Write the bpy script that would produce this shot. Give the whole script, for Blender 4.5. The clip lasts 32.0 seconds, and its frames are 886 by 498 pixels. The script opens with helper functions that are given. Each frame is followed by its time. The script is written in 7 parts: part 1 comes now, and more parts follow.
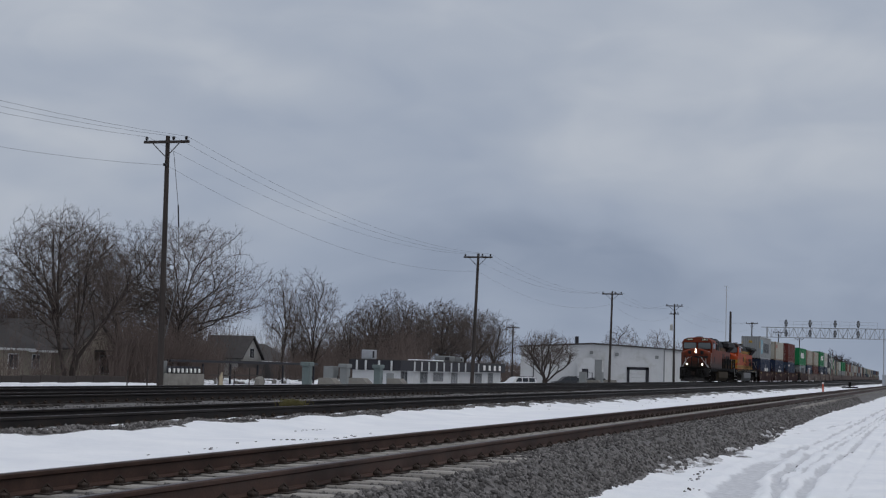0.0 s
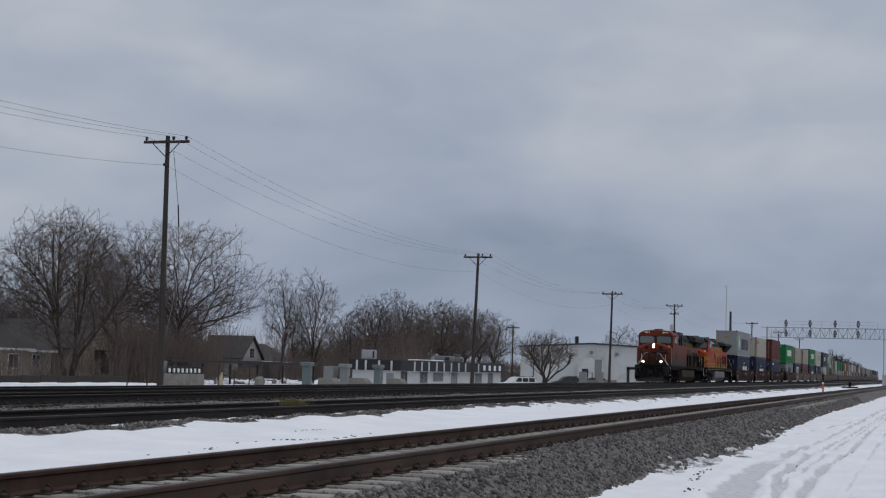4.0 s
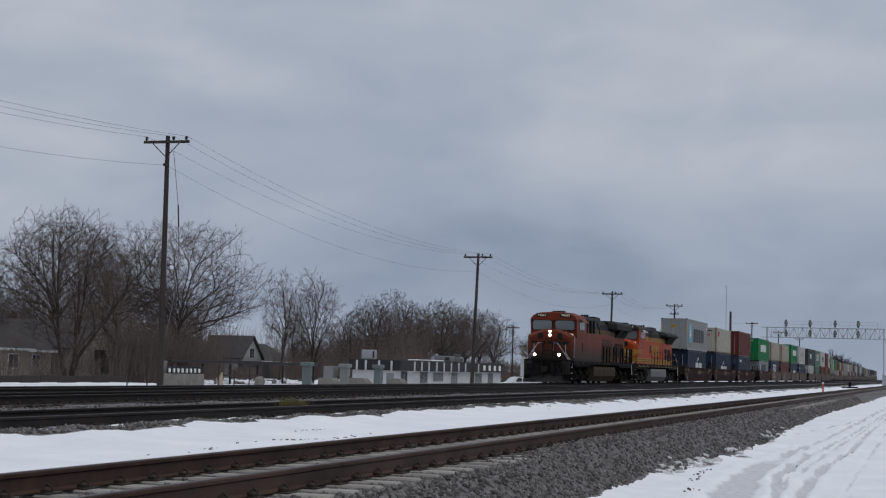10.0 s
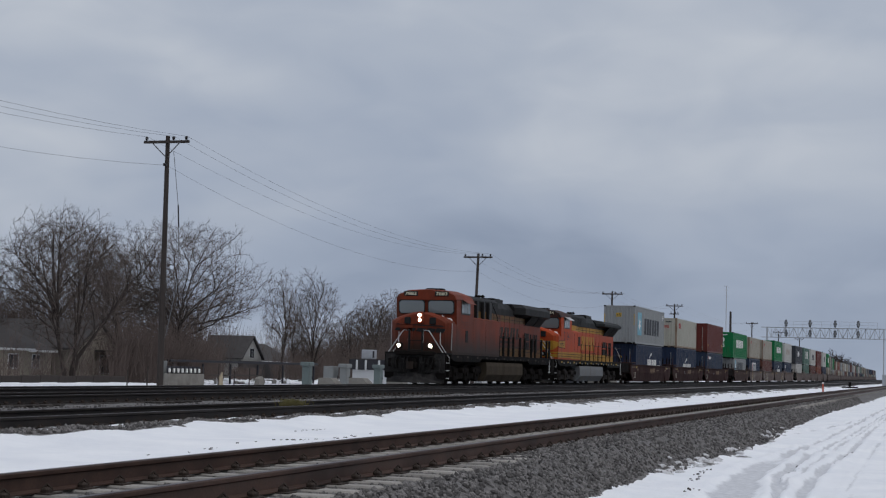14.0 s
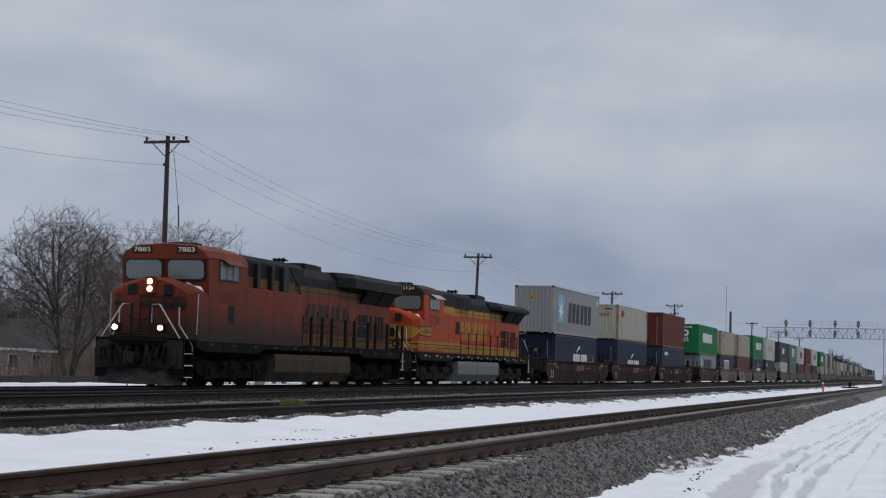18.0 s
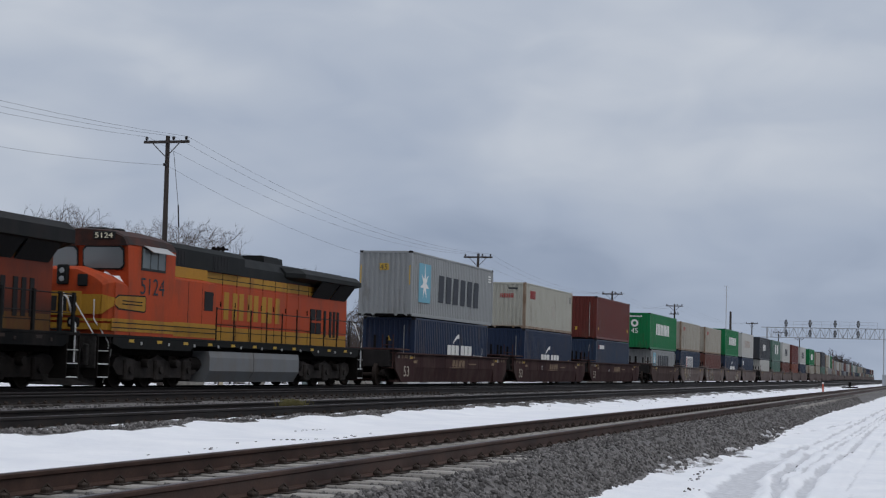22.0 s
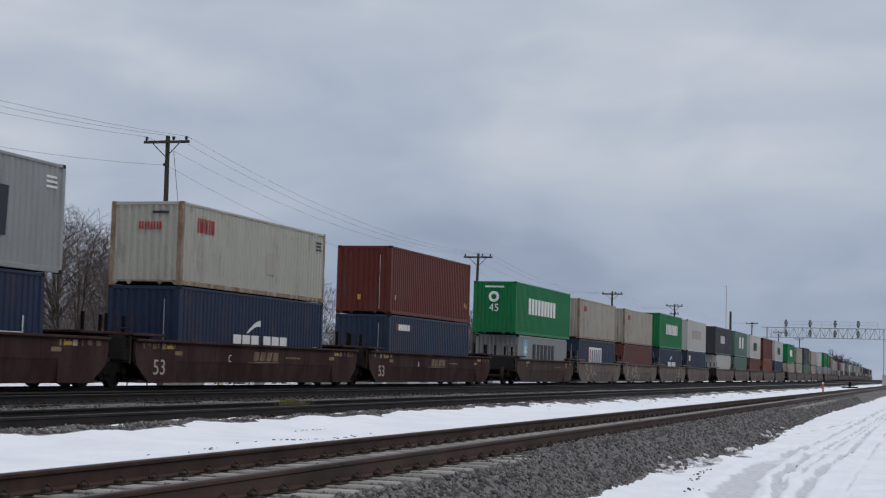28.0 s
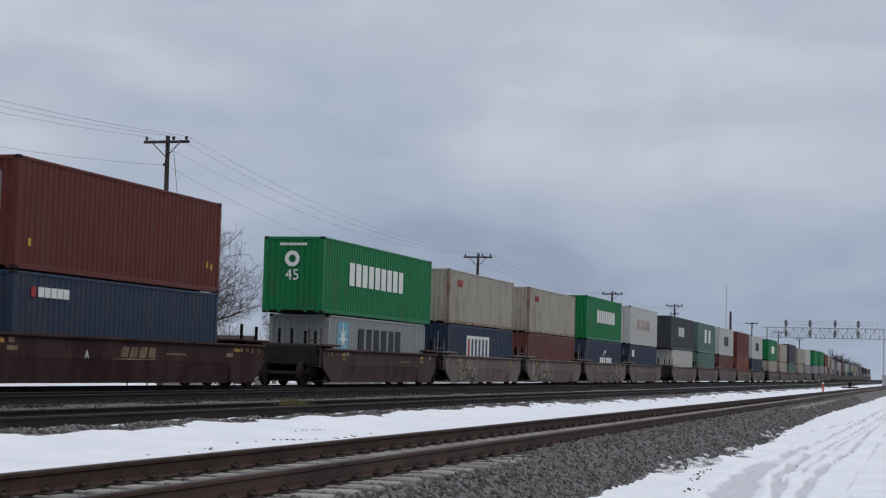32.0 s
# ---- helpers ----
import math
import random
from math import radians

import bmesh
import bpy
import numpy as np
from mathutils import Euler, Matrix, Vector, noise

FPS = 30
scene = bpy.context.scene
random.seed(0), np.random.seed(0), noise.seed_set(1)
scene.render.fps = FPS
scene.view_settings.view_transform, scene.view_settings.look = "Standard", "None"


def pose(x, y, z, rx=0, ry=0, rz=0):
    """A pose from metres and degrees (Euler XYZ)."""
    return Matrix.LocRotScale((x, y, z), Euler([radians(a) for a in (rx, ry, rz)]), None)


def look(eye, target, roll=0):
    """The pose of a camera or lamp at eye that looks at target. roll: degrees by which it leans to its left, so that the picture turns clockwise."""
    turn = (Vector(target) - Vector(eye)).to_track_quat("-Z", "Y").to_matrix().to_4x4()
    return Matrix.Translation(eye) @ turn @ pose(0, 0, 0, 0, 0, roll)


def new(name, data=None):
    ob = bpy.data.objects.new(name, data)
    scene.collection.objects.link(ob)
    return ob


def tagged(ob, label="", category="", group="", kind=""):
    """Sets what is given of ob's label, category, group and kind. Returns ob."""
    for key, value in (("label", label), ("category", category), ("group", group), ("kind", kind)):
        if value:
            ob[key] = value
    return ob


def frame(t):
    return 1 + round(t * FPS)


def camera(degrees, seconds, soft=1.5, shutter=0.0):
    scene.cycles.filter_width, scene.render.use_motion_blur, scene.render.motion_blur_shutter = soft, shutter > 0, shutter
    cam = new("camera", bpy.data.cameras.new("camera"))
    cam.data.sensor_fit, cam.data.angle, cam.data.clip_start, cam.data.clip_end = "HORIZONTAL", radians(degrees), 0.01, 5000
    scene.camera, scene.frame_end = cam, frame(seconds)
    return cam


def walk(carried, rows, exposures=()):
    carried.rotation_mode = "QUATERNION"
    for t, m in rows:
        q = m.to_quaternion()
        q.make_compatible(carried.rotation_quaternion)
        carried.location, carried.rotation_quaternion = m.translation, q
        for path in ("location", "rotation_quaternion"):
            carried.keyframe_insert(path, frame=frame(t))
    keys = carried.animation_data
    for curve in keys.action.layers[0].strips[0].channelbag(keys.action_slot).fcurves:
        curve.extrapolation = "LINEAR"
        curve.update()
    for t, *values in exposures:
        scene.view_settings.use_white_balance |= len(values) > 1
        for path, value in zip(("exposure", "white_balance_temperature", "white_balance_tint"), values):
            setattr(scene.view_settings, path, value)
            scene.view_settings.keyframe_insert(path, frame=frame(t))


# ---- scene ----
# World: x runs along the line away from the viewer, y across it, z = 0 is the top of the rails.
EYE = (0.0, 0.0, 0.858)
YAW, PITCH = 0.2957, 0.0718
AIM = (EYE[0] + math.cos(YAW) * math.cos(PITCH), EYE[1] + math.sin(YAW) * math.cos(PITCH), EYE[2] + math.sin(PITCH))
cam = camera(30.31, 32.0, soft=1.2, shutter=0.25)
STILL = look(EYE, AIM, 1.576)
walk(cam, [(0.0, STILL), (32.0, STILL)], exposures=[(0.0, -0.24), (9.0, -0.22), (13.0, -0.17), (15.5, -0.15), (17.0, -0.16), (19.0, -0.07), (24.0, -0.03), (28.0, 0.0), (32.0, 0.0)])

# Overcast daylight: a grey sky, brighter overhead, and a faint wide sun behind the cloud.
SUN_EL, SUN_AZ = radians(55), radians(-115)
world = bpy.data.worlds.new("overcast_sky")
scene.world = world
world.use_nodes = True
wt = world.node_tree
wt.nodes.clear()
w_sky = wt.nodes.new("ShaderNodeTexSky")
w_sky.sky_type, w_sky.sun_disc = "NISHITA", False
w_sky.sun_elevation, w_sky.sun_rotation = SUN_EL, math.pi / 2 - SUN_AZ
w_sky.dust_density = 3.0
w_co = wt.nodes.new("ShaderNodeTexCoord")
w_sep = wt.nodes.new("ShaderNodeSeparateXYZ")
w_ramp = wt.nodes.new("ShaderNodeValToRGB")
w_ramp.color_ramp.elements[0].position, w_ramp.color_ramp.elements[0].color = 0.0, (2.5, 2.8, 3.4, 1)
w_ramp.color_ramp.elements[1].position, w_ramp.color_ramp.elements[1].color = 0.9, (11.0, 11.6, 12.9, 1)
w_mix = wt.nodes.new("ShaderNodeMix")
w_mix.data_type = "RGBA"
w_mix.inputs[0].default_value = 0.9
w_bg = wt.nodes.new("ShaderNodeBackground")
w_bg.inputs[1].default_value = 0.08
w_out = wt.nodes.new("ShaderNodeOutputWorld")
wt.links.new(w_co.outputs["Generated"], w_sep.inputs[0])
wt.links.new(w_sep.outputs[2], w_ramp.inputs[0])
wt.links.new(w_sky.outputs[0], w_mix.inputs[6])
wt.links.new(w_ramp.outputs[0], w_mix.inputs[7])
wt.links.new(w_mix.outputs[2], w_bg.inputs[0])
wt.links.new(w_bg.outputs[0], w_out.inputs[0])

sun = new("sun", bpy.data.lights.new("sun", "SUN"))
sun.data.energy, sun.data.angle, sun.data.color = 0.6, radians(30), (1.0, 0.96, 0.9)
sun.matrix_world = look((math.cos(SUN_AZ) * math.cos(SUN_EL) * 50, math.sin(SUN_AZ) * math.cos(SUN_EL) * 50, math.sin(SUN_EL) * 50), (0, 0, 0))

# ---------------------------------------------------------------- materials
MATS = {}


def node(nt, kind, **inputs):
    n = nt.nodes.new(kind)
    for k, v in inputs.items():
        n.inputs[k.replace("_", " ")].default_value = v
    return n


def mat(name, col, rough=0.6, metal=0.0, var=0.18, scale=3.0, fine=60.0, bump=0.15, dirt=None, dirt_amount=0.35, dirt_scale=1.2,
        stretch=(1, 1, 1), rnd=0.0, island=0.0, depth=0.004, spec=0.22, spray=None):
    """A surface with broad stains, fine grain, relief and, if given, dirt of a second colour."""
    if name in MATS:
        return MATS[name]
    m = bpy.data.materials.new(name)
    m.use_nodes = True
    nt = m.node_tree
    b = nt.nodes["Principled BSDF"]
    b.inputs["Metallic"].default_value = metal
    b.inputs["Specular IOR Level"].default_value = spec
    co = nt.nodes.new("ShaderNodeTexCoord")
    mp = nt.nodes.new("ShaderNodeMapping")
    mp.inputs["Scale"].default_value = stretch
    nt.links.new(co.outputs["Object"], mp.inputs[0])
    big = node(nt, "ShaderNodeTexNoise", Scale=scale, Detail=5.0, Roughness=0.6)
    small = node(nt, "ShaderNodeTexNoise", Scale=fine, Detail=3.0, Roughness=0.6)
    nt.links.new(mp.outputs[0], big.inputs["Vector"])
    nt.links.new(mp.outputs[0], small.inputs["Vector"])
    add = nt.nodes.new("ShaderNodeMath")
    add.operation = "MULTIPLY_ADD"
    add.inputs[1].default_value = 0.5
    nt.links.new(small.outputs[0], add.inputs[0])
    half = nt.nodes.new("ShaderNodeMath")
    half.operation = "MULTIPLY"
    half.inputs[1].default_value = 0.5
    nt.links.new(big.outputs[0], half.inputs[0])
    nt.links.new(half.outputs[0], add.inputs[2])
    src = add.outputs[0]
    for amount, kind, sock in ((rnd, "ShaderNodeObjectInfo", "Random"), (island, "ShaderNodeNewGeometry", "Random Per Island")):
        if amount:
            oi = nt.nodes.new(kind)
            sh = nt.nodes.new("ShaderNodeMath")
            sh.operation = "MULTIPLY_ADD"
            sh.inputs[1].default_value = amount
            nt.links.new(oi.outputs[sock], sh.inputs[0])
            sub = nt.nodes.new("ShaderNodeMath")
            sub.operation = "SUBTRACT"
            sub.inputs[1].default_value = amount / 2
            nt.links.new(src, sub.inputs[0])
            nt.links.new(sub.outputs[0], sh.inputs[2])
            src = sh.outputs[0]
    ramp = nt.nodes.new("ShaderNodeValToRGB")
    e = ramp.color_ramp.elements
    e[0].position, e[1].position = 0.3, 0.7
    e[0].color = (*[max(0.0, c * (1 - var)) for c in col], 1)
    e[1].color = (*[min(1.0, c * (1 + var)) for c in col], 1)
    nt.links.new(src, ramp.inputs[0])
    out = ramp.outputs[0]
    if dirt:
        dn = node(nt, "ShaderNodeTexNoise", Scale=dirt_scale, Detail=7.0, Roughness=0.68)
        nt.links.new(mp.outputs[0], dn.inputs["Vector"])
        dr = nt.nodes.new("ShaderNodeMapRange")
        dr.inputs[1].default_value, dr.inputs[2].default_value = 0.62 - dirt_amount * 0.5, 0.82 - dirt_amount * 0.4
        nt.links.new(dn.outputs[0], dr.inputs[0])
        mx = nt.nodes.new("ShaderNodeMix")
        mx.data_type = "RGBA"
        mx.inputs[7].default_value = (*dirt, 1)
        nt.links.new(dr.outputs[0], mx.inputs[0])
        nt.links.new(out, mx.inputs[6])
        out = mx.outputs[2]
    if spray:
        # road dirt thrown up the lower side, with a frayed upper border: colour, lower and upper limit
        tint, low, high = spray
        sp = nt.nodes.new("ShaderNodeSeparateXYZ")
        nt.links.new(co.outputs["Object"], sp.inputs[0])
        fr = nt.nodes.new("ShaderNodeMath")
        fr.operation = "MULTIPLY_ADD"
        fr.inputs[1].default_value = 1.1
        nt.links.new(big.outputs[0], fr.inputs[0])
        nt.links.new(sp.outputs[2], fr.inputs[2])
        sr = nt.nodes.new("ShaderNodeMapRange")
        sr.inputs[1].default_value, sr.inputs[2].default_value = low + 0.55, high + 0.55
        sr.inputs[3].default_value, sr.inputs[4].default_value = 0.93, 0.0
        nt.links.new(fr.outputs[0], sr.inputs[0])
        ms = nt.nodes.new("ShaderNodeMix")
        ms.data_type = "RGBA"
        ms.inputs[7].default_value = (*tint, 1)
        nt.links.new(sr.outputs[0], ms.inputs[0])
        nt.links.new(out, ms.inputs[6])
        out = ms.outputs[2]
    nt.links.new(out, b.inputs["Base Color"])
    rr = nt.nodes.new("ShaderNodeMapRange")
    rr.inputs[3].default_value, rr.inputs[4].default_value = max(0.05, rough - 0.12), min(1.0, rough + 0.12)
    nt.links.new(big.outputs[0], rr.inputs[0])
    nt.links.new(rr.outputs[0], b.inputs["Roughness"])
    if bump:
        bp = node(nt, "ShaderNodeBump", Strength=bump, Distance=depth)
        nt.links.new(src, bp.inputs["Height"])
        nt.links.new(bp.outputs[0], b.inputs["Normal"])
    MATS[name] = m
    return m


def glow(name, col, strength):
    m = bpy.data.materials.new(name)
    m.use_nodes = True
    b = m.node_tree.nodes["Principled BSDF"]
    b.inputs["Base Color"].default_value = (*col, 1)
    b.inputs["Emission Color"].default_value = (*col, 1)
    b.inputs["Emission Strength"].default_value = strength
    return m


def glass(name, col=(0.02, 0.025, 0.03), rough=0.08):
    m = bpy.data.materials.new(name)
    m.use_nodes = True
    b = m.node_tree.nodes["Principled BSDF"]
    b.inputs["Base Color"].default_value = (*col, 1)
    b.inputs["Roughness"].default_value = rough
    b.inputs["IOR"].default_value = 1.5
    return m


# ---------------------------------------------------------------- mesh building
class Shape:
    """Collects the vertices and faces of one mesh."""

    def __init__(self):
        self.v, self.f = [], []

    def add(self, verts, faces):
        n = len(self.v)
        self.v.extend(verts)
        self.f.extend([tuple(i + n for i in f) for f in faces])
        return self

    def box(self, x0, x1, y0, y1, z0, z1):
        return self.add([(x0, y0, z0), (x1, y0, z0), (x1, y1, z0), (x0, y1, z0), (x0, y0, z1), (x1, y0, z1), (x1, y1, z1), (x0, y1, z1)],
                        [(0, 3, 2, 1), (4, 5, 6, 7), (0, 1, 5, 4), (1, 2, 6, 5), (2, 3, 7, 6), (3, 0, 4, 7)])

    def cbox(self, x0, x1, y0, y1, z0, z1, c=0.02):
        """A box with all its edges cut at 45 degrees."""
        c = min(c, (x1 - x0) * 0.45, (y1 - y0) * 0.45, (z1 - z0) * 0.45)
        rings = []
        for z, i in ((z0, c), (z0 + c, 0), (z1 - c, 0), (z1, c)):
            a, b, d, e, k = x0 + i, x1 - i, y0 + i, y1 - i, c
            rings.append([(a + k, d, z), (b - k, d, z), (b, d + k, z), (b, e - k, z), (b - k, e, z), (a + k, e, z), (a, e - k, z), (a, d + k, z)])
        return self.loft(rings)

    def loft(self, rings, closed=True, caps=True):
        n = len(rings[0])
        verts = [p for r in rings for p in r]
        faces = []
        for k in range(len(rings) - 1):
            for i in range(n if closed else n - 1):
                j = (i + 1) % n
                faces.append((k * n + i, k * n + j, (k + 1) * n + j, (k + 1) * n + i))
        if caps:
            faces.append(tuple(range(n - 1, -1, -1)))
            faces.append(tuple((len(rings) - 1) * n + i for i in range(n)))
        return self.add(verts, faces)

    def prism(self, profile, a0, a1, axis="x"):
        """A profile drawn along an axis: (y, z) along x, (x, z) along y, (x, y) along z."""
        def at(a, p):
            return (a, p[0], p[1]) if axis == "x" else (p[0], a, p[1]) if axis == "y" else (p[0], p[1], a)
        return self.loft([[at(a0, p) for p in profile], [at(a1, p) for p in profile]])

    def tube(self, path, r, sides=6, r1=None, caps=True):
        """A round bar along a path of points, tapering to r1."""
        rings = []
        pts = [Vector(p) for p in path]
        for k, p in enumerate(pts):
            d = (pts[min(k + 1, len(pts) - 1)] - pts[max(k - 1, 0)]).normalized()
            side = d.cross(Vector((0, 0, 1)) if abs(d.z) < 0.9 else Vector((1, 0, 0))).normalized()
            up = side.cross(d)
            rr = r if r1 is None else r + (r1 - r) * k / (len(pts) - 1)
            rings.append([tuple(p + (side * math.cos(a) + up * math.sin(a)) * rr) for a in (2 * math.pi * i / sides for i in range(sides))])
        return self.loft(rings, caps=caps)

    def cyl(self, c, r, a0, a1, axis="z", sides=16, r1=None):
        r1 = r if r1 is None else r1
        rings = []
        for a, q in ((a0, r), (a1, r1)):
            ring = []
            for i in range(sides):
                u, w = math.cos(2 * math.pi * i / sides) * q, math.sin(2 * math.pi * i / sides) * q
                ring.append((c[0] + u, c[1] + w, a) if axis == "z" else (a, c[0] + u, c[1] + w) if axis == "x" else (c[0] + u, a, c[1] + w))
            rings.append(ring)
        return self.loft(rings)

    def lathe(self, c, prof, axis="z", sides=16, caps=True):
        """Rings of (radius, place along the axis)."""
        rings = []
        for q, a in prof:
            ring = []
            for i in range(sides):
                u, w = math.cos(2 * math.pi * i / sides) * q, math.sin(2 * math.pi * i / sides) * q
                ring.append((c[0] + u, c[1] + w, a) if axis == "z" else (a, c[0] + u, c[1] + w) if axis == "x" else (c[0] + u, a, c[1] + w))
            rings.append(ring)
        return self.loft(rings, caps=caps)

    def move(self, m, start=0):
        self.v[start:] = [tuple(m @ Vector(p)) for p in self.v[start:]]
        return self

    def mesh(self, name, material=None, smooth=False):
        me = bpy.data.meshes.new(name)
        me.from_pydata(self.v, [], self.f)
        bm = bmesh.new()
        bm.from_mesh(me)
        bmesh.ops.recalc_face_normals(bm, faces=bm.faces)
        bm.to_mesh(me)
        bm.free()
        if smooth:
            me.polygons.foreach_set("use_smooth", [True] * len(me.polygons))
        if material:
            me.materials.append(material)
        return me


def part(name, shape, material, parent=None, label="", smooth=False, at=None):
    """Links a shape (or a mesh that is shared) as one mesh object under a thing or a part."""
    me = shape.mesh(name, material, smooth) if isinstance(shape, Shape) else shape
    ob = new(name, me)
    if parent is not None:
        ob.parent = parent
    if at is not None:
        ob.matrix_basis = at
    if label:
        ob["label"] = label
    return ob


def thing(name, label, category, m=None, group="", kind=""):
    ob = new(name)
    ob.empty_display_size = 0.2
    if m is not None:
        ob.matrix_basis = m
    return tagged(ob, label, category, group, kind)


def painted(ob, material):
    """Gives a part on shared mesh data a paint of its own."""
    ob.material_slots[0].link = "OBJECT"
    ob.material_slots[0].material = material
    return ob


def lettering(text, height, material, name="lettering", width=None):
    """A flat mesh of readable writing: its baseline starts at the origin, it reads along +x and stands up along +z."""
    cu = bpy.data.curves.new(name, "FONT")
    cu.body, cu.size, cu.extrude = text, height * 1.38, 0.0
    tmp = bpy.data.objects.new(name, cu)
    scene.collection.objects.link(tmp)
    bpy.context.view_layer.update()
    me = bpy.data.meshes.new_from_object(tmp)
    bpy.data.objects.remove(tmp)
    k = 1.0
    if width:
        xs = [v.co.x for v in me.vertices]
        k = width / (max(xs) - min(xs))
    for v in me.vertices:
        v.co = (v.co.x * k, 0.0, v.co.y)
    me.materials.clear()
    me.materials.append(material)
    me.name = name
    return me
# ---------------------------------------------------------------- cloud-covered sky behind everything
# direction, half width, half height and strength of the larger light and dull patches
SKY_PATCHES = [
    ((0.906, 0.387, 0.171), 0.075, 0.03, 0.2),
    ((0.90, 0.40, 0.21), 0.38, 0.15, 0.2),
    ((0.967, 0.216, 0.116), 0.10, 0.02, 0.03),
    ((0.985, 0.06, 0.155), 0.16, 0.05, 0.0),
    ((0.972, 0.165, 0.16), 0.16, 0.05, -0.04),
    ((0.995, 0.02, 0.055), 0.38, 0.12, -0.24),
    ((0.84, 0.51, 0.06), 0.22, 0.07, -0.08),
]


def build_sky():
    m = bpy.data.materials.new("cloud_cover")
    m.use_nodes = True
    nt = m.node_tree
    nt.nodes.clear()
    co = nt.nodes.new("ShaderNodeTexCoord")
    mp = nt.nodes.new("ShaderNodeMapping")
    mp.inputs["Scale"].default_value = (0.0009, 0.0009, 0.0021)
    nt.links.new(co.outputs["Object"], mp.inputs[0])
    n1 = node(nt, "ShaderNodeTexNoise", Scale=1.6, Detail=3.0, Roughness=0.42, Distortion=0.5)
    n2 = node(nt, "ShaderNodeTexNoise", Scale=5.0, Detail=3.5, Roughness=0.45, Distortion=0.6)
    for n in (n1, n2):
        nt.links.new(mp.outputs[0], n.inputs["Vector"])
    a = nt.nodes.new("ShaderNodeMath")
    a.operation = "MULTIPLY_ADD"
    a.inputs[1].default_value = 0.3
    nt.links.new(n2.outputs[0], a.inputs[0])
    nt.links.new(n1.outputs[0], a.inputs[2])
    r = nt.nodes.new("ShaderNodeValToRGB")
    e = r.color_ramp.elements
    e[0].position, e[0].color = 0.5, (0.375, 0.435, 0.545, 1)
    e[1].position, e[1].color = 0.98, (0.585, 0.625, 0.69, 1)
    low = r.color_ramp.elements.new(0.26)
    low.color = (0.282, 0.34, 0.45, 1)
    mid = r.color_ramp.elements.new(0.72)
    mid.color = (0.452, 0.505, 0.598, 1)
    # broad bright and dull parts of the cloud cover
    src = a.outputs[0]
    nv = nt.nodes.new("ShaderNodeVectorMath")
    nv.operation = "NORMALIZE"
    nt.links.new(co.outputs["Object"], nv.inputs[0])
    wob = nt.nodes.new("ShaderNodeVectorMath")
    wob.operation = "MULTIPLY_ADD"
    wob.inputs[1].default_value = (0.05, 0.05, 0.02)
    nt.links.new(n2.outputs["Color"], wob.inputs[0])
    nt.links.new(nv.outputs[0], wob.inputs[2])
    for way, sx, sz, amount in SKY_PATCHES:
        df = nt.nodes.new("ShaderNodeVectorMath")
        df.operation = "SUBTRACT"
        df.inputs[1].default_value = (way[0] + 0.025, way[1] + 0.025, way[2] + 0.01)
        nt.links.new(wob.outputs[0], df.inputs[0])
        sc = nt.nodes.new("ShaderNodeVectorMath")
        sc.operation = "MULTIPLY"
        sc.inputs[1].default_value = (1 / sx, 1 / sx, 1 / sz)
        nt.links.new(df.outputs[0], sc.inputs[0])
        ln = nt.nodes.new("ShaderNodeVectorMath")
        ln.operation = "LENGTH"
        nt.links.new(sc.outputs[0], ln.inputs[0])
        fall = nt.nodes.new("ShaderNodeMapRange")
        fall.interpolation_type = "SMOOTHSTEP"
        fall.inputs[1].default_value, fall.inputs[2].default_value = 0.0, 1.0
        fall.inputs[3].default_value, fall.inputs[4].default_value = amount, 0.0
        nt.links.new(ln.outputs["Value"], fall.inputs[0])
        sm = nt.nodes.new("ShaderNodeMath")
        sm.operation = "ADD"
        nt.links.new(src, sm.inputs[0])
        nt.links.new(fall.outputs[0], sm.inputs[1])
        src = sm.outputs[0]
    nt.links.new(src, r.inputs[0])
    em = nt.nodes.new("ShaderNodeEmission")
    out = nt.nodes.new("ShaderNodeOutputMaterial")
    nt.links.new(r.outputs[0], em.inputs[0])
    nt.links.new(em.outputs[0], out.inputs[0])
    s = Shape()
    R = 3300.0
    rings = []
    for i in range(25):
        az = radians(-25 + i * 3.6)
        rings.append([(R * math.cos(az) * math.cos(el), R * math.sin(az) * math.cos(el), R * math.sin(el)) for el in (radians(-1.5 + j * 2.0) for j in range(20))])
    s.loft(rings, closed=False, caps=False)
    ob = part("sky_backdrop", s, m, None, smooth=True)
    return tagged(ob, "grey overcast sky with soft drifting clouds", "sky", kind="structure")


SKY = build_sky()
# ---------------------------------------------------------------- ground and tracks
NEAR, MID, THIRD, MAIN = 6.08, 12.95, 19.4, 23.42
NEAR_DROP = -0.05  # the near track lies a little lower
GAUGE = 1.435 + 0.075


def bend(x):
    """How far the main line shifts sideways: it swings out once, far off, and runs on at a slight angle."""
    t = min(1.0, max(0.0, (x - 330) / 170))
    return 6.2 * t * t * (3 - 2 * t) + 0.0145 * max(0.0, x - 470)


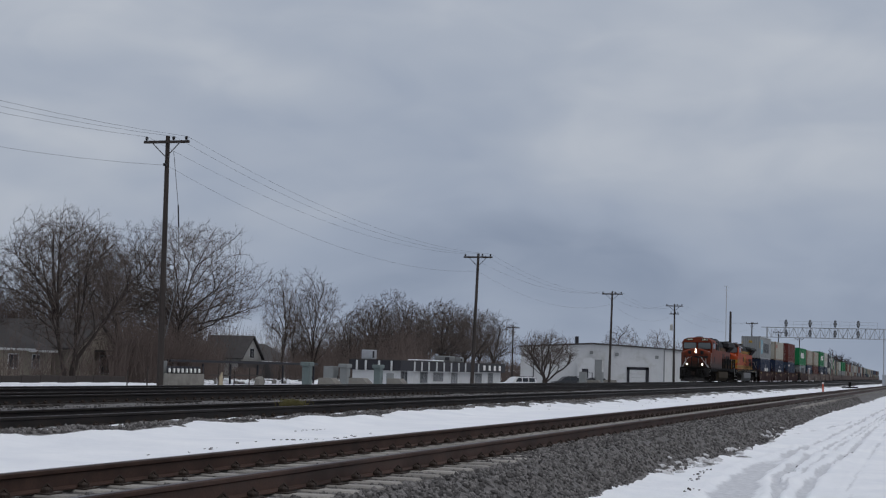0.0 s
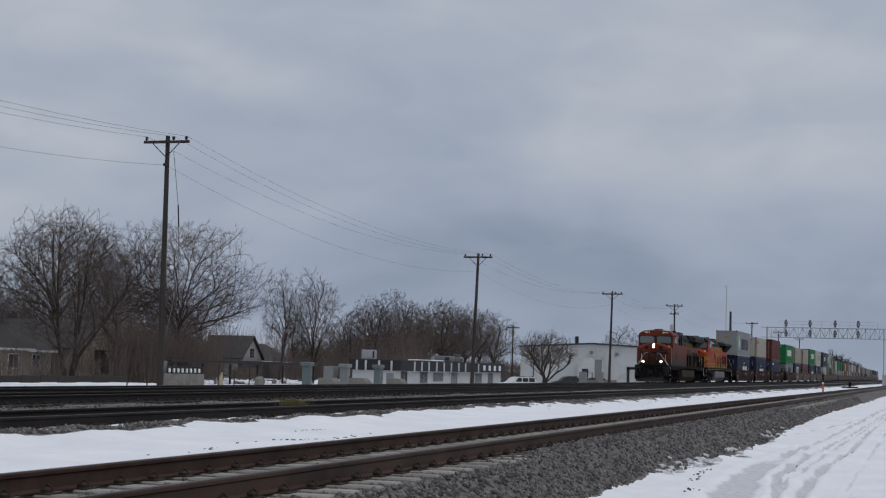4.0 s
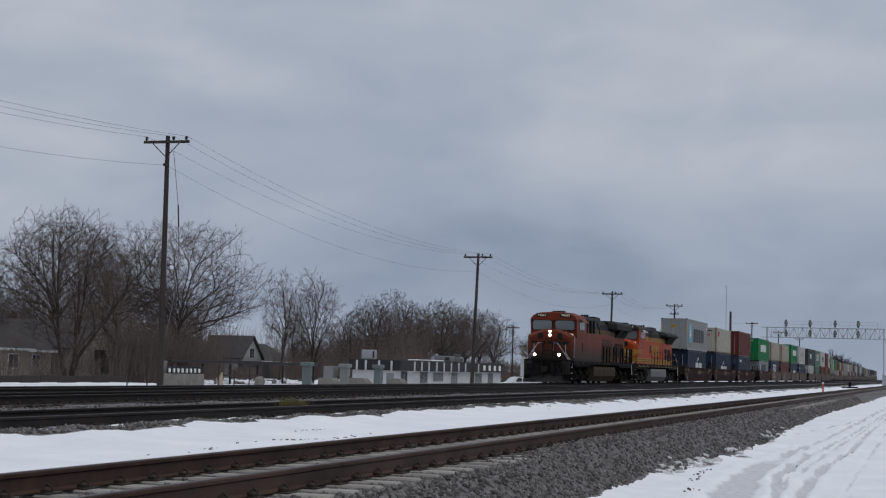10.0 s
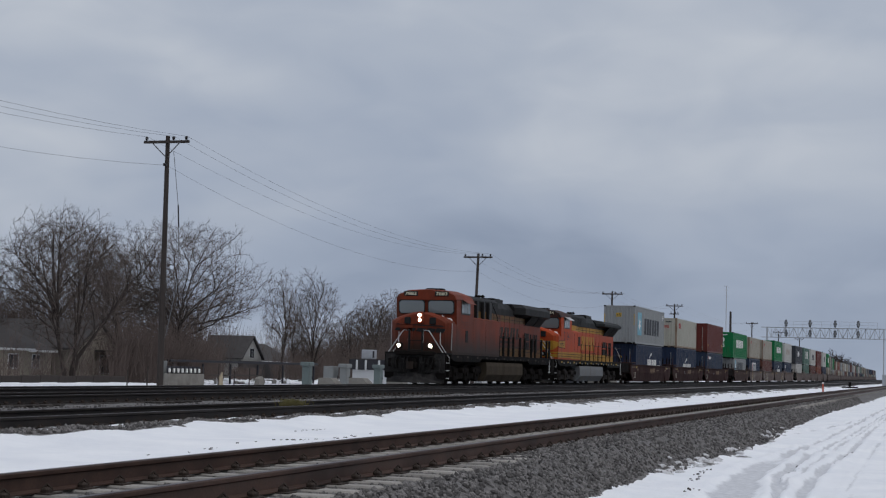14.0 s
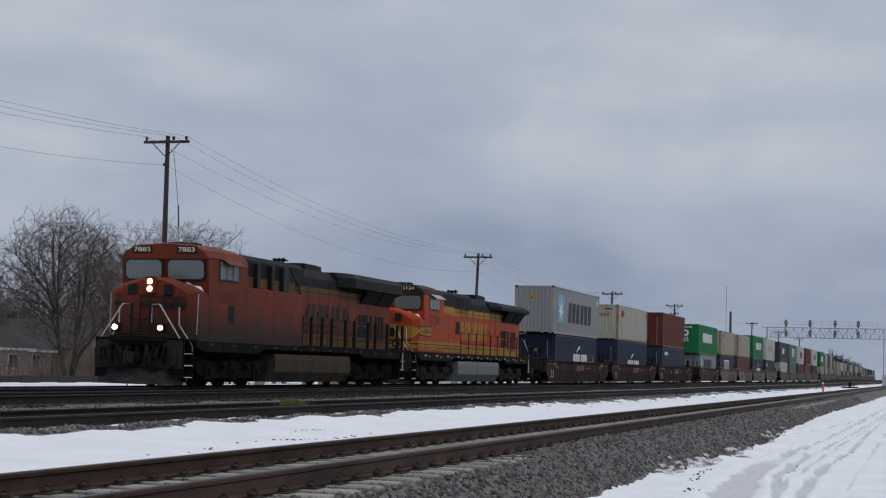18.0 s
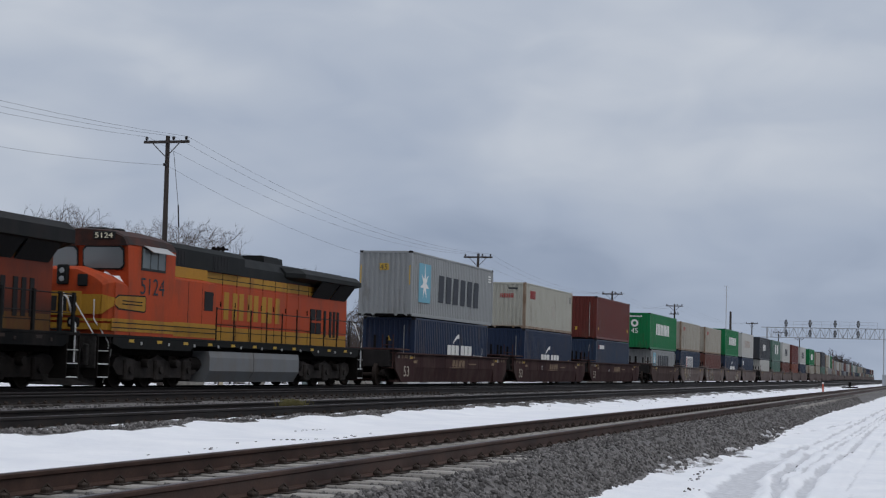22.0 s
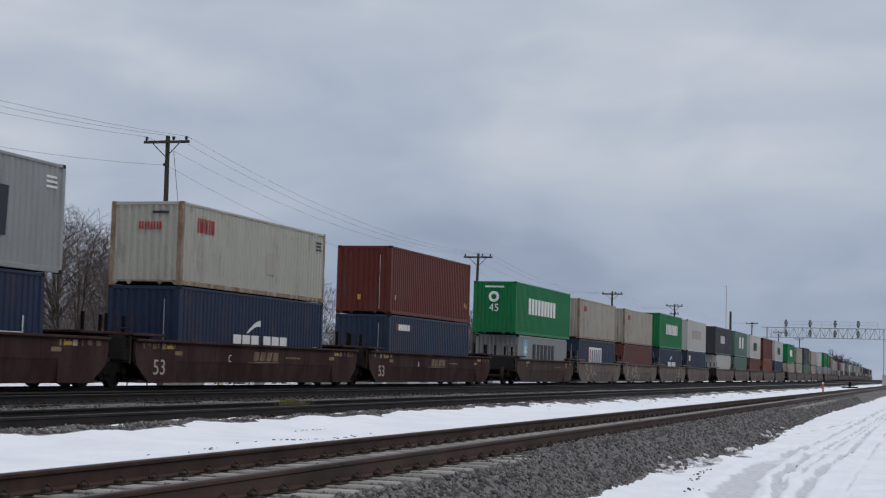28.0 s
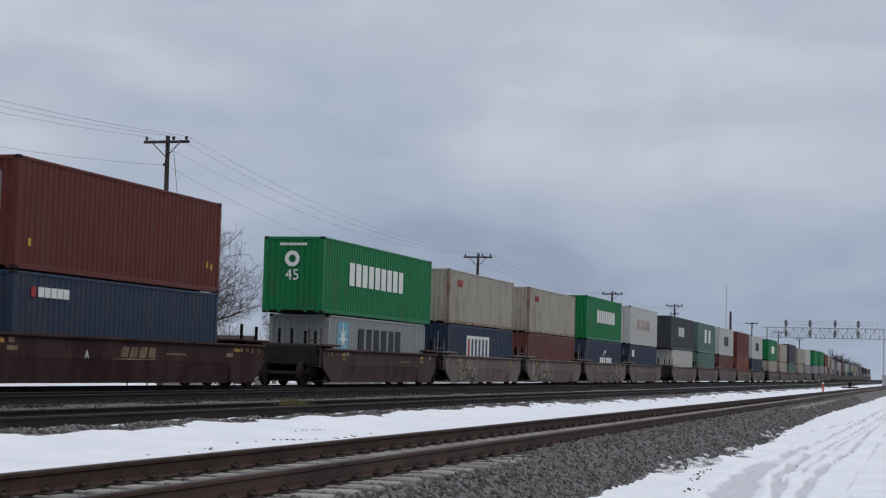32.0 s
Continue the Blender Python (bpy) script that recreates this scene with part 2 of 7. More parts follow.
def ground_mat():
    """Snow, dirt and ballast lie on one sheet; which is which follows the sheet's own attribute and noise."""
    m = bpy.data.materials.new("snowy_ground")
    m.use_nodes = True
    nt = m.node_tree
    b = nt.nodes["Principled BSDF"]
    co = nt.nodes.new("ShaderNodeTexCoord")
    at = nt.nodes.new("ShaderNodeAttribute")
    at.attribute_name = "cover"
    sep = nt.nodes.new("ShaderNodeSeparateColor")
    nt.links.new(at.outputs["Color"], sep.inputs[0])

    def noise_tex(scale, detail=6.0, rough=0.6):
        n = node(nt, "ShaderNodeTexNoise", Scale=scale, Detail=detail, Roughness=rough)
        nt.links.new(co.outputs["Object"], n.inputs["Vector"])
        return n.outputs[0]

    def ramp(src, a, ca, c, cc):
        r = nt.nodes.new("ShaderNodeValToRGB")
        e = r.color_ramp.elements
        e[0].position, e[0].color, e[1].position, e[1].color = a, (*ca, 1), c, (*cc, 1)
        nt.links.new(src, r.inputs[0])
        return r.outputs[0]

    def mix(fac, a, c):
        x = nt.nodes.new("ShaderNodeMix")
        x.data_type = "RGBA"
        nt.links.new(fac, x.inputs[0])
        nt.links.new(a, x.inputs[6])
        nt.links.new(c, x.inputs[7])
        return x.outputs[2]

    snow = ramp(noise_tex(0.8), 0.3, (0.74, 0.76, 0.8), 0.7, (0.86, 0.87, 0.89))
    vor = node(nt, "ShaderNodeTexVoronoi", Scale=16.0)
    nt.links.new(co.outputs["Object"], vor.inputs["Vector"])
    stone = ramp(vor.outputs["Color"], 0.1, (0.06, 0.056, 0.054), 0.9, (0.2, 0.19, 0.186))
    stain = ramp(noise_tex(0.7), 0.35, (0.45, 0.43, 0.42), 0.7, (1, 1, 1))
    ml = nt.nodes.new("ShaderNodeMix")
    ml.data_type, ml.blend_type = "RGBA", "MULTIPLY"
    ml.inputs[0].default_value = 0.6
    nt.links.new(stone, ml.inputs[6])
    nt.links.new(stain, ml.inputs[7])
    soil = ramp(noise_tex(2.5), 0.3, (0.05, 0.045, 0.04), 0.7, (0.13, 0.12, 0.11))

    def edge(channel, scale, width, soft=0.04):
        """The attribute's border, frayed by noise."""
        s = nt.nodes.new("ShaderNodeMath")
        s.operation = "MULTIPLY_ADD"
        s.inputs[1].default_value = width
        nt.links.new(noise_tex(scale, 8.0, 0.7), s.inputs[0])
        nt.links.new(channel, s.inputs[2])
        r = nt.nodes.new("ShaderNodeMapRange")
        r.inputs[1].default_value, r.inputs[2].default_value = 0.5 - soft + width / 2, 0.5 + soft + width / 2
        nt.links.new(s.outputs[0], r.inputs[0])
        return r.outputs[0]

    # grey of the slush, which also carries the shading of the ruts' relief
    slush_shade = ramp(noise_tex(9.0), 0.3, (0.47, 0.48, 0.51), 0.7, (0.64, 0.65, 0.68))
    dark_mask = edge(sep.outputs[2], 6.0, 0.7, 0.16)
    rock = edge(sep.outputs[0], 3.0, 0.6)
    bare = edge(sep.outputs[1], 1.2, 0.9)
    base = mix(bare, mix(dark_mask, snow, slush_shade), soil)
    oil = ramp(noise_tex(1.3), 0.3, (0.015, 0.014, 0.0135), 0.75, (0.04, 0.037, 0.035))
    col = mix(rock, base, mix(dark_mask, ml.outputs[2], oil))
    nt.links.new(col, b.inputs["Base Color"])
    b.inputs["Roughness"].default_value = 0.75
    bp = node(nt, "ShaderNodeBump", Strength=0.5, Distance=0.05)
    hb = nt.nodes.new("ShaderNodeMix")
    hb.data_type = "FLOAT"
    nt.links.new(rock, hb.inputs[0])
    nt.links.new(noise_tex(5.0), hb.inputs[2])
    nt.links.new(vor.outputs["Distance"], hb.inputs[3])
    nt.links.new(hb.outputs[0], bp.inputs["Height"])
    nt.links.new(bp.outputs[0], b.inputs["Normal"])
    return m


def fbm(x, y, s, seed=0.0):
    return noise.fractal(Vector((x * s, y * s, seed)), 1.0, 2.0, 4)


def ramp01(a, b, v):
    t = min(1.0, max(0.0, (v - a) / (b - a)))
    return t * t * (3 - 2 * t)


# wheel ruts of the lane: places along the line, how far out each runs there and its half width; and its depth
RUTS = (
    (((10, 1.9, 0.4), (20, 2.43, 0.36), (23, 2.65, 0.26), (28, 2.88, 0.25), (31.5, 2.86, 0.15), (40, 2.68, 0.08), (60, 2.6, 0.07)), 1.0),
    (((10, 1.3, 0.1), (21.7, 2.02, 0.1), (25.6, 2.36, 0.09), (32.6, 2.42, 0.09), (37, 2.32, 0.07), (60, 2.2, 0.06)), 0.9),
    (((10, 1.2, 0.12), (21, 1.68, 0.1), (25, 1.79, 0.1), (29, 1.85, 0.09), (35.6, 1.74, 0.07), (45, 1.87, 0.07), (60, 1.9, 0.05)), 0.9),
    (((10, 1.6, 0.03), (25, 2.08, 0.035), (33, 2.14, 0.05), (42, 2.08, 0.05), (60, 2.04, 0.05)), 0.6),
    (((10, 0.6, 0.05), (24, 1.2, 0.05), (40, 1.35, 0.05), (60, 1.5, 0.05)), 0.4),
    # a dip at the lane's edge, its shade coloured in like a rut
    (((10, 4.6, 0.02), (42, 3.8, 0.03), (46, 3.55, 0.11), (55, 2.98, 0.1), (62, 2.7, 0.02)), 0.7),
)
TOE = ((10, 4.0), (20, 3.98), (25.5, 3.95), (31, 3.68), (38, 3.76), (50, 4.12), (63, 4.4), (140, 4.28))


def toe(x):
    """Where the ballast's foot meets the lane's snow."""
    return float(np.interp(x, [a for a, b in TOE], [b for a, b in TOE]))


def rut_line(k, x):
    """Where a rut runs and its half width."""
    rows = RUTS[k][0]
    xs = [r[0] for r in rows]
    return float(np.interp(x, xs, [r[1] for r in rows])) + 0.05 * fbm(x, k * 7.0, 0.5, 18.0), float(np.interp(x, xs, [r[2] for r in rows])) * (1 + 0.4 * fbm(x, k * 3.0, 0.8, 23.0))


def ground_height(x, y):
    """The cross-section of the line: snowy lane, ballast shoulder, four tracks on ballast, snowy verge."""
    w = 0.10 * fbm(x, y, 0.9, 3.0)
    lane = -0.66 + 0.03 * fbm(x, y, 0.5, 5.0)
    # ruts in the lane run with the line and wander
    if y < 4.2:
        for i, (rows, k) in enumerate(RUTS):
            c, wd = rut_line(i, x)
            d = abs(y - c)
            lane += -0.055 * k * math.exp(-(d / (wd * 1.1)) ** 4) + 0.045 * k * math.exp(-((d - wd * 1.5) / 0.07) ** 2) * max(0.0, 0.55 + 0.9 * fbm(x, y, 1.1, 14.0))
    lane += 0.05 * max(0.0, fbm(x, y, 2.2, 8.0)) * ramp01(3.9, 3.0, y) + 0.12 * max(0.0, fbm(x, y, 1.1, 1.0)) * math.exp(-((y - toe(x) + 0.1) / 0.25) ** 2)
    z = lane
    top = -0.225 + (NEAR_DROP if y < NEAR + 3 else 0.0)
    z += (top - lane) * ramp01(toe(x) - 0.05 + w, toe(x) + 0.75 + w, y)
    # stones lie a little below the ties between the near rails
    z += 0.012 * ramp01(0.62, 0.5, abs(y - NEAR)) * (0.8 + 0.5 * fbm(x, y, 2.0, 17.0))
    # past the nearest stretch the shoulder's stones cover the tie ends
    z += 0.078 * ramp01(17, 25, x) * ramp01(0.85, 0.95, abs(y - NEAR)) * ramp01(1.75, 1.35, abs(y - NEAR))
    strip = -0.27 + 0.05 * fbm(x, y, 0.35, 2.0)
    if y > NEAR:
        z += (strip - top) * ramp01(NEAR + 0.9, NEAR + 1.7, y)
        z += (-0.15 - strip + 0.05 * fbm(x, y, 0.8, 6.0)) * ramp01(MID - 2.6 + w, MID - 1.3 + w, y)
        z += -0.075 * ramp01(MID - 1.0, MID - 0.7, y)
    for a, b in ((MID, THIRD), (THIRD, MAIN)):
        if a < y < b:
            z += 0.04 * math.sin(math.pi * (y - a) / (b - a)) ** 4
    if y > MAIN:
        z += (-0.925 + 0.06 * fbm(x, y, 0.3, 4.0)) * ramp01(MAIN + 2.4, MAIN + 6.5, y)
    return z


def ground_cover(x, y):
    """How much ballast and how much bare soil shows."""
    w = 0.35 * fbm(x, y, 0.6, 7.0)
    rock = 0.0
    if toe(x) + 0.4 * w < y < NEAR + 0.85:
        rock = 1.0
    # the siding's ballast ends in a ragged ridge of stones, with a line of snow at the tie ends
    ridge = MID - 1.25 - 0.55 * max(0.0, 0.45 + fbm(x, 3.0, 0.22, 12.0)) - 0.45 * ramp01(36, 70, x) + 0.15 * fbm(x, y, 1.6, 13.0)
    if y > ridge:
        rock = 1.0
    if MID - 1.3 < y < MID - 0.98 and fbm(x, 0.0, 1.4, 15.0) > -0.12 * (1 if x < 34 else -1):
        rock = 0.0
    if y > MAIN + 3.6 + w:
        rock = 0.0
    # streaks of snow left between the siding and the third track
    if 14.35 < y < 15.7 and x > 95 and fbm(x * 0.25, y, 0.35, 21.0) > 0.06:
        rock = 0.0
    bare = 0.15
    if y < 3.9:
        bare = 0.02 + 0.3 * max(0.0, fbm(x, y, 0.7, 9.0)) + 0.3 * math.exp(-((y - toe(x) + 0.16) / 0.2) ** 2)
    elif y < MID:
        bare = 0.06
    elif y > MAIN:
        bare = 0.16 + 0.45 * ramp01(78, 130, y) + 0.3 * ramp01(40, 10, x)
    if y < -40 or abs(x) > 900:
        bare = 0.4
    # slush and the ruts' own shading are painted in grey along each line
    slush_shade = 0.0
    if y < 4.0:
        for i, (rows, k) in enumerate(RUTS):
            c, wd = rut_line(i, x)
            slush_shade = max(slush_shade, (0.35 + 0.6 * k) * (0.85 + 0.7 * fbm(x * 0.3, y, 0.9, 19.0)) * math.exp(-((y - c) / (wd * 1.05)) ** 4))
    oily = 1.0 if abs(y - NEAR) < 0.7 or MID - 0.85 < y < MID + 0.95 or y > THIRD - 1.1 else 0.0
    return rock, bare, oily if rock else slush_shade


def build_ground():
    ys = [-3000, -800, -250, -80, -30, -12, -5, -2]
    ys += [-1.2 + 0.12 * i for i in range(20)] + [1.2 + 0.055 * i for i in range(56)] + [4.3 + 0.12 * i for i in range(26)]
    ys += [7.4 + 0.25 * i for i in range(int(19.5 / 0.25))]
    ys += [27.0, 28, 28.7, 29.4, 30, 31, 32, 33, 34.5, 36, 37, 39, 42, 46, 50, 60, 75, 95, 130, 180, 260, 420, 800, 1500, 3500]
    ys = sorted(set(round(v, 3) for v in ys))
    xs = [-3500, -900, -300, -120, -50, -20, -8, 0, 4]
    v = 6.0
    while v < 900:
        xs.append(v)
        v += 0.10 + 0.011 * max(0.0, v - 8)
    xs += [1100, 1500, 2200, 3500, 4500]
    verts, cov = [], []
    for x in xs:
        for y in ys:
            yy = y
            y = max(MAIN, y - bend(x)) if y > MAIN else y
            if x > 120 or y > 29 or y < -2:
                z = ground_height(120.0, y) if 29 > y > -2 else (-1.15 - 0.55 * ramp01(110, 165, x) * ramp01(33, 45, y) + 0.05 * fbm(x, y, 0.12, 4.0) if y > 0 else -0.66)
            else:
                z = ground_height(x, y)
            verts.append((x, yy, z))
            cov.append(ground_cover(x, y))
    n = len(ys)
    faces = [(i * n + j, (i + 1) * n + j, (i + 1) * n + j + 1, i * n + j + 1) for i in range(len(xs) - 1) for j in range(n - 1)]
    me = bpy.data.meshes.new("ground")
    me.from_pydata(verts, [], faces)
    at = me.color_attributes.new("cover", "FLOAT_COLOR", "POINT")
    at.data.foreach_set("color", [c for r, b, o in cov for c in (r, b, o, 1.0)])
    me.polygons.foreach_set("use_smooth", [True] * len(me.polygons))
    me.materials.append(ground_mat())
    ob = new("ground", me)
    return tagged(ob, "snow-covered ground with grey ballast and ruts beside the tracks", "ground", kind="structure")


build_ground()

RAIL_STEEL = mat("worn_rail_steel", (0.085, 0.05, 0.038), rough=0.6, metal=0.3, var=0.3, scale=2.0, fine=45, dirt=(0.045, 0.026, 0.02), dirt_amount=0.45)
RAIL_DARK = mat("dark_oily_rail_steel", (0.022, 0.019, 0.018), rough=0.65, metal=0.2, var=0.3, scale=2.0, fine=45, dirt=(0.035, 0.026, 0.022), dirt_amount=0.3)
RAIL_TOP = mat("worn_rail_head", (0.085, 0.075, 0.08), rough=0.5, metal=0.5, var=0.3, scale=1.5)
TIE_WOOD = mat("weathered_tie", (0.042, 0.037, 0.034), rough=0.9, var=0.35, scale=4, fine=50, bump=0.5, rnd=0.4, stretch=(1, 0.2, 1))
TIE_CONCRETE = mat("pale_concrete_tie", (0.27, 0.255, 0.235), rough=0.9, var=0.25, scale=4, fine=60, bump=0.3, rnd=0.3, dirt=(0.15, 0.13, 0.12), dirt_amount=0.3)
CLIP_STEEL = mat("rusty_clip", (0.045, 0.034, 0.028), rough=0.8, metal=0.3, var=0.4)
SNOW = mat("clean_snow", (0.84, 0.85, 0.88), rough=0.8, var=0.05, scale=3, fine=40, bump=0.4, depth=0.02)

RAIL_PROFILE = [(-0.07, -0.172), (0.07, -0.172), (0.07, -0.162), (0.012, -0.145), (0.009, -0.05), (0.034, -0.036), (0.037, -0.008), (0.03, 0.0), (-0.03, 0.0),
                (-0.037, -0.008), (-0.034, -0.036), (-0.009, -0.05), (-0.012, -0.145), (-0.07, -0.162)]


def rail_shape(y, x0, x1, profile=RAIL_PROFILE):
    curved = abs(y - MAIN) < 1
    xs = [x0] + ([320 + 20 * i for i in range(12)] if curved else []) + [x1]
    return Shape().loft([[(x, y + a + (bend(x) if curved else 0.0), z) for a, z in profile] for x in xs])


def build_track(name, yc, label, x0, x1, tie_mat, spacing, n_ties, drop=0.0, steel=None):
    tr = thing(name, label, "railway track", pose(0, 0, drop), kind="structure")
    for side in (-1, 1):
        rail = part("rail", rail_shape(yc + side * GAUGE / 2, x0, x1), steel or RAIL_STEEL, tr)
        part("rail_head", rail_shape(yc + side * GAUGE / 2, x0, x1, [(-0.026, 0.0005), (0.026, 0.0005), (0.026, 0.003), (-0.026, 0.003)]), RAIL_TOP, rail)
    tie = Shape().cbox(-0.115, 0.115, -1.29, 1.29, -0.36, -0.176, 0.018).mesh("tie", tie_mat)
    clip = Shape()
    for side in (-1, 1):
        for d in (-1, 1):
            y = side * GAUGE / 2 + d * 0.105
            clip.cbox(-0.05, 0.05, y - 0.035, y + 0.035, -0.18, -0.125, 0.015)
            clip.tube([(-0.03, y - d * 0.03, -0.14), (0.0, y, -0.10), (0.03, y + d * 0.03, -0.14)], 0.012, 5)
        clip.box(-0.10, 0.10, side * GAUGE / 2 - 0.19, side * GAUGE / 2 + 0.19, -0.177, -0.166)
    clip_me = clip.mesh("rail_fastening", CLIP_STEEL)
    rng = random.Random(int(yc * 100))
    far = Shape()
    k = 0
    x = max(x0, 3.0)
    while x < x1:
        if k < n_ties:
            t = part("tie", tie, None, tr, at=pose(x + rng.uniform(-0.02, 0.02), yc + rng.uniform(-0.02, 0.02), 0, 0, 0, rng.uniform(-0.6, 0.6)))
            part("rail_fastening", clip_me, None, t)
        elif x < 320:
            far.box(x - 0.11, x + 0.11, yc - 1.28, yc + 1.28, -0.3, -0.178)
        x += spacing
        k += 1
    if far.v:
        tagged(part("far_ties", far, tie_mat, tr), kind="stuff")
    return tr


build_track("track_near", NEAR, "rusty steel rails clipped to pale concrete ties on ballast", -60, 900, TIE_CONCRETE, 0.61, 130, NEAR_DROP)
build_track("track_siding", MID, "dark rusty rails on weathered wooden ties with snow between", -60, 900, TIE_WOOD, 0.53, 150, 0.0, RAIL_DARK)
build_track("track_third", THIRD, "dark rusty rails on weathered wooden ties", -60, 900, TIE_WOOD, 0.53, 110, 0.0, RAIL_DARK)
build_track("track_main", MAIN, "rails on wooden ties that carry the freight train", -120, 1400, TIE_WOOD, 0.53, 110, 0.0, RAIL_DARK)


def stone_mesh(seed, material):
    rng = random.Random(seed)
    s = Shape()
    rings = []
    for z, r in ((-0.45, 0.6), (0.0, 1.05), (0.5, 0.55)):
        rings.append([(math.cos(a) * r * rng.uniform(0.7, 1.2), math.sin(a) * r * rng.uniform(0.7, 1.2), z * rng.uniform(0.8, 1.2)) for a in (i * math.pi * 2 / 5 for i in range(5))])
    s.loft(rings)
    return s


def build_ballast():
    """Loose crushed stone of the near shoulder, as one heap."""
    BALLAST = mat("crushed_grey_stone", (0.142, 0.135, 0.132), rough=0.9, var=0.4, scale=9, fine=80, bump=0.4, island=1.0)
    rng = random.Random(11)
    kinds = [stone_mesh(i, None) for i in range(6)]
    v, f = [], []

    def put(x, y, z, r):
        k = kinds[rng.randrange(6)]
        m = Euler((rng.uniform(0, 6), rng.uniform(0, 6), rng.uniform(0, 6))).to_matrix() * r
        n = len(v)
        a = np.array(k.v) @ np.array(m).T + (x, y, z)
        v.extend(map(tuple, a))
        f.extend([tuple(i + n for i in q) for q in k.f])

    for i in range(29000):
        u = rng.random()
        x = 8.5 + 95 * u ** 2.3
        y = rng.uniform(toe(x) - 0.02, 5.3) if rng.random() < 0.93 else rng.uniform(5.45, 6.75)
        y += 0.15 * fbm(x, 0, 0.6, 7.0) if y < 4.2 else 0
        put(x, y, ground_height(x, y) + rng.uniform(-0.012, 0.018), rng.uniform(0.018, 0.042))
    for i in range(7000):
        x = 17 + 60 * rng.random() ** 1.5
        y = MID - 1.3 - 0.5 * rng.random() * max(0.1, 0.45 + fbm(x, 3.0, 0.22, 12.0)) if rng.random() < 0.5 else rng.uniform(MID + 1.0, MID + 4.6)
        put(x, y, ground_height(x, y) + 0.005, rng.uniform(0.02, 0.05))
    me = bpy.data.meshes.new("ballast_stones")
    me.from_pydata(v, [], f)
    me.materials.append(BALLAST)
    tagged(new("ballast_stones", me), "loose crushed grey ballast stones along the near track", "ballast", kind="stuff")


build_ballast()
# ---------------------------------------------------------------- the train
# Where the lead engine's headlight stands along the line, second by second.
RUN = [(0, 165.05), (2, 152.4), (4, 139.63), (6, 126.74), (8, 113.72), (10, 100.5), (12, 87.1), (14, 73.5), (16, 59.78), (18, 45.88), (20, 31.98), (22, 18.05),
       (24, 3.7), (26, -10.97), (28, -25.55), (30, -40.1), (32, -54.95)]
MOVERS = []  # (thing, place along the train, height, half length)


def joins(ob, offset, z=0.0, mid=0.0):
    """Couples a thing into the train; mid is half its length where it is built from its front end."""
    ob.matrix_basis = pose(RUN[0][1] + offset, MAIN, z)
    MOVERS.append((ob, offset, z, mid))
    return ob


def paint(name, col, rust=0.3, rough=0.5):
    return mat(name, col, rough=rough, var=0.13, scale=1.5, fine=30, bump=0.12, dirt=tuple(0.35 * c + d for c, d in zip(col, (0.05, 0.035, 0.025))), dirt_amount=rust, dirt_scale=0.9, stretch=(1, 1, 0.4))


BOX_PAINT = {
    "grey": paint("grey_container_paint", (0.2552, 0.2684, 0.2728), 0.12),
    "cream": paint("dull_cream_container_paint", (0.37, 0.365, 0.315), 0.12),
    "white": paint("off_white_container_paint", (0.44, 0.44, 0.418), 0.06),
    "tan": paint("pale_tan_container_paint", (0.3344, 0.3124, 0.264), 0.2),
    "navy": paint("navy_container_paint", (0.01408, 0.02552, 0.05808), 0.2),
    "blue": paint("blue_container_paint", (0.022, 0.03696, 0.0704), 0.25),
    "red": paint("oxide_red_container_paint", (0.1056, 0.022, 0.01672), 0.2),
    "green": paint("bright_green_container_paint", (0.00528, 0.1496, 0.0484), 0.15),
    "teal": paint("faded_green_container_paint", (0.088, 0.1672, 0.1364), 0.3),
    "brown": paint("brown_container_paint", (0.1232, 0.044, 0.0352), 0.3),
    "rust": paint("orange_red_container_paint", (0.1936, 0.0572, 0.0352), 0.3),
    "black": paint("charcoal_container_paint", (0.0396, 0.044, 0.0528), 0.2),
}
RUSTY_EDGE = mat("rust_streaked_edge", (0.2, 0.13, 0.085), rough=0.85, var=0.5, scale=2.5, bump=0.2, dirt=(0.36, 0.33, 0.28), dirt_amount=0.4, dirt_scale=2.5, stretch=(1, 1, 0.35))
# casting grime; also shade painted into box undersides and platform blocks
GRIMY_SHADED_FRAME = mat("grimy_container_frame", (0.024, 0.022, 0.022), rough=0.85, spec=0.08, var=0.4, scale=3, bump=0.2)
MARK_WHITE = mat("white_marking_paint", (0.72, 0.72, 0.7), rough=0.6, var=0.1, bump=0)
MARK_DARK = mat("dark_marking_paint", (0.03, 0.035, 0.045), rough=0.6, var=0.1, bump=0)
MARK_BROWN = mat("faded_brown_marking_paint", (0.33, 0.27, 0.23), rough=0.6, var=0.2, bump=0)
MARK_RED = mat("red_marking_paint", (0.33, 0.045, 0.045), rough=0.6, var=0.1, bump=0)
MARK_SKY = mat("light_blue_marking_paint", (0.15, 0.36, 0.46), rough=0.6, var=0.1, bump=0)
MARK_YELLOW = mat("yellow_marking_paint", (0.48, 0.31, 0.05), rough=0.6, var=0.1, bump=0)
MARK_PALE = mat("dusty_pale_marking_paint", (0.42, 0.38, 0.34), rough=0.7, var=0.3, scale=8, bump=0, dirt=(0.12, 0.09, 0.08), dirt_amount=0.45)
MARK_TAN = mat("faded_tan_marking_paint", (0.3, 0.22, 0.13), rough=0.7, var=0.25, scale=6, bump=0, dirt=(0.1, 0.055, 0.045), dirt_amount=0.5)
STEEL_GREY = mat("galvanised_bar", (0.45, 0.45, 0.44), rough=0.45, metal=0.6, var=0.15)
UNDER = mat("grimy_black_steel", (0.011, 0.0095, 0.009), rough=0.85, metal=0.0, spec=0.06, var=0.5, scale=4, bump=0.3, dirt=(0.017, 0.014, 0.013), dirt_amount=0.25)
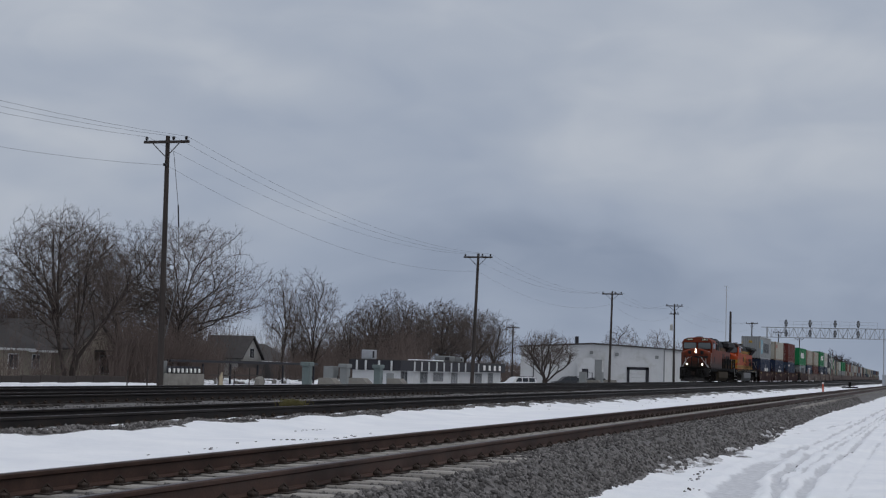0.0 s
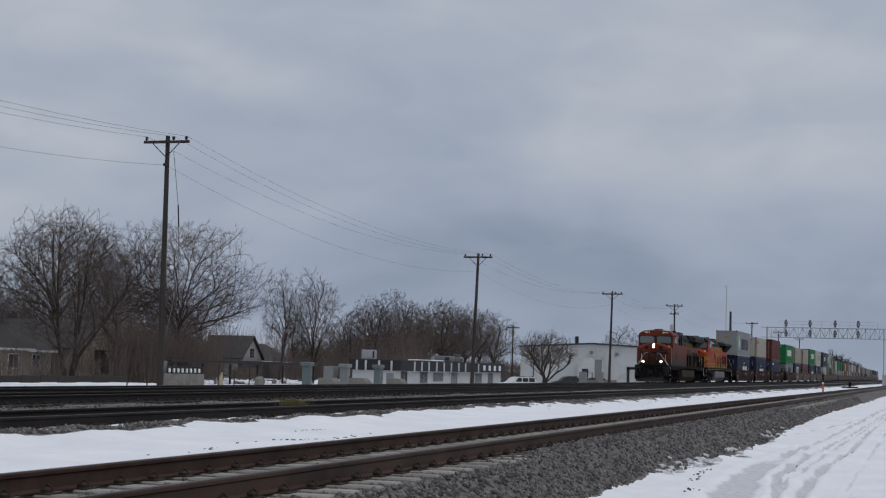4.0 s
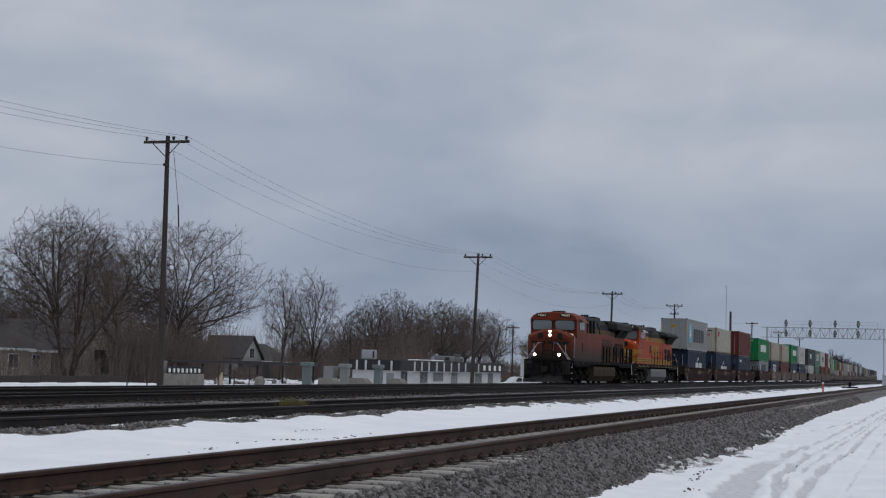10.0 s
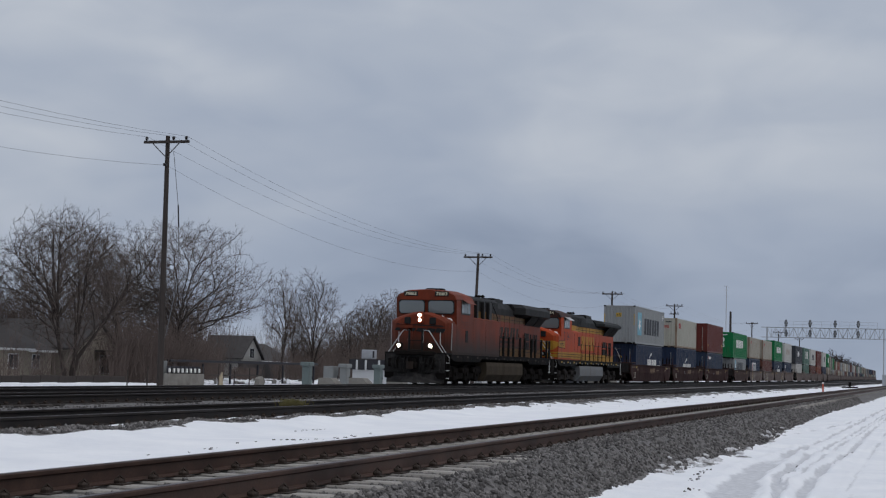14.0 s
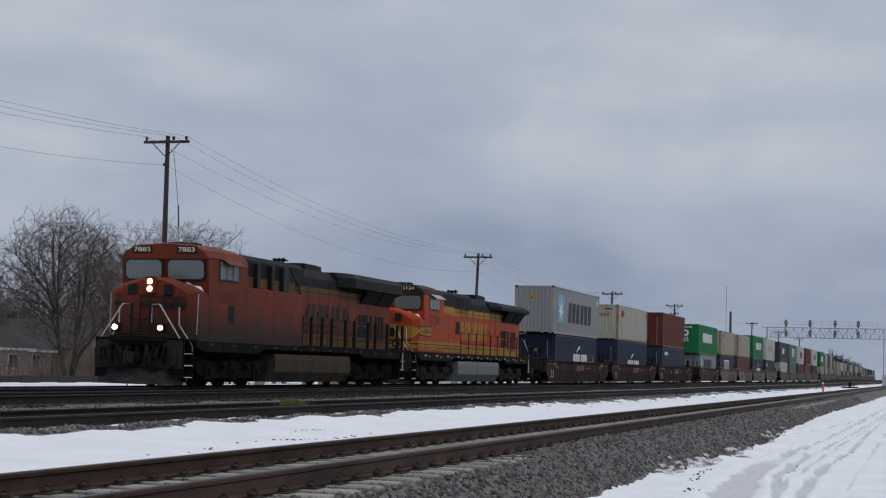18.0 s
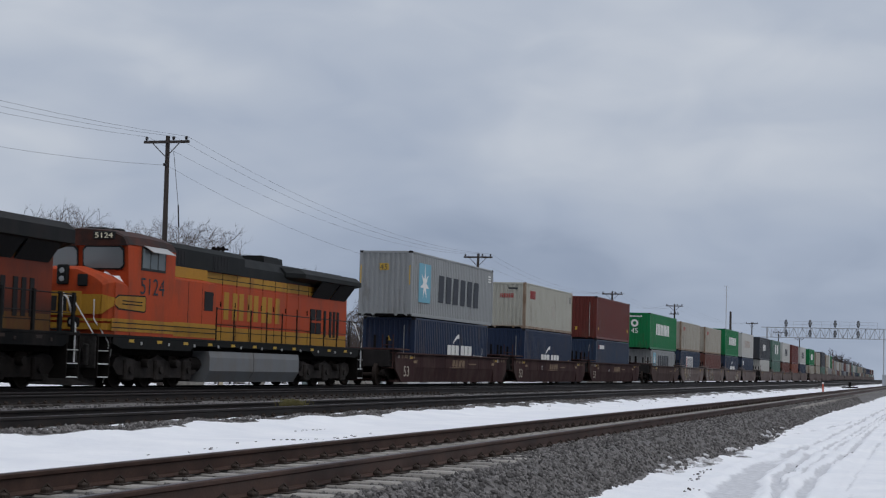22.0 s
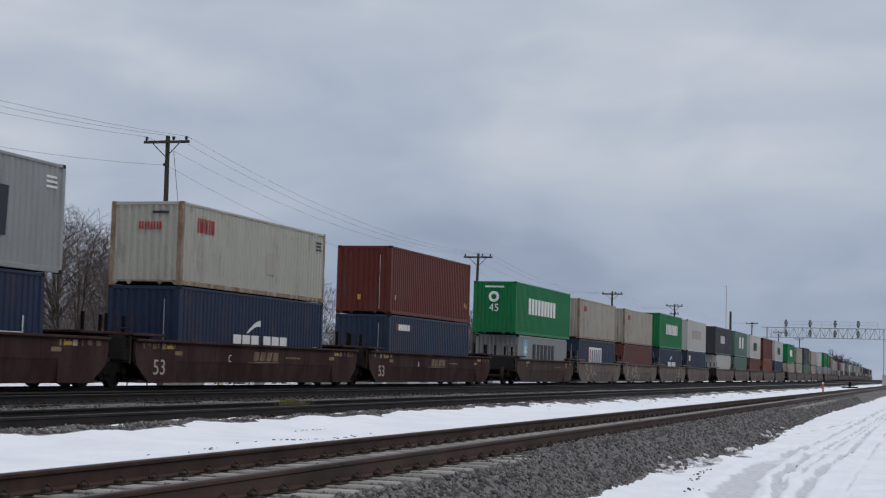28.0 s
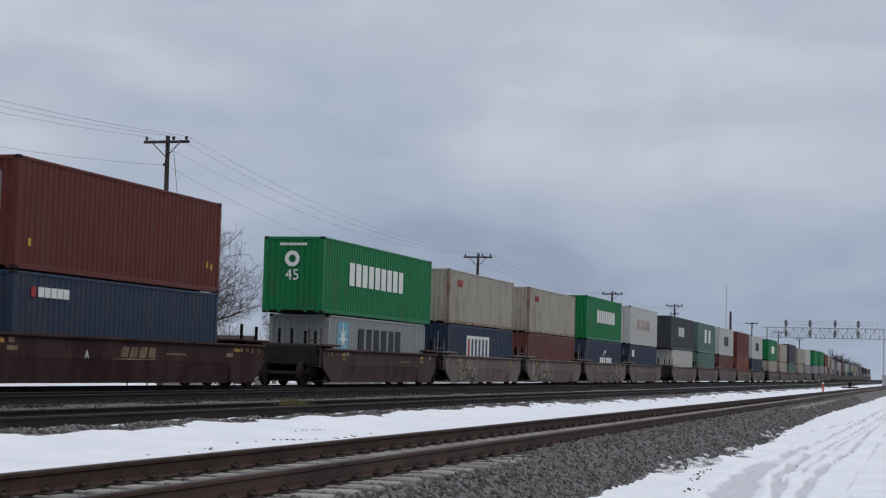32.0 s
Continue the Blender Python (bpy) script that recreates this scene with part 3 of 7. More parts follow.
RUBBER = mat("black_rubber", (0.015, 0.015, 0.015), rough=0.8, var=0.2)

FT40, FT45, HIGH, LOW, WIDE = 12.192, 13.716, 2.896, 2.591, 1.219
BOX_MESH = {}


def corrugated(x0, x1, z0, z1, y, depth, pitch, flat=0.25):
    """A wall of pressed steel along x, its ribs reaching to y and its grooves depth further in."""
    s = Shape()
    n = max(1, round((x1 - x0) / pitch))
    p = (x1 - x0) / n
    out = 1 if y > 0 else -1
    prof = []
    for i in range(n):
        a = x0 + i * p
        prof += [(a, y), (a + p * 0.32, y), (a + p * 0.5, y - out * depth), (a + p * 0.82, y - out * depth)]
    prof.append((x1, y))
    back = y - out * (depth + 0.012)
    verts, faces = [], []
    for a, b in prof:
        verts += [(a, b, z0), (a, b, z1)]
    for i in range(len(prof) - 1):
        faces.append((2 * i, 2 * i + 2, 2 * i + 3, 2 * i + 1))
    s.add(verts, faces)
    s.add([(x0, back, z0), (x1, back, z0), (x1, back, z1), (x0, back, z1)], [(0, 1, 2, 3)])
    return s


def box_meshes(length, height):
    key = (length, height)
    if key in BOX_MESH:
        return BOX_MESH[key]
    d = {}
    a, b = 0.16, length - 0.16
    d["side_wall"] = corrugated(a, b, 0.15, height - 0.09, -WIDE + 0.012, 0.036, 0.278).mesh("side_wall", UNDER)
    d["side_wall_far"] = corrugated(a, b, 0.15, height - 0.09, WIDE - 0.012, 0.036, 0.278).mesh("side_wall", UNDER)
    e = corrugated(-WIDE + 0.15, WIDE - 0.15, 0.15, height - 0.11, -0.012, 0.045, 0.25)
    e.v = [(-y_, x_, z_) for x_, y_, z_ in e.v]
    e.v = [(0.012 + abs(x_ - 0.012), y_, z_) for x_, y_, z_ in e.v]
    d["end_wall"] = e.mesh("end_wall", UNDER)
    door = Shape().cbox(0.03, 0.07, 0.0, WIDE - 0.15, 0.16, height - 0.11, 0.01)
    for i in range(4):
        z = 0.28 + i * (height - 0.7) / 4
        door.cbox(0.018, 0.035, 0.06, WIDE - 0.21, z, z + (height - 0.7) / 4 - 0.07, 0.01)
    d["door"] = door.mesh("door", UNDER)
    d["lock_rod"] = Shape().cyl((0.0, 0.0), 0.018, 0.1, height - 0.08, "z", 8).mesh("lock_rod", STEEL_GREY)
    d["roof"] = Shape().box(0.1, length - 0.1, -WIDE + 0.05, WIDE - 0.05, height - 0.05, height - 0.012).mesh("roof", UNDER)
    base = Shape().box(0.1, length - 0.1, -WIDE + 0.06, WIDE - 0.06, 0.09, 0.15)
    for i in range(24):
        x = 0.4 + i * (length - 0.8) / 23
        base.box(x - 0.03, x + 0.03, -WIDE + 0.06, WIDE - 0.06, 0.03, 0.09)
    d["floor_frame"] = base.mesh("floor_frame", UNDER)
    d["corner_post"] = Shape().prism([(0, 0), (0.16, 0), (0.16, 0.03), (0.03, 0.03), (0.03, 0.16), (0, 0.16)], 0.1, height - 0.1, "z").mesh("corner_post", UNDER)
    d["top_rail"] = Shape().cbox(0.15, length - 0.15, 0, 0.07, height - 0.1, height - 0.015, 0.012).mesh("top_rail", UNDER)
    d["bottom_rail"] = Shape().cbox(0.15, length - 0.15, 0, 0.06, 0.015, 0.16, 0.012).mesh("bottom_rail", UNDER)
    d["header"] = Shape().cbox(0, 0.1, -WIDE + 0.15, WIDE - 0.15, height - 0.12, height - 0.01, 0.012).mesh("header", UNDER)
    b0 = WIDE - 0.15
    arch = [(-b0, 0.0), (-b0 + 0.06, 0.02), (-b0 + 0.16, 0.105), (-0.62, 0.11), (-0.55, 0.02), (-0.5, 0.02), (-0.44, 0.115), (0.44, 0.115), (0.5, 0.02), (0.55, 0.02), (0.62, 0.11), (b0 - 0.16, 0.105), (b0 - 0.06, 0.02), (b0, 0.0), (b0, 0.16), (-b0, 0.16)]
    d["sill"] = Shape().prism(arch, 0.0, 0.06, "x").mesh("sill", UNDER)
    d["corner_casting"] = Shape().cbox(0, 0.178, 0, 0.162, 0, 0.118, 0.012).box(0.05, 0.13, -0.002, 0.01, 0.03, 0.09).mesh("corner_casting", UNDER)
    BOX_MESH[key] = d
    return d


def container(label, length, height, colour, doors=False, near=True):
    """A shipping container: its front end at x = 0, its floor at z = 0."""
    d = box_meshes(length, height)
    box = thing("shipping_container", label, "shipping container", group="containers on the freight train")
    col = BOX_PAINT[colour]

    rusty = colour in ("cream", "tan")

    def put(name, mesh, at=None, parent=None):
        # the floor frame's near-black colour holds the shadow between stacked boxes
        m = RUSTY_EDGE if rusty and name in ("corner_post", "corner_casting", "bottom_rail", "sill") else GRIMY_SHADED_FRAME if name in ("floor_frame", "corner_casting") else col
        return painted(part(mesh.name, mesh, None, parent or box, at=at), m)

    put("side_wall", d["side_wall"])
    put("side_wall", d["side_wall_far"])
    put("roof", d["roof"])
    put("floor_frame", d["floor_frame"])
    flip_x = Matrix.Translation((length, 0, 0)) @ Matrix.Rotation(math.pi, 4, "Z")
    if doors:
        for sgn in (0, 1):
            m = Matrix.Translation((0, -(WIDE - 0.15), 0)) if sgn else Matrix.Identity(4)
            leaf = put("door", d["door"], m)
            if near:
                for y in (0.28, 0.8):
                    part("lock_rod", d["lock_rod"], None, leaf, at=Matrix.Translation((0.0, y, 0)))
    else:
        put("end_wall", d["end_wall"])
        if near and colour in ("navy", "blue", "red"):
            part("edge_rod", Shape().cyl((-0.004, -0.72), 0.014, 0.2, height * 0.86, "z", 8), STEEL_GREY, box)
    put("end_wall", d["end_wall"], flip_x)
    if near:
        for x, fx in ((0, 1), (length, -1)):
            for y, fy in ((-WIDE, 1), (WIDE, -1)):
                m = Matrix.Translation((x, y, 0)) @ Matrix.Diagonal((fx, fy, 1, 1))
                put("corner_post", d["corner_post"], m)
                put("corner_casting", d["corner_casting"], m)
                put("corner_casting", d["corner_casting"], m @ Matrix.Translation((0, 0, height - 0.118)))
        for y, fy in ((-WIDE, 1), (WIDE, -1)):
            m = Matrix.Translation((0, y, 0)) @ Matrix.Diagonal((1, fy, 1, 1))
            put("top_rail", d["top_rail"], m)
            put("bottom_rail", d["bottom_rail"], m)
        for m in (Matrix.Identity(4), flip_x):
            put("header", d["header"], m)
            put("sill", d["sill"], m)
    else:
        for x, fx in ((0, 1), (length, -1)):
            for y, fy in ((-WIDE, 1), (WIDE, -1)):
                put("corner_post", d["corner_post"], Matrix.Translation((x, y, 0)) @ Matrix.Diagonal((fx, fy, 1, 1)))
        for y, fy in ((-WIDE, 1), (WIDE, -1)):
            m = Matrix.Translation((0, y, 0)) @ Matrix.Diagonal((1, fy, 1, 1))
            put("top_rail", d["top_rail"], m)
            put("bottom_rail", d["bottom_rail"], m)
    return box


def bars(box, x, z, w, h, n, material, name="marking", double=True, slant=0.0, end=False, gap=0.22, skip=()):
    """A row of plain blocks in place of a maker's name, on the near side (or, end=True, on the front end)."""
    step = w / n
    for i in range(n):
        if i in skip:
            continue
        s = Shape()
        a = x + i * step
        u = step * (1 - gap)
        cols = ((a, a + u * 0.38), (a + u * 0.62, a + u)) if double else ((a, a + u),)
        for c0, c1 in cols:
            k = slant * h
            if end:
                s.prism([(-c0, z), (-c1, z), (-c1 - k, z + h), (-c0 - k, z + h)], -0.004, 0.0, "x")
            else:
                s.prism([(c0, z), (c1, z), (c1 + k, z + h), (c0 + k, z + h)], -WIDE - 0.002, -WIDE + 0.006, "y")
        part(name, s, material, box)


def side_plate(box, x, z, w, h, material, name="marking_panel", lift=0.0):
    return part(name, Shape().box(x, x + w, -WIDE - 0.001 - lift, -WIDE + 0.008, z, z + h), material, box)


def swoosh(box, x, z, w, h):
    """A white curved stroke over the block letters."""
    s = Shape()
    prof = []
    for i in range(9):
        u = i / 8
        prof.append((x + w * u, z + h * math.sin(u * 1.5)))
    low = [(a + 0.02, b - 0.05 - 0.16 * i / 8) for i, (a, b) in enumerate(prof)]
    for i in range(8):
        s.prism([low[i], low[i + 1], prof[i + 1], prof[i]], -WIDE - 0.002, -WIDE + 0.006, "y")
    part("swoosh", s, MARK_WHITE, box)


def star(box, x, z, r):
    s = Shape()
    pts = []
    for i in range(14):
        a = math.pi / 2 + i * math.pi / 7
        q = r if i % 2 == 0 else r * 0.36
        pts.append((x + math.cos(a) * q * 0.92, z + math.sin(a) * q * (1.35 if i == 0 else 1.0)))
    n = len(pts)
    verts = [(x, -WIDE - 0.005, z)] + [(a, -WIDE - 0.005, b) for a, b in pts]
    s.add(verts, [(0, 1 + i, 1 + (i + 1) % n) for i in range(n)])
    part("star", s, MARK_WHITE, box)


def stencil(box, text, x, z, h, material, end=False, width=None, y=None, name="number"):
    me = lettering(text, h, material, name, width)
    if end:
        m = Matrix.Translation((-0.006 if y is None else y, x, z)) @ Matrix.Rotation(radians(-90), 4, "Z")
    else:
        m = Matrix.Translation((x, -WIDE - 0.006 if y is None else y, z))
    return part(name, me, None, box, at=m)


def small_print(box, length, height, rng, material=MARK_WHITE):
    """Rows of unreadable small print at the upper rear corner and the end."""
    for k in range(3):
        w = rng.uniform(0.35, 0.6)
        side_plate(box, length - 0.95, height - 0.42 - 0.13 * k, w, 0.06, material, "small_print")
    if material is not MARK_WHITE:
        part("small_print", Shape().box(-0.003, 0.02, -0.75, -0.2, height - 0.38, height - 0.3), material, box)


# ------------------------------------------------ well cars
WELL_PAINT = mat("brown_well_car_paint", (0.043, 0.021, 0.021), rough=0.8, spec=0.1, var=0.35, scale=1.2, fine=25, bump=0.25, dirt=(0.07, 0.044, 0.04), dirt_amount=0.36, dirt_scale=1.0, stretch=(1, 1, 0.5))
WELL_GREY = mat("dusty_grey_brown_well_car_paint", (0.2, 0.165, 0.155), rough=0.8, var=0.3, scale=1.2, fine=25, bump=0.25, dirt=(0.13, 0.095, 0.085), dirt_amount=0.4, dirt_scale=1.0, stretch=(1, 1, 0.5))
WHEEL_STEEL = mat("brown_wheel_steel", (0.03, 0.023, 0.02), rough=0.75, spec=0.1, metal=0.1, var=0.3)
WELL_MID = mat("dull_brown_well_car_paint", (0.095, 0.066, 0.06), rough=0.8, spec=0.1, var=0.3, scale=1.2, fine=25, bump=0.25, dirt=(0.06, 0.04, 0.036), dirt_amount=0.4, dirt_scale=1.0, stretch=(1, 1, 0.5))
WELL_MESH = {}


def wheelset_mesh(r):
    s = Shape()
    for y in (-0.755, 0.755):
        k = 1 if y > 0 else -1
        s.lathe((0, 0), [(r * 0.35, y + k * 0.07), (r * 0.4, y + k * 0.05), (r * 0.82, y + k * 0.03), (r * 0.84, y + k * 0.065), (r, y + k * 0.065), (r, y - k * 0.05), (r * 1.06, y - k * 0.06), (r * 1.06, y - k * 0.085)], "y", 20)
    s.cyl((0, 0), 0.085, -1.05, 1.05, "y", 10)
    return s


def freight_truck(parent, x, paint_mat):
    """A two-axle freight truck under a car's end."""
    tr = part("truck_bolster", Shape().cbox(x - 0.22, x + 0.22, -1.0, 1.0, 0.42, 0.72, 0.03), UNDER, parent)
    for y in (-1.02, 1.02):
        s = Shape()
        prof = [(-1.15, 0.56), (-1.0, 0.66), (-0.5, 0.74), (0.5, 0.74), (1.0, 0.66), (1.15, 0.56), (1.15, 0.42), (0.95, 0.36), (0.6, 0.46), (0.35, 0.22), (-0.35, 0.22), (-0.6, 0.46), (-0.95, 0.36), (-1.15, 0.42)]
        s.prism([(x + a, z) for a, z in prof], y - 0.06, y + 0.06, "y")
        for dx in (-0.18, 0, 0.18):
            s.cyl((x + dx, 0.42), 0.07, y - 0.11, y + 0.11, "y", 10)
        part("side_frame", s, UNDER, tr)
    for dx in (-0.875, 0.875):
        w = part("wheelset", WELL_MESH.setdefault("wheel", wheelset_mesh(0.46).mesh("wheelset", WHEEL_STEEL)), None, tr, at=Matrix.Translation((x + dx, 0, 0.46)))
        for y in (-1.09, 1.09):
            part("axle_cap", WELL_MESH.setdefault("cap", Shape().cyl((0, 0), 0.09, -0.05, 0.05, "y", 10).mesh("axle_cap", UNDER)), None, tr, at=Matrix.Translation((x + dx, y, 0.46)))


def well_car(label, half, colour, first=False, last=False, near=True, sign53=False, seed=0):
    """One unit of an articulated well car, its middle at x = 0. Deep side sills, end platforms, a truck at its leading end."""
    rng = random.Random(seed)
    car = thing("well_car", label, "well car", group="well cars of the freight train")
    key = (half, near)
    if key not in WELL_MESH:
        d = {}
        L = half - 0.55
        G = L - 2.1
        # the plate leans in below its middle, but for flat gussets at both ends
        prof = [(-1.45, 0.8), (-1.45, 1.36), (-1.52, 1.4), (-1.36, 1.4), (-1.36, 0.8), (-1.24, 0.22), (-1.24, 0.15), (-1.33, 0.15), (-1.36, 0.2), (-1.435, 0.74)]
        side = Shape().prism([(y, z) for y, z in prof], -G, G, "x")
        for e in (-1, 1):
            side.loft([[(e * x, -1.45, z), (e * x, -1.45, 1.4), (e * x, -1.37, 1.4), (e * x, -1.37, z)] for x, z in ((G - 0.02, 0.16), (L - 0.35, 0.16), (half - 0.1, 0.66), (half, 1.0))])
        d["side_sill"] = side.mesh("side_sill", WELL_PAINT)
        d["top_chord"] = Shape().cbox(-half, half, -1.54, -1.34, 1.34, 1.42, 0.015).mesh("top_chord", WELL_PAINT)
        d["rib"] = Shape().cbox(-0.035, 0.035, -1.458, -1.44, 0.76, 1.33, 0.006).mesh("side_rib", WELL_PAINT)
        fl = Shape()
        for i in range(7):
            x = -L + i * 2 * L / 6
            fl.box(x - 0.15, x + 0.15, -1.36, 1.36, 0.16, 0.24)
        fl.box(-L, L, -1.36, -1.2, 0.15, 0.22).box(-L, L, 1.2, 1.36, 0.15, 0.22)
        d["floor"] = fl.mesh("well_floor", WELL_PAINT)
        d["shelf"] = Shape().cbox(-half - 0.3, -half + 1.7, -1.53, 1.53, 1.5, 1.58, 0.015).mesh("platform_shelf", WELL_PAINT)
        plat = Shape().prism([(-half - 0.25, 1.42), (-half + 1.6, 1.42), (-half + 1.3, 0.8), (-half + 0.2, 0.8)], -0.7, 0.7, "y")
        plat.cbox(-half - 0.32, -half + 1.2, -1.28, 1.28, 0.78, 1.498, 0.03)
        d["end_platform"] = plat.mesh("end_platform", WELL_PAINT)
        bulk = Shape().cbox(-half + 1.25, -half + 1.32, -1.36, 1.36, 0.3, 1.42, 0.01)
        d["bulkhead"] = bulk.mesh("bulkhead", WELL_PAINT)
        lad = Shape()
        for y in (-1.42, -0.95):
            lad.tube([(-half - 0.25, y, 0.7), (-half - 0.25, y, 2.15)], 0.028, 6)
        for i in range(4):
            lad.tube([(-half - 0.25, -1.42, 0.75 + i * 0.32), (-half - 0.25, -0.95, 0.75 + i * 0.32)], 0.02, 5)
        d["ladder"] = lad.mesh("ladder", UNDER)
        WELL_MESH[key] = d
    d = WELL_MESH[key]
    flip = Matrix.Diagonal((1, -1, 1, 1))
    turn = Matrix.Rotation(math.pi, 4, "Z")

    def put(n, m=None):
        return painted(part(d[n].name, d[n], None, car, at=m), colour)

    for m in (Matrix.Identity(4), flip):
        sill = put("side_sill", m)
        put("top_chord", m)
        if near:
            n = 9
            for i in range(n):
                x = -half + 1.6 + i * (2 * half - 3.2) / (n - 1)
                painted(part("side_rib", d["rib"], None, sill, at=Matrix.Translation((x, 0, 0))), colour)
    put("floor")
    for m in (Matrix.Identity(4), turn):
        # block below the shelf is near black for the shade between cars
        painted(part("end_platform", d["end_platform"], None, car, at=m), GRIMY_SHADED_FRAME)
        put("shelf", m)
        put("bulkhead", m)
        painted(part("ladder", d["ladder"], None, car, at=m), colour)
    freight_truck(car, -half - (0.95 if not first else -0.6), colour)
    if last:
        freight_truck(car, half - 0.6, colour)
    if near:
        # small plates and print along the top of the sill's ends
        for e in (-1, 1):
            x = half - 0.25
            for i in range(7):
                w = rng.choice((0.07, 0.1, 0.18, 0.24))
                h = rng.choice((0.1, 0.14, 0.17))
                x -= w + rng.uniform(0.08, 0.26)
                part("stencil_plate", Shape().box(e * x if e > 0 else -x - w, e * x + w if e > 0 else -x, -1.457, -1.449, 1.31 - h, 1.31), rng.choice((MARK_TAN, MARK_TAN, MARK_PALE)), car)
            x = e * (half - 2.2)
            part("reflector", Shape().box(x - 0.2, x + 0.2, -1.458, -1.449, 1.16, 1.26), MARK_YELLOW, car)
            part("small_print", Shape().box(e * half * 0.7 - 0.25, e * half * 0.7 + 0.25, -1.457, -1.449, 0.98, 1.1), MARK_TAN, car)
            # posts and brake gear that stand up between the cars
            xe = e * (half + 0.12)
            for y in (-1.1, -0.55) if sign53 else (-1.15, -0.75, -0.2, 0.3):
                part("guide_post", Shape().cbox(xe - 0.035, xe + 0.035, y - 0.05, y + 0.05, 1.0, 2.05 + 0.08 * (y > -0.6), 0.012), UNDER, car)
        part("small_print", Shape().box(1.9, 3.3, -1.457, -1.449, 0.98, 1.04), MARK_TAN, car)
        if sign53:
            stencil(car, "53", -half + 1.1, 0.4, 0.46, mat("pale_stencil_paint", (0.46, 0.41, 0.34), var=0.3, bump=0), y=-1.462, width=0.74)
            x = -0.9
            for i in range(4):
                a = x + i * 0.56
                part("logo_block", Shape().prism([(a, 0.88), (a + 0.42, 0.88), (a + 0.54, 1.18), (a + 0.12, 1.18)], -1.46, -1.449, "y"), MARK_TAN, car)
            part("logo_band", Shape().prism([(x - 0.45, 0.79), (x + 2.0, 0.82), (x + 2.3, 0.85), (x - 0.3, 0.85)], -1.46, -1.449, "y"), MARK_TAN, car)
    return car


def graffiti(car, x, w, material, seed):
    """Looping spray-paint strokes on a side sill."""
    rng = random.Random(seed)
    for k in range(9):
        s = Shape()
        a, z = x + rng.random() * w, rng.uniform(0.45, 1.1)
        ang = rng.uniform(0, 6)
        for i in range(9):
            q = (a + 0.16 * math.cos(ang), z + 0.16 * math.sin(ang))
            q = (min(max(q[0], x), x + w), min(max(q[1], 0.3), 1.3))
            t = 0.035
            s.prism([(a - t, z - t), (q[0] + t, q[1] - t), (q[0] + t, q[1] + t), (a - t, z + t)], -1.456, -1.449, "y")
            a, z = q
            ang += rng.uniform(-1.1, 1.3)
        part("graffiti", s, material, car)


def build_freight():
    rng = random.Random(5)
    gr_white = mat("pale_spray_paint", (0.45, 0.45, 0.43), var=0.2, bump=0)
    gr_tan = mat("dull_yellow_spray_paint", (0.38, 0.3, 0.18), var=0.3, bump=0)
    # three long units behind the engines
    for k, x in enumerate((56.9, 77.1, 97.2)):
        w = joins(well_car("brown well car unit carrying two stacked containers", 9.3, WELL_PAINT, first=(k == 0), last=(k == 2), sign53=True, seed=k), x)
        if k:
            stencil(w, "C" if k == 1 else "A", -2.9, 0.82, 0.24, MARK_WHITE, y=-1.462)

    b = container("blue container with white block lettering, lower in the well", FT40, LOW, "navy")
    bars(b, 5.1, 0.98, 2.0, 0.5, 3, MARK_WHITE, "logo_block", double=False, gap=0.16)
    bars(b, 7.35, 0.98, 2.0, 0.5, 3, MARK_WHITE, "logo_block", double=False, gap=0.16)
    swoosh(b, 6.0, 1.6, 1.0, 0.42)
    side_plate(b, 9.5, 1.0, 1.7, 0.04, MARK_WHITE, "outline_mark")
    side_plate(b, 11.2, 0.9, 0.04, 0.55, MARK_WHITE, "outline_mark")
    part("warning_triangle", Shape().add([(-0.008, 0.12, 1.55), (-0.008, -0.12, 1.55), (-0.008, 0.0, 1.78)], [(0, 1, 2)]), MARK_YELLOW, b)
    joins(b, 50.9, 0.41)
    c = container("long grey container with a light blue star panel", FT45, HIGH, "grey")
    side_plate(c, 1.1, 0.68, 1.75, 1.75, MARK_SKY, "star_panel")
    star(c, 1.97, 1.5, 0.72)
    bars(c, 4.1, 0.8, 7.2, 1.25, 6, MARK_DARK, "logo_block", double=False, gap=0.32, slant=0.06)
    stencil(c, "45", 0.25, HIGH - 0.85, 0.26, MARK_DARK, end=True)
    part("number_plate_patch", Shape().box(-0.003, 0.01, -0.15, 0.27, HIGH - 0.87, HIGH - 0.57), MARK_YELLOW, c)
    for y in (-1.16, 1.12):
        part("hazard_strip", Shape().box(-0.004, 0.01, y, y + 0.05, HIGH - 1.5, HIGH - 0.65), MARK_YELLOW, c)
    small_print(c, FT45, HIGH, rng)
    joins(c, 50.2, 3.02)

    b = container("blue container with white block lettering, lower in the well", FT40, HIGH, "navy")
    bars(b, 4.1, 1.02, 2.2, 0.5, 3, MARK_WHITE, "logo_block", double=False, gap=0.16)
    bars(b, 6.6, 1.02, 2.2, 0.5, 3, MARK_WHITE, "logo_block", double=False, gap=0.16)
    swoosh(b, 5.2, 1.62, 1.1, 0.42)
    part("yellow_sticker", Shape().box(11.3, 11.6, -1.222, -1.2, 1.0, 1.25), MARK_YELLOW, b)
    joins(b, 70.98, 0.21)
    c = container("rust-streaked off-white container with red logo blocks", FT40, LOW, "cream")
    bars(c, 1.1, 1.72, 1.3, 0.45, 4, MARK_RED, "logo_block")
    bars(c, -0.25, 1.72, 0.8, 0.24, 4, MARK_RED, "logo_block", end=True)
    side_plate(c, 6.6, 0.75, 0.75, 0.75, BOX_PAINT["tan"], "repair_patch")
    small_print(c, FT40, LOW, rng, MARK_DARK)
    joins(c, 70.98, 3.12)

    b = container("blue container with small white logo blocks, lower in the well", FT40, LOW, "blue")
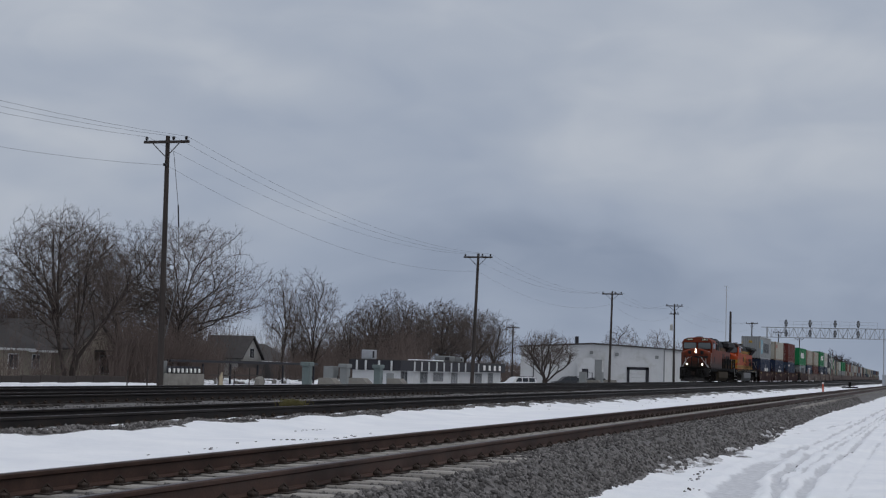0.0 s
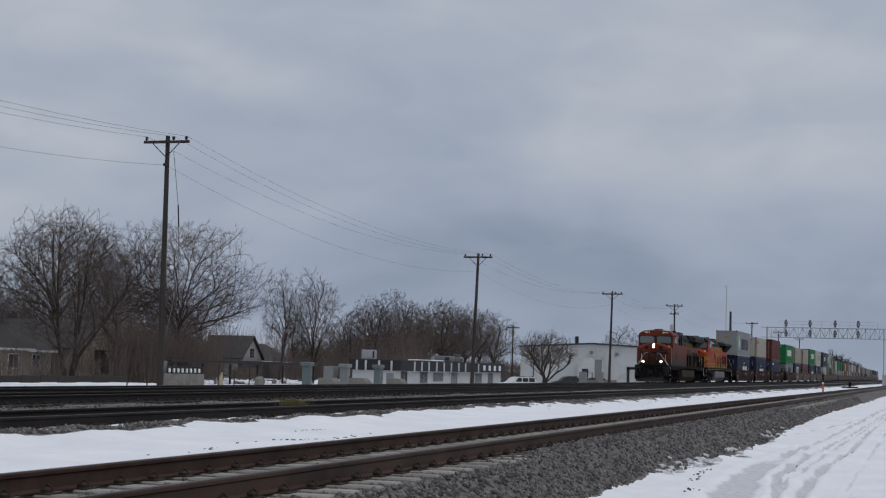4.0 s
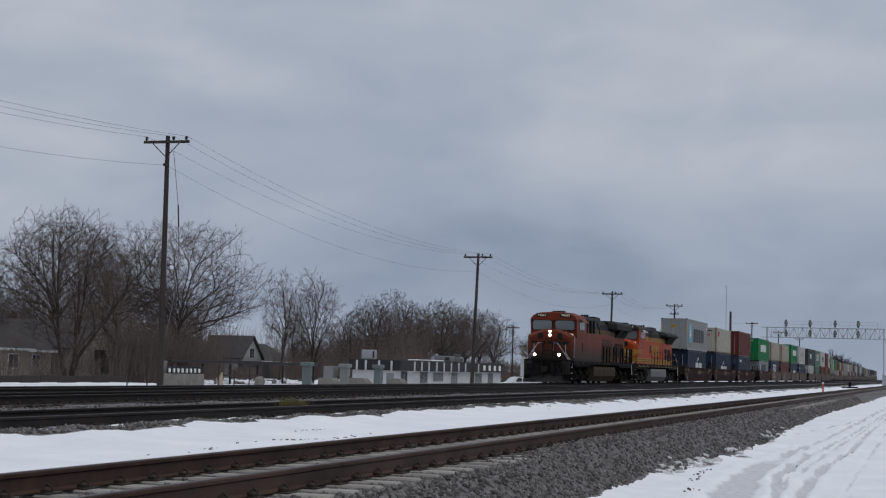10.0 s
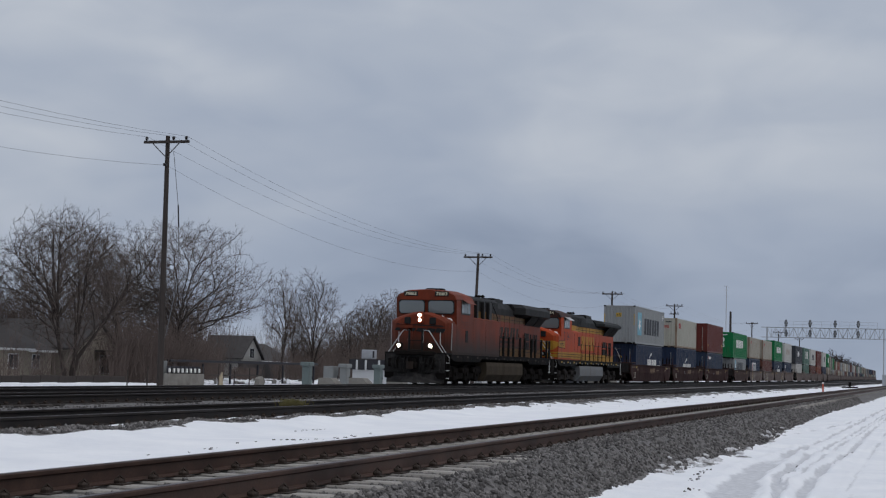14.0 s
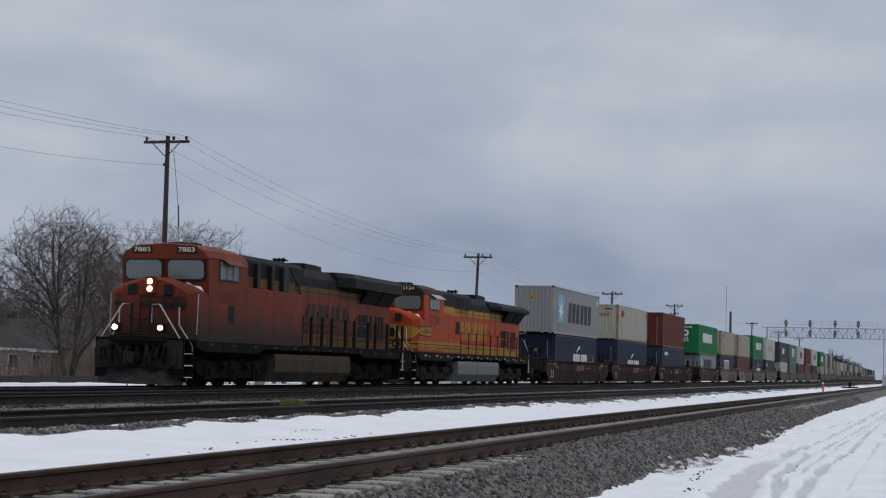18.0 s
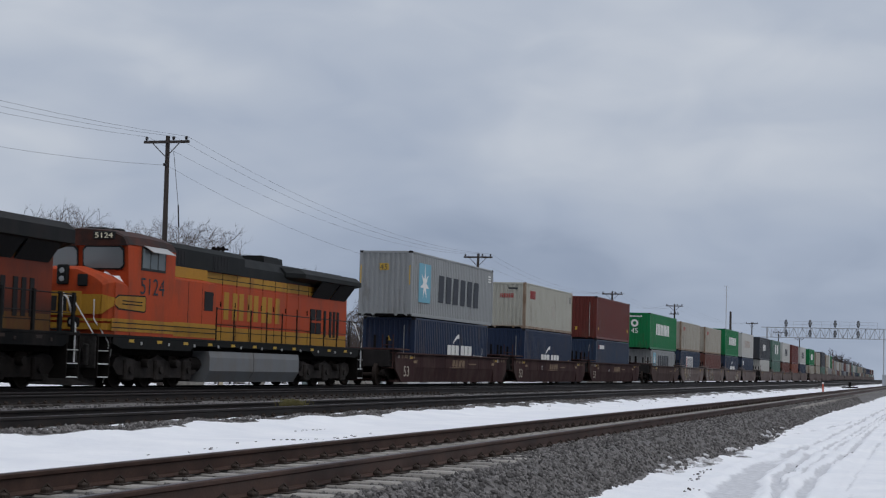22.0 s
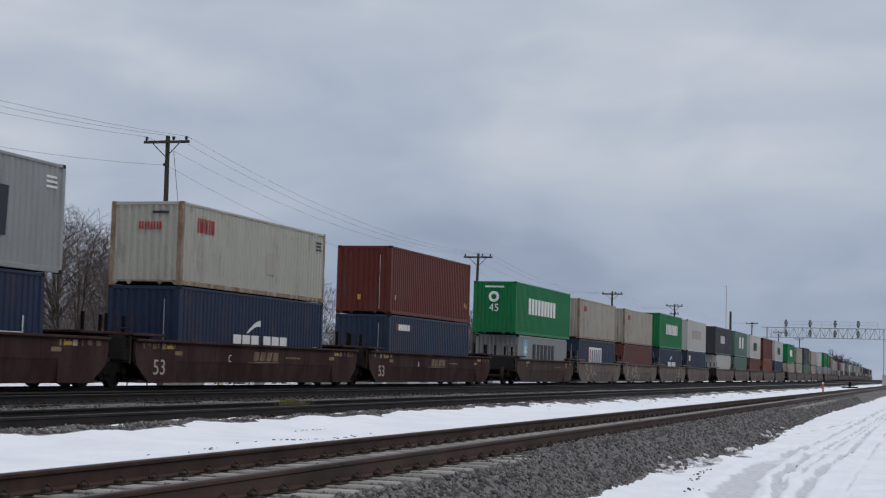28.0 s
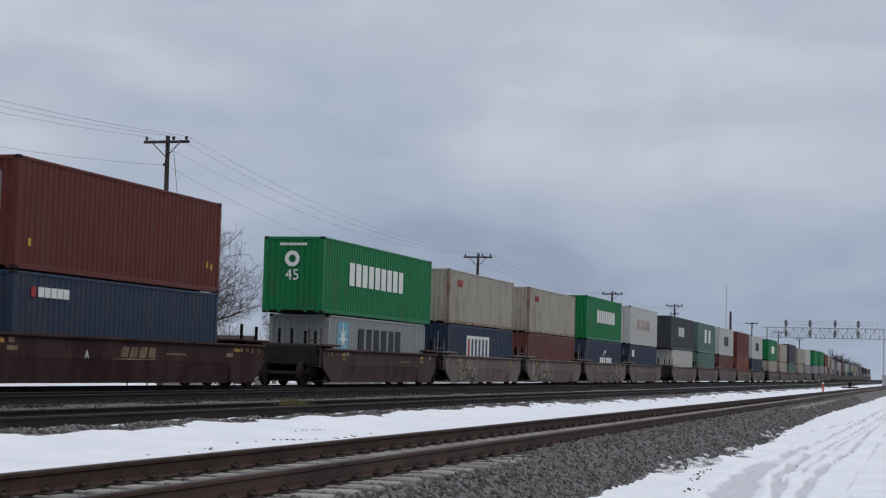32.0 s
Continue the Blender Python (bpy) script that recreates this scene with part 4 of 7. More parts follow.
    bars(b, 1.2, 1.95, 1.6, 0.26, 5, MARK_WHITE, "logo_block", double=False, gap=0.12)
    bars(b, 0.85, 1.95, 0.3, 0.26, 1, MARK_RED, "logo_block", double=False)
    joins(b, 91.0, 0.41)
    c = container("oxide red corrugated container stacked on a blue one", FT40, HIGH, "red")
    for x, z in ((0.6, 0.62), (11.2, 0.75), (11.5, 0.7)):
        part("yellow_sticker", Shape().box(x, x + 0.12, -1.222, -1.2, z, z + 0.2), MARK_YELLOW, c)
    part("yellow_sticker", Shape().box(-0.004, 0.02, 0.12, 0.27, 0.6, 0.82), MARK_YELLOW, c)
    joins(c, 91.0, 3.02)

    # articulated five-packs of short wells
    packs = [
        [("grey", "green"), ("blue", "tan"), ("brown", "tan"), ("blue", "green"), ("blue", "white")],
        [("white", "black"), ("teal", "teal"), ("brown", "white"), ("rust", "red"), ("blue", "white")],
        [("tan", "green"), ("tan", "tan"), ("teal", "black"), ("tan", "tan"), ("grey", "white")],
        [("grey", "green"), ("grey", "green"), ("tan", "red"), ("brown", "tan"), ("tan", "rust")],
        [("tan", "grey"), ("grey", "tan"), ("brown", "white"), ("tan", "tan"), ("blue", "grey")],
    ]
    plain = ["grey", "white", "tan", "navy", "blue", "red", "teal", "brown", "tan"]
    for pk in range(10):
        for u in range(5):
            low, up = packs[pk][u] if pk < len(packs) else (rng.choice(plain), rng.choice(plain))
            x = 119.3 + 83.9 * pk + 15.85 * u
            near = pk < 2
            w = joins(well_car("dusty brown well car unit loaded with stacked containers", 7.15, WELL_GREY if (pk, u) != (0, 0) else WELL_MID, first=(u == 0), last=(u == 4), near=near, seed=pk * 5 + u + 20), x)
            if (pk, u) == (0, 1):
                graffiti(w, -5.6, 4.2, gr_white, 3)
                graffiti(w, -5.2, 3.0, gr_tan, 8)
            if (pk, u) == (0, 2):
                graffiti(w, -6.0, 1.6, gr_white, 4)
                graffiti(w, -4.0, 3.2, gr_tan, 6)
                graffiti(w, -4.0, 3.2, gr_white, 7)
            if (pk, u) == (0, 3):
                graffiti(w, 1.2, 4.4, gr_white, 9)
                graffiti(w, 1.6, 3.6, gr_tan, 10)
            words = {"navy": "navy blue", "teal": "faded green", "rust": "orange-red", "black": "charcoal blue", "red": "oxide red", "green": "bright green"}
            base = 0.13 if (pk, u) == (0, 0) else 0.32
            b = container("%s container sitting low in a well car" % words.get(low, low), FT40, LOW, low, near=near)
            long = (pk, u) in ((0, 0), (1, 0))
            high = up in ("green", "black") or (pk, u) == (0, 4) or pk == 1
            c = container("%s container stacked on another one" % words.get(up, up), FT45 if long else FT40, HIGH if high else LOW, up, near=near)
            h = HIGH if high else LOW
            if (pk, u) == (0, 0):
                side_plate(b, 1.0, 1.15, 1.2, 1.2, MARK_SKY, "star_panel")
                star(b, 1.6, 1.75, 0.5)
                bars(b, 3.4, 1.3, 5.6, 0.85, 6, MARK_DARK, "logo_block", double=False, gap=0.32)
                bars(c, 2.9, 1.2, 6.9, 0.9, 9, MARK_WHITE, "logo_block", double=False, gap=0.26)
                stencil(c, "45", 0.32, 1.25, 0.42, MARK_WHITE, end=True)
                part("round_emblem", Shape().lathe((0.05, 2.05), [(0.15, 0.004), (0.15, -0.006), (0.3, -0.006), (0.3, 0.004)], "x", 20, False), MARK_WHITE, c)
                bars(c, -0.55, 2.55, 1.1, 0.1, 10, MARK_WHITE, "small_print", end=True, double=False)
            if (pk, u) == (0, 1):
                side_plate(b, 3.2, 0.95, 4.2, 1.15, MARK_WHITE, "logo_panel")
                for i in range(6):
                    side_plate(b, 3.4 + i * 0.66, 1.05, 0.34, 0.9, MARK_RED if i == 0 else BOX_PAINT["blue"], "logo_block", 0.004)
            if pk == 0 and u in (1, 2):
                bars(c, 1.3, 1.8, 1.1, 0.34, 3, MARK_RED, "logo_block", slant=0.2, gap=0.35)
            if (pk, u) == (0, 3):
                bars(c, 3.4, 1.2, 6.4, 0.85, 9, MARK_WHITE, "logo_block", double=False, gap=0.3)
                bars(b, 4.6, 0.98, 2.0, 0.5, 3, MARK_WHITE, "logo_block", double=False, gap=0.16)
                bars(b, 6.8, 0.98, 2.0, 0.5, 3, MARK_WHITE, "logo_block", double=False, gap=0.16)
                swoosh(b, 5.6, 1.6, 1.0, 0.42)
            if (pk, u) == (0, 4):
                bars(c, 2.9, 1.2, 6.0, 0.8, 7, MARK_BROWN, "logo_block", double=False, gap=0.4)
                side_plate(b, 1.0, 1.7, 0.9, 0.5, MARK_WHITE, "logo_panel")
            if (pk, u) == (1, 0):
                bars(c, 4.2, 1.2, 3.4, 0.8, 4, MARK_WHITE, "logo_block")
            if (pk, u) == (1, 1):
                side_plate(c, 4.5, 1.0, 1.3, 1.3, MARK_WHITE, "logo_panel")
                side_plate(c, 7.3, 1.0, 1.3, 1.3, MARK_WHITE, "logo_panel")
            if (pk, u) in ((1, 2), (1, 4)):
                bars(c, 4.0, 1.0, 4.0, 1.0, 4, MARK_DARK, "logo_block")
            if (pk, u) == (2, 0):
                side_plate(c, 4.0, 1.0, 4.0, 1.0, MARK_WHITE, "logo_panel")
            joins(b, x - FT40 / 2, base, FT40 / 2)
            joins(c, x - (FT45 if long else FT40) / 2, base + LOW + 0.02, (FT45 if long else FT40) / 2)


build_freight()


# ---------------------------------------------------------------- the two diesel engines
ENGINE_WHEELS = []  # wheelsets that roll


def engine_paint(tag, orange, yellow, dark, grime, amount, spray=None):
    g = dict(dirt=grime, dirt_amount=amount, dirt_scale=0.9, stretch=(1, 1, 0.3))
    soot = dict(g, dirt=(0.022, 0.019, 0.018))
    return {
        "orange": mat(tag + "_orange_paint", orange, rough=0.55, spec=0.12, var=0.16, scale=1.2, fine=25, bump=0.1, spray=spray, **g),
        "yellow": mat(tag + "_yellow_paint", yellow, rough=0.55, spec=0.12, var=0.18, scale=2, fine=25, bump=0.1, **g),
        "dark": mat(tag + "_dark_green_paint", dark, rough=0.6, spec=0.12, var=0.25, scale=2, fine=25, bump=0.1, **soot),
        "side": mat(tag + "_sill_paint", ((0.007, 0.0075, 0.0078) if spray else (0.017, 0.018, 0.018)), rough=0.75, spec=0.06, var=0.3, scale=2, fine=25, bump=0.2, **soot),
    }


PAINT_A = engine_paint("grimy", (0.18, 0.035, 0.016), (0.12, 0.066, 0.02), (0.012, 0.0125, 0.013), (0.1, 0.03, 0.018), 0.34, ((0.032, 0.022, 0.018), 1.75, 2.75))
PAINT_B = engine_paint("fresh", (0.38, 0.058, 0.018), (0.36, 0.19, 0.025), (0.012, 0.0135, 0.0135), (0.16, 0.055, 0.03), 0.16)
ROOF_B = mat("sooty_cab_roof_paint", (0.06, 0.022, 0.016), rough=0.6, spec=0.12, var=0.3, scale=2, fine=25, bump=0.1, dirt=(0.02, 0.017, 0.016), dirt_amount=0.4)
TANK_A = mat("grimy_fuel_tank", (0.07, 0.058, 0.044), rough=0.85, spec=0.08, var=0.3, scale=1.5, bump=0.2, dirt=(0.05, 0.04, 0.03), dirt_amount=0.4, stretch=(1, 1, 0.4))
TANK_B = mat("silver_grey_fuel_tank", (0.165, 0.175, 0.185), rough=0.55, var=0.15, scale=1.5, bump=0.15, dirt=(0.16, 0.15, 0.14), dirt_amount=0.3, stretch=(1, 1, 0.4))
TRUCK_A = mat("dark_truck_casting", (0.012, 0.0105, 0.01), rough=0.9, spec=0.06, var=0.4, scale=4, bump=0.3, dirt=(0.022, 0.018, 0.016), dirt_amount=0.22)
TRUCK_B = mat("grey_truck_casting", (0.042, 0.037, 0.035), rough=0.8, spec=0.1, var=0.35, scale=4, bump=0.3, dirt=(0.015, 0.013, 0.012), dirt_amount=0.45)
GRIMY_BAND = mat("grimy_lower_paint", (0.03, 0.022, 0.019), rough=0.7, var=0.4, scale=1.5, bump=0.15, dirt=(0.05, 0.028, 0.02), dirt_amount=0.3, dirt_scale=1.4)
FADED_NUMBER = mat("faded_brown_number_paint", (0.1, 0.03, 0.018), rough=0.6, var=0.3, scale=3, bump=0)
GRILLE = mat("black_grille", (0.012, 0.012, 0.013), rough=0.7, var=0.3, bump=0.3, fine=120)
SILVER = mat("silver_handrail_paint", (0.62, 0.63, 0.64), rough=0.45, var=0.12, bump=0)
BLACKRAIL = mat("black_handrail_paint", (0.007, 0.007, 0.007), rough=0.6, var=0.2, bump=0)
CAB_GLASS = glass("cab_glass", (0.15, 0.18, 0.19), 0.15)
BOARD_BLACK = mat("number_board_black", (0.012, 0.012, 0.012), rough=0.5, var=0.1, bump=0)
BOARD_WHITE = glow("lit_number_white", (0.7, 0.66, 0.5), 0.1)
PLOUGH_STEEL = mat("scuffed_black_plough_steel", (0.016, 0.015, 0.015), rough=0.7, var=0.5, scale=2, bump=0.3, dirt=(0.05, 0.047, 0.045), dirt_amount=0.3, dirt_scale=2.0)
LAMP_LIT = glow("lit_headlight", (1.0, 0.86, 0.62), 26.0)
LAMP_DULL = glass("unlit_lamp_glass", (0.3, 0.32, 0.33), 0.15)


def hood_profile(w, z0, z1, chamfer):
    return [(-w, z0), (-w, z1 - chamfer), (-w + chamfer, z1), (w - chamfer, z1), (w, z1 - chamfer), (w, z0)]


def pane_shape(y0, y1, z0, z1, depths):
    """A slanted windshield outline with cut corners, lying against the cab's front."""
    c = 0.1
    ring = [(y0 + c, z0), (y1 - c, z0), (y1, z0 + c), (y1, z1 - c), (y1 - c, z1), (y0 + c, z1), (y0, z1 - c), (y0, z0 + c)]
    return Shape().loft([[(1.19 - k - 0.111 * (z - 1.5), y, z) for y, z in ring] for k in depths])


def engine(label, pal, tank, truck_mat, number, lit, thick_posts, old):
    """A six-axle wide-nosed diesel engine: its headlight at x = 0, its length along +x, rails at z = 0."""
    e = thing("diesel_engine", label, "locomotive")
    O, Y, D, S = pal["orange"], pal["yellow"], pal["dark"], pal["side"]
    X0, X1 = -0.62, 20.95

    # frame, walkway and sills
    part("underframe", Shape().cbox(X0, X1, -0.9, 0.9, 0.95, 1.3, 0.03), UNDER, e)
    part("centre_sill", Shape().cbox(0.2, X1 - 0.8, -0.55, 0.55, 0.38, 0.98, 0.05), UNDER, e)
    for y in (-1.25, 0.85):
        for a, b in ((14.25, 15.0), (5.7, 6.5)):
            part("air_reservoir", Shape().lathe((y + 0.2, 0.72), [(0.1, a), (0.24, a + 0.06), (0.24, b - 0.06), (0.1, b)], "x", 14), UNDER, e)
    part("walkway", Shape().cbox(X0, X1, -1.5, 1.5, 1.42, 1.5, 0.012), S, e)
    for y in (-1.5, 1.44):
        sill = Shape().prism([(X0 + 0.9, 1.42), (X0 + 0.9, 1.25), (X0 + 1.4, 1.12), (5.2, 1.12), (5.5, 1.28), (15.2, 1.28), (15.6, 1.12), (X1 - 0.9, 1.12), (X1 - 0.6, 1.25), (X1 - 0.6, 1.42)], y, y + 0.06, "y")
        ob = part("side_sill", sill, S, e)
        for k in range(11):
            x = 1.2 + k * 1.75
            if y < 0:
                part("reflector", Shape().box(x, x + 0.3, -1.507, -1.5, 1.3, 1.385), MARK_YELLOW if old else GRIMY_BAND, ob)
                part("walkway_lamp", Shape().cbox(x + 0.7, x + 0.8, -1.52, -1.5, 1.24, 1.33, 0.01), STEEL_GREY if old else GRIMY_BAND, ob)

    # nose
    nose = Shape()
    # the brow stands highest over the headlight and falls to the outer corners
    prof = [(-1.495, 1.503), (-1.495, 2.95), (-1.42, 3.04), (-1.1, 3.2), (-0.45, 3.4), (0.45, 3.4), (1.1, 3.2), (1.42, 3.04), (1.495, 2.95), (1.495, 1.503)]
    rings = []
    for x, cut, low in ((0.0, 0.5, 0.1), (0.1, 0.24, 0.03), (0.26, 0.0, 0.0), (0.75, 0.0, 0.04), (1.198, 0.0, 0.16)):
        rings.append([(x + (0.06 if z < 1.6 else 0.0) + 0.1 * max(0, z - 2.6) * (x < 1), y * (1 - cut * 0.35), z - (low if z > 2 else 0)) for y, z in prof])
    nose.loft(rings)
    n = part("nose", nose, O, e)
    part("nose_door", Shape().cbox(-0.02, 0.02, 0.35, 1.0, 1.6, 2.85, 0.015), O, n)
    for y in (-0.62, 0.62):
        part("sand_hatch" if y < 0 else "nose_window", Shape().cbox(-0.03, 0.03, y - 0.16, y + 0.16, 2.82, 3.16, 0.03), GRILLE, n)
    hl = part("headlight_housing", Shape().cbox(-0.07, 0.08, -0.17, 0.17, 2.86, 3.42, 0.03), D if old else O, n)
    for z in (3.02, 3.25):
        part("headlight", Shape().lathe((0.0, z), [(0.02, -0.095), (0.07, -0.09), (0.085, -0.06), (0.085, 0.0)], "x", 16), LAMP_LIT if lit else LAMP_DULL, hl)
    # a plain winged panel stands for the maker's emblem on the nose
    if old:
        for z0, z1, m in ((1.62, 1.8, Y), (1.86, 1.93, Y), (2.05, 2.6, Y)):
            part("nose_stripe", Shape().box(-0.012, 0.02, -1.22, 1.22, z0, z1), m, n)
            a, b = (z0, z1) if z0 < 2 else (2.3, 2.52)
            for s in (-1, 1):
                part("cheek_stripe", Shape().loft([[(x - k, s * (y + k), z) for z, k in ((z0 + (a - z0) * u, 0.0), (z1 + (b - z1) * u, 0.0), (z1 + (b - z1) * u, 0.012), (z0 + (a - z0) * u, 0.012))] for x, y, u in ((0.0, 1.235, 0.0), (0.1, 1.37, 0.5), (0.255, 1.492, 1.0))]), m, n)
        part("emblem_panel", Shape().cbox(-0.03, 0.0, -0.62, 0.62, 2.0, 2.68, 0.02), Y, n)
        for y in (-0.48, -0.17, 0.14):
            part("emblem_block", Shape().box(-0.036, -0.02, y, y + 0.24, 2.12, 2.54), BOARD_BLACK, n)
        for y in (-1.5,):
            part("stripe_border", Shape().prism([(0.24, 2.33), (0.5, 2.2), (2.06, 2.16), (2.14, 2.22), (2.14, 2.6), (2.06, 2.66), (0.5, 2.62), (0.24, 2.5)], -1.506, -1.49, "y"), D, n)
            part("nose_side_stripe", Shape().prism([(0.24, 2.36), (0.52, 2.24), (2.04, 2.2), (2.1, 2.25), (2.1, 2.57), (2.04, 2.62), (0.52, 2.58), (0.24, 2.47)], -1.51, -1.5, "y"), Y, n)
            part("stripe_line", Shape().box(0.7, 1.9, -1.515, -1.5, 2.35, 2.38), D, n)
            part("stripe_line", Shape().box(0.7, 1.9, -1.515, -1.5, 2.44, 2.47), D, n)
    else:
        for k, (a, b) in enumerate(((-1.15, -0.75), (-0.68, -0.3), (-0.2, 0.2), (0.3, 0.68), (0.75, 1.25))):
            part("emblem_stroke", Shape().prism([(a, 2.42 + 0.02 * k), (b, 2.45 + 0.02 * k), (b - 0.1, 2.66), (a - 0.12, 2.62)], -0.02, 0.0, "x"), BOARD_BLACK, n)
        part("emblem_stroke", Shape().prism([(-1.2, 2.72), (1.2, 2.8), (1.1, 2.84), (-1.1, 2.78)], -0.02, 0.0, "x"), BOARD_BLACK, n)
    part("snow_cap", Shape().loft([[(x, -1.38, 2.9), (x, -1.2, 3.02 + w), (x, -0.95, 3.1 + w * 0.6), (x, -0.75, 3.16 + w), (x, -0.6, 3.18), (x, -0.6, 3.1), (x, -1.38, 2.85)] for x, w in ((0.8, 0.02), (0.95, 0.1), (1.08, 0.18), (1.17, 0.22))]), SNOW, n, "patch of snow under the windshield")
    for s in (-1, 1):
        part("corner_edge", Shape().tube([(0.27, s * 1.488, 1.62), (0.27, s * 1.5, 2.3), (0.29, s * 1.5, 2.9)], 0.016, 5), STEEL_GREY if not old else O, n, "worn bare nose corner")

    # cab
    cab = Shape()
    cp = [(-1.5, 1.5), (-1.5, 4.02), (-1.36, 4.26), (-0.95, 4.44), (0, 4.5), (0.95, 4.44), (1.36, 4.26), (1.5, 4.02), (1.5, 1.5)]
    cab.loft([[((1.2 if z < 3.7 else 0.92), y, z) for y, z in cp], [(2.5, y, z + 0.04 * (z > 4.1)) for y, z in cp], [(3.95, y, z) for y, z in cp]])
    c = part("cab", cab, O, e)
    part("cab_roof", Shape().loft([[(x, y * 1.01, z + 0.02 + lift) for y, z in cp[1:-1]] for x, lift in ((0.86, -0.02), (1.0, 0.02), (2.5, 0.05), (3.98, 0.0))], caps=True), ROOF_B if old else O, c)
    for y0, y1 in ((-1.36, -0.1), (0.1, 1.36)):
        fr = part("windshield_frame", pane_shape(y0 - 0.03, y1 + 0.03, 3.34, 4.02, (0.0, 0.025)), BOARD_BLACK, c)
        part("windshield", pane_shape(y0 + 0.012, y1 - 0.012, 3.385, 3.975, (0.02, 0.035)), CAB_GLASS, fr)
        ym = (y0 + y1) / 2
        part("wiper", Shape().tube([(0.87, ym, 4.12), (0.97, ym + 0.12, 3.75)], 0.014, 5), BLACKRAIL, fr)
    for y0, y1 in ((-1.12, -0.42), (0.42, 1.12)):
        nb = part("number_board", Shape().cbox(0.83, 0.95, y0, y1, 4.19, 4.43, 0.02), BOARD_BLACK, c)
        stencil(nb, number, y1 - 0.06, 4.24, 0.15, BOARD_WHITE, end=True, width=0.56, y=0.822)
    for k, s in ((-1, -1), (1, 1)):
        y = 1.5 * s
        a, b = sorted((y, y + 0.012 * s))
        wf = part("side_window_frame", Shape().cbox(1.75, 3.3, a, b, 3.38, 4.06, 0.005), BOARD_BLACK, c)
        for x0, x1 in ((1.82, 2.26), (2.32, 2.74), (2.8, 3.22)):
            a, b = sorted((y + 0.008 * s, y + 0.02 * s))
            part("side_window", Shape().box(x0, x1, a, b, 3.45, 4.0), CAB_GLASS, wf)
        aw = Shape().loft([[(1.9, y, 4.08), (3.35, y, 4.08), (3.35, y + 0.3 * s, 3.9), (1.9, y + 0.3 * s, 3.9)], [(1.9, y, 4.1), (3.35, y, 4.1), (3.35, y + 0.3 * s, 3.92), (1.9, y + 0.3 * s, 3.92)]])
        part("sunshade", aw, STEEL_GREY if old else O, c)
        a, b = sorted((y, y + 0.01 * s))
        part("cab_vent", Shape().cbox(2.55, 3.0, a, b, 2.05, 2.62, 0.004) if not old else Shape().cbox(6.15, 6.8, min(a * 0.9667, b * 0.9667), max(a * 0.9667, b * 0.9667) + 0.004, 2.4, 3.0, 0.004), GRILLE, c)
    stencil(c, number, 1.72, 2.7, 0.38 if not old else 0.5, FADED_NUMBER if not old else MARK_DARK, y=-1.512, width=1.25 if not old else 1.5)
    for x, z in ((1.7, 4.62), (2.6, 4.66)):
        part("roof_antenna", Shape().cbox(x, x + 0.4, -0.3, 0.3, 4.46, z, 0.03), D, c)

    # electrical cabin behind the cab: full width below, narrower machinery above
    XC, WC = (7.0, 1.45) if old else (9.0, 1.494)
    part("equipment_cabinet", Shape().prism([(-WC, 1.5), (-WC, 3.26), (-1.13, 3.36), (1.13, 3.36), (WC, 3.26), (WC, 1.5)], 3.95, XC, "x"), O, e)
    for y in (-1.13, 1.12):
        part("hood_band", Shape().box(3.97, XC, y, y + 0.01, 3.37, 3.7), Y, e, "yellow band under the roof")
    if old:
        for y in (-1.459, 1.45):
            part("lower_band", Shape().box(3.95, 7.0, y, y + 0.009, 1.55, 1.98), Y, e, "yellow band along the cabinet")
            part("lower_band", Shape().box(0.12, 3.95, y * 1.0345 - 0.004, y * 1.0345 + 0.005, 1.6, 1.95), Y, e, "yellow band along the cab")
        for z in (1.68, 1.82):
            part("band_line", Shape().box(0.14, 7.0, -1.516, -1.505, z, z + 0.03), D, e)
    for x in (3.96, 5.0, 6.0) if old else (3.96, 6.3):
        part("cabinet_seam", Shape().box(x, x + 0.018, -WC - 0.004, -WC, 1.52, 3.25), D, e)
    part("blower_housing", Shape().prism(hood_profile(1.12, 3.7, 4.42, 0.16), 3.95, 9.9, "x"), D, e)
    for x0, x1 in ((4.3, 5.4), (7.4, 8.6)):
        for y in (-1.13, 1.11):
            g = part("intake_screen", Shape().cbox(x0, x1, y, y + 0.02, 3.76, 4.2, 0.004), GRILLE, e)
            for k in range(5):
                a = x0 + (k + 0.5) * (x1 - x0) / 5
                part("screen_bar", Shape().box(a - 0.012, a + 0.012, y - 0.006, y + 0.026, 3.76, 4.2), D, g)
    # long hood in painted bands, each side of it with doors of its own
    hood = part("long_hood", Shape().prism(hood_profile(0.98, 1.5, 4.0, 0.1), 7.0, 20.2, "x"), O, e)
    for y in (-0.992, 0.98):
        part("hood_band", Shape().box(7.0, 20.2, y, y + 0.012, 3.36, 3.68), Y, hood, "yellow band along the hood")
        part("hood_band", Shape().box(7.0, 20.2, y, y + 0.012, 1.5, 1.95), Y, hood, "yellow band along the hood")
        part("roof_band", Shape().box(7.0, 20.2, y - 0.004, y + 0.016, 3.69, 4.02), D, hood)
        edges = [7.05, 8.45, 9.6, 10.7, 11.8, 12.9, 14.0, 15.1, 16.1]
        for a, b in zip(edges, edges[1:]):
            s = -1 if y < 0 else 1
            q0, q1 = sorted((s * 0.98, s * 0.998))
            d = part("hood_door", Shape().cbox(a + 0.02, b - 0.02, q0, q1, 2.04, 3.28, 0.008), O, hood)
            q0, q1 = sorted((s * 0.996, s * 1.02))
            part("door_latch", Shape().cbox(b - 0.14, b - 0.08, q0, q1, 2.6, 2.78, 0.008), UNDER, d)
            q0, q1 = sorted((s * 0.99, s * 1.002))
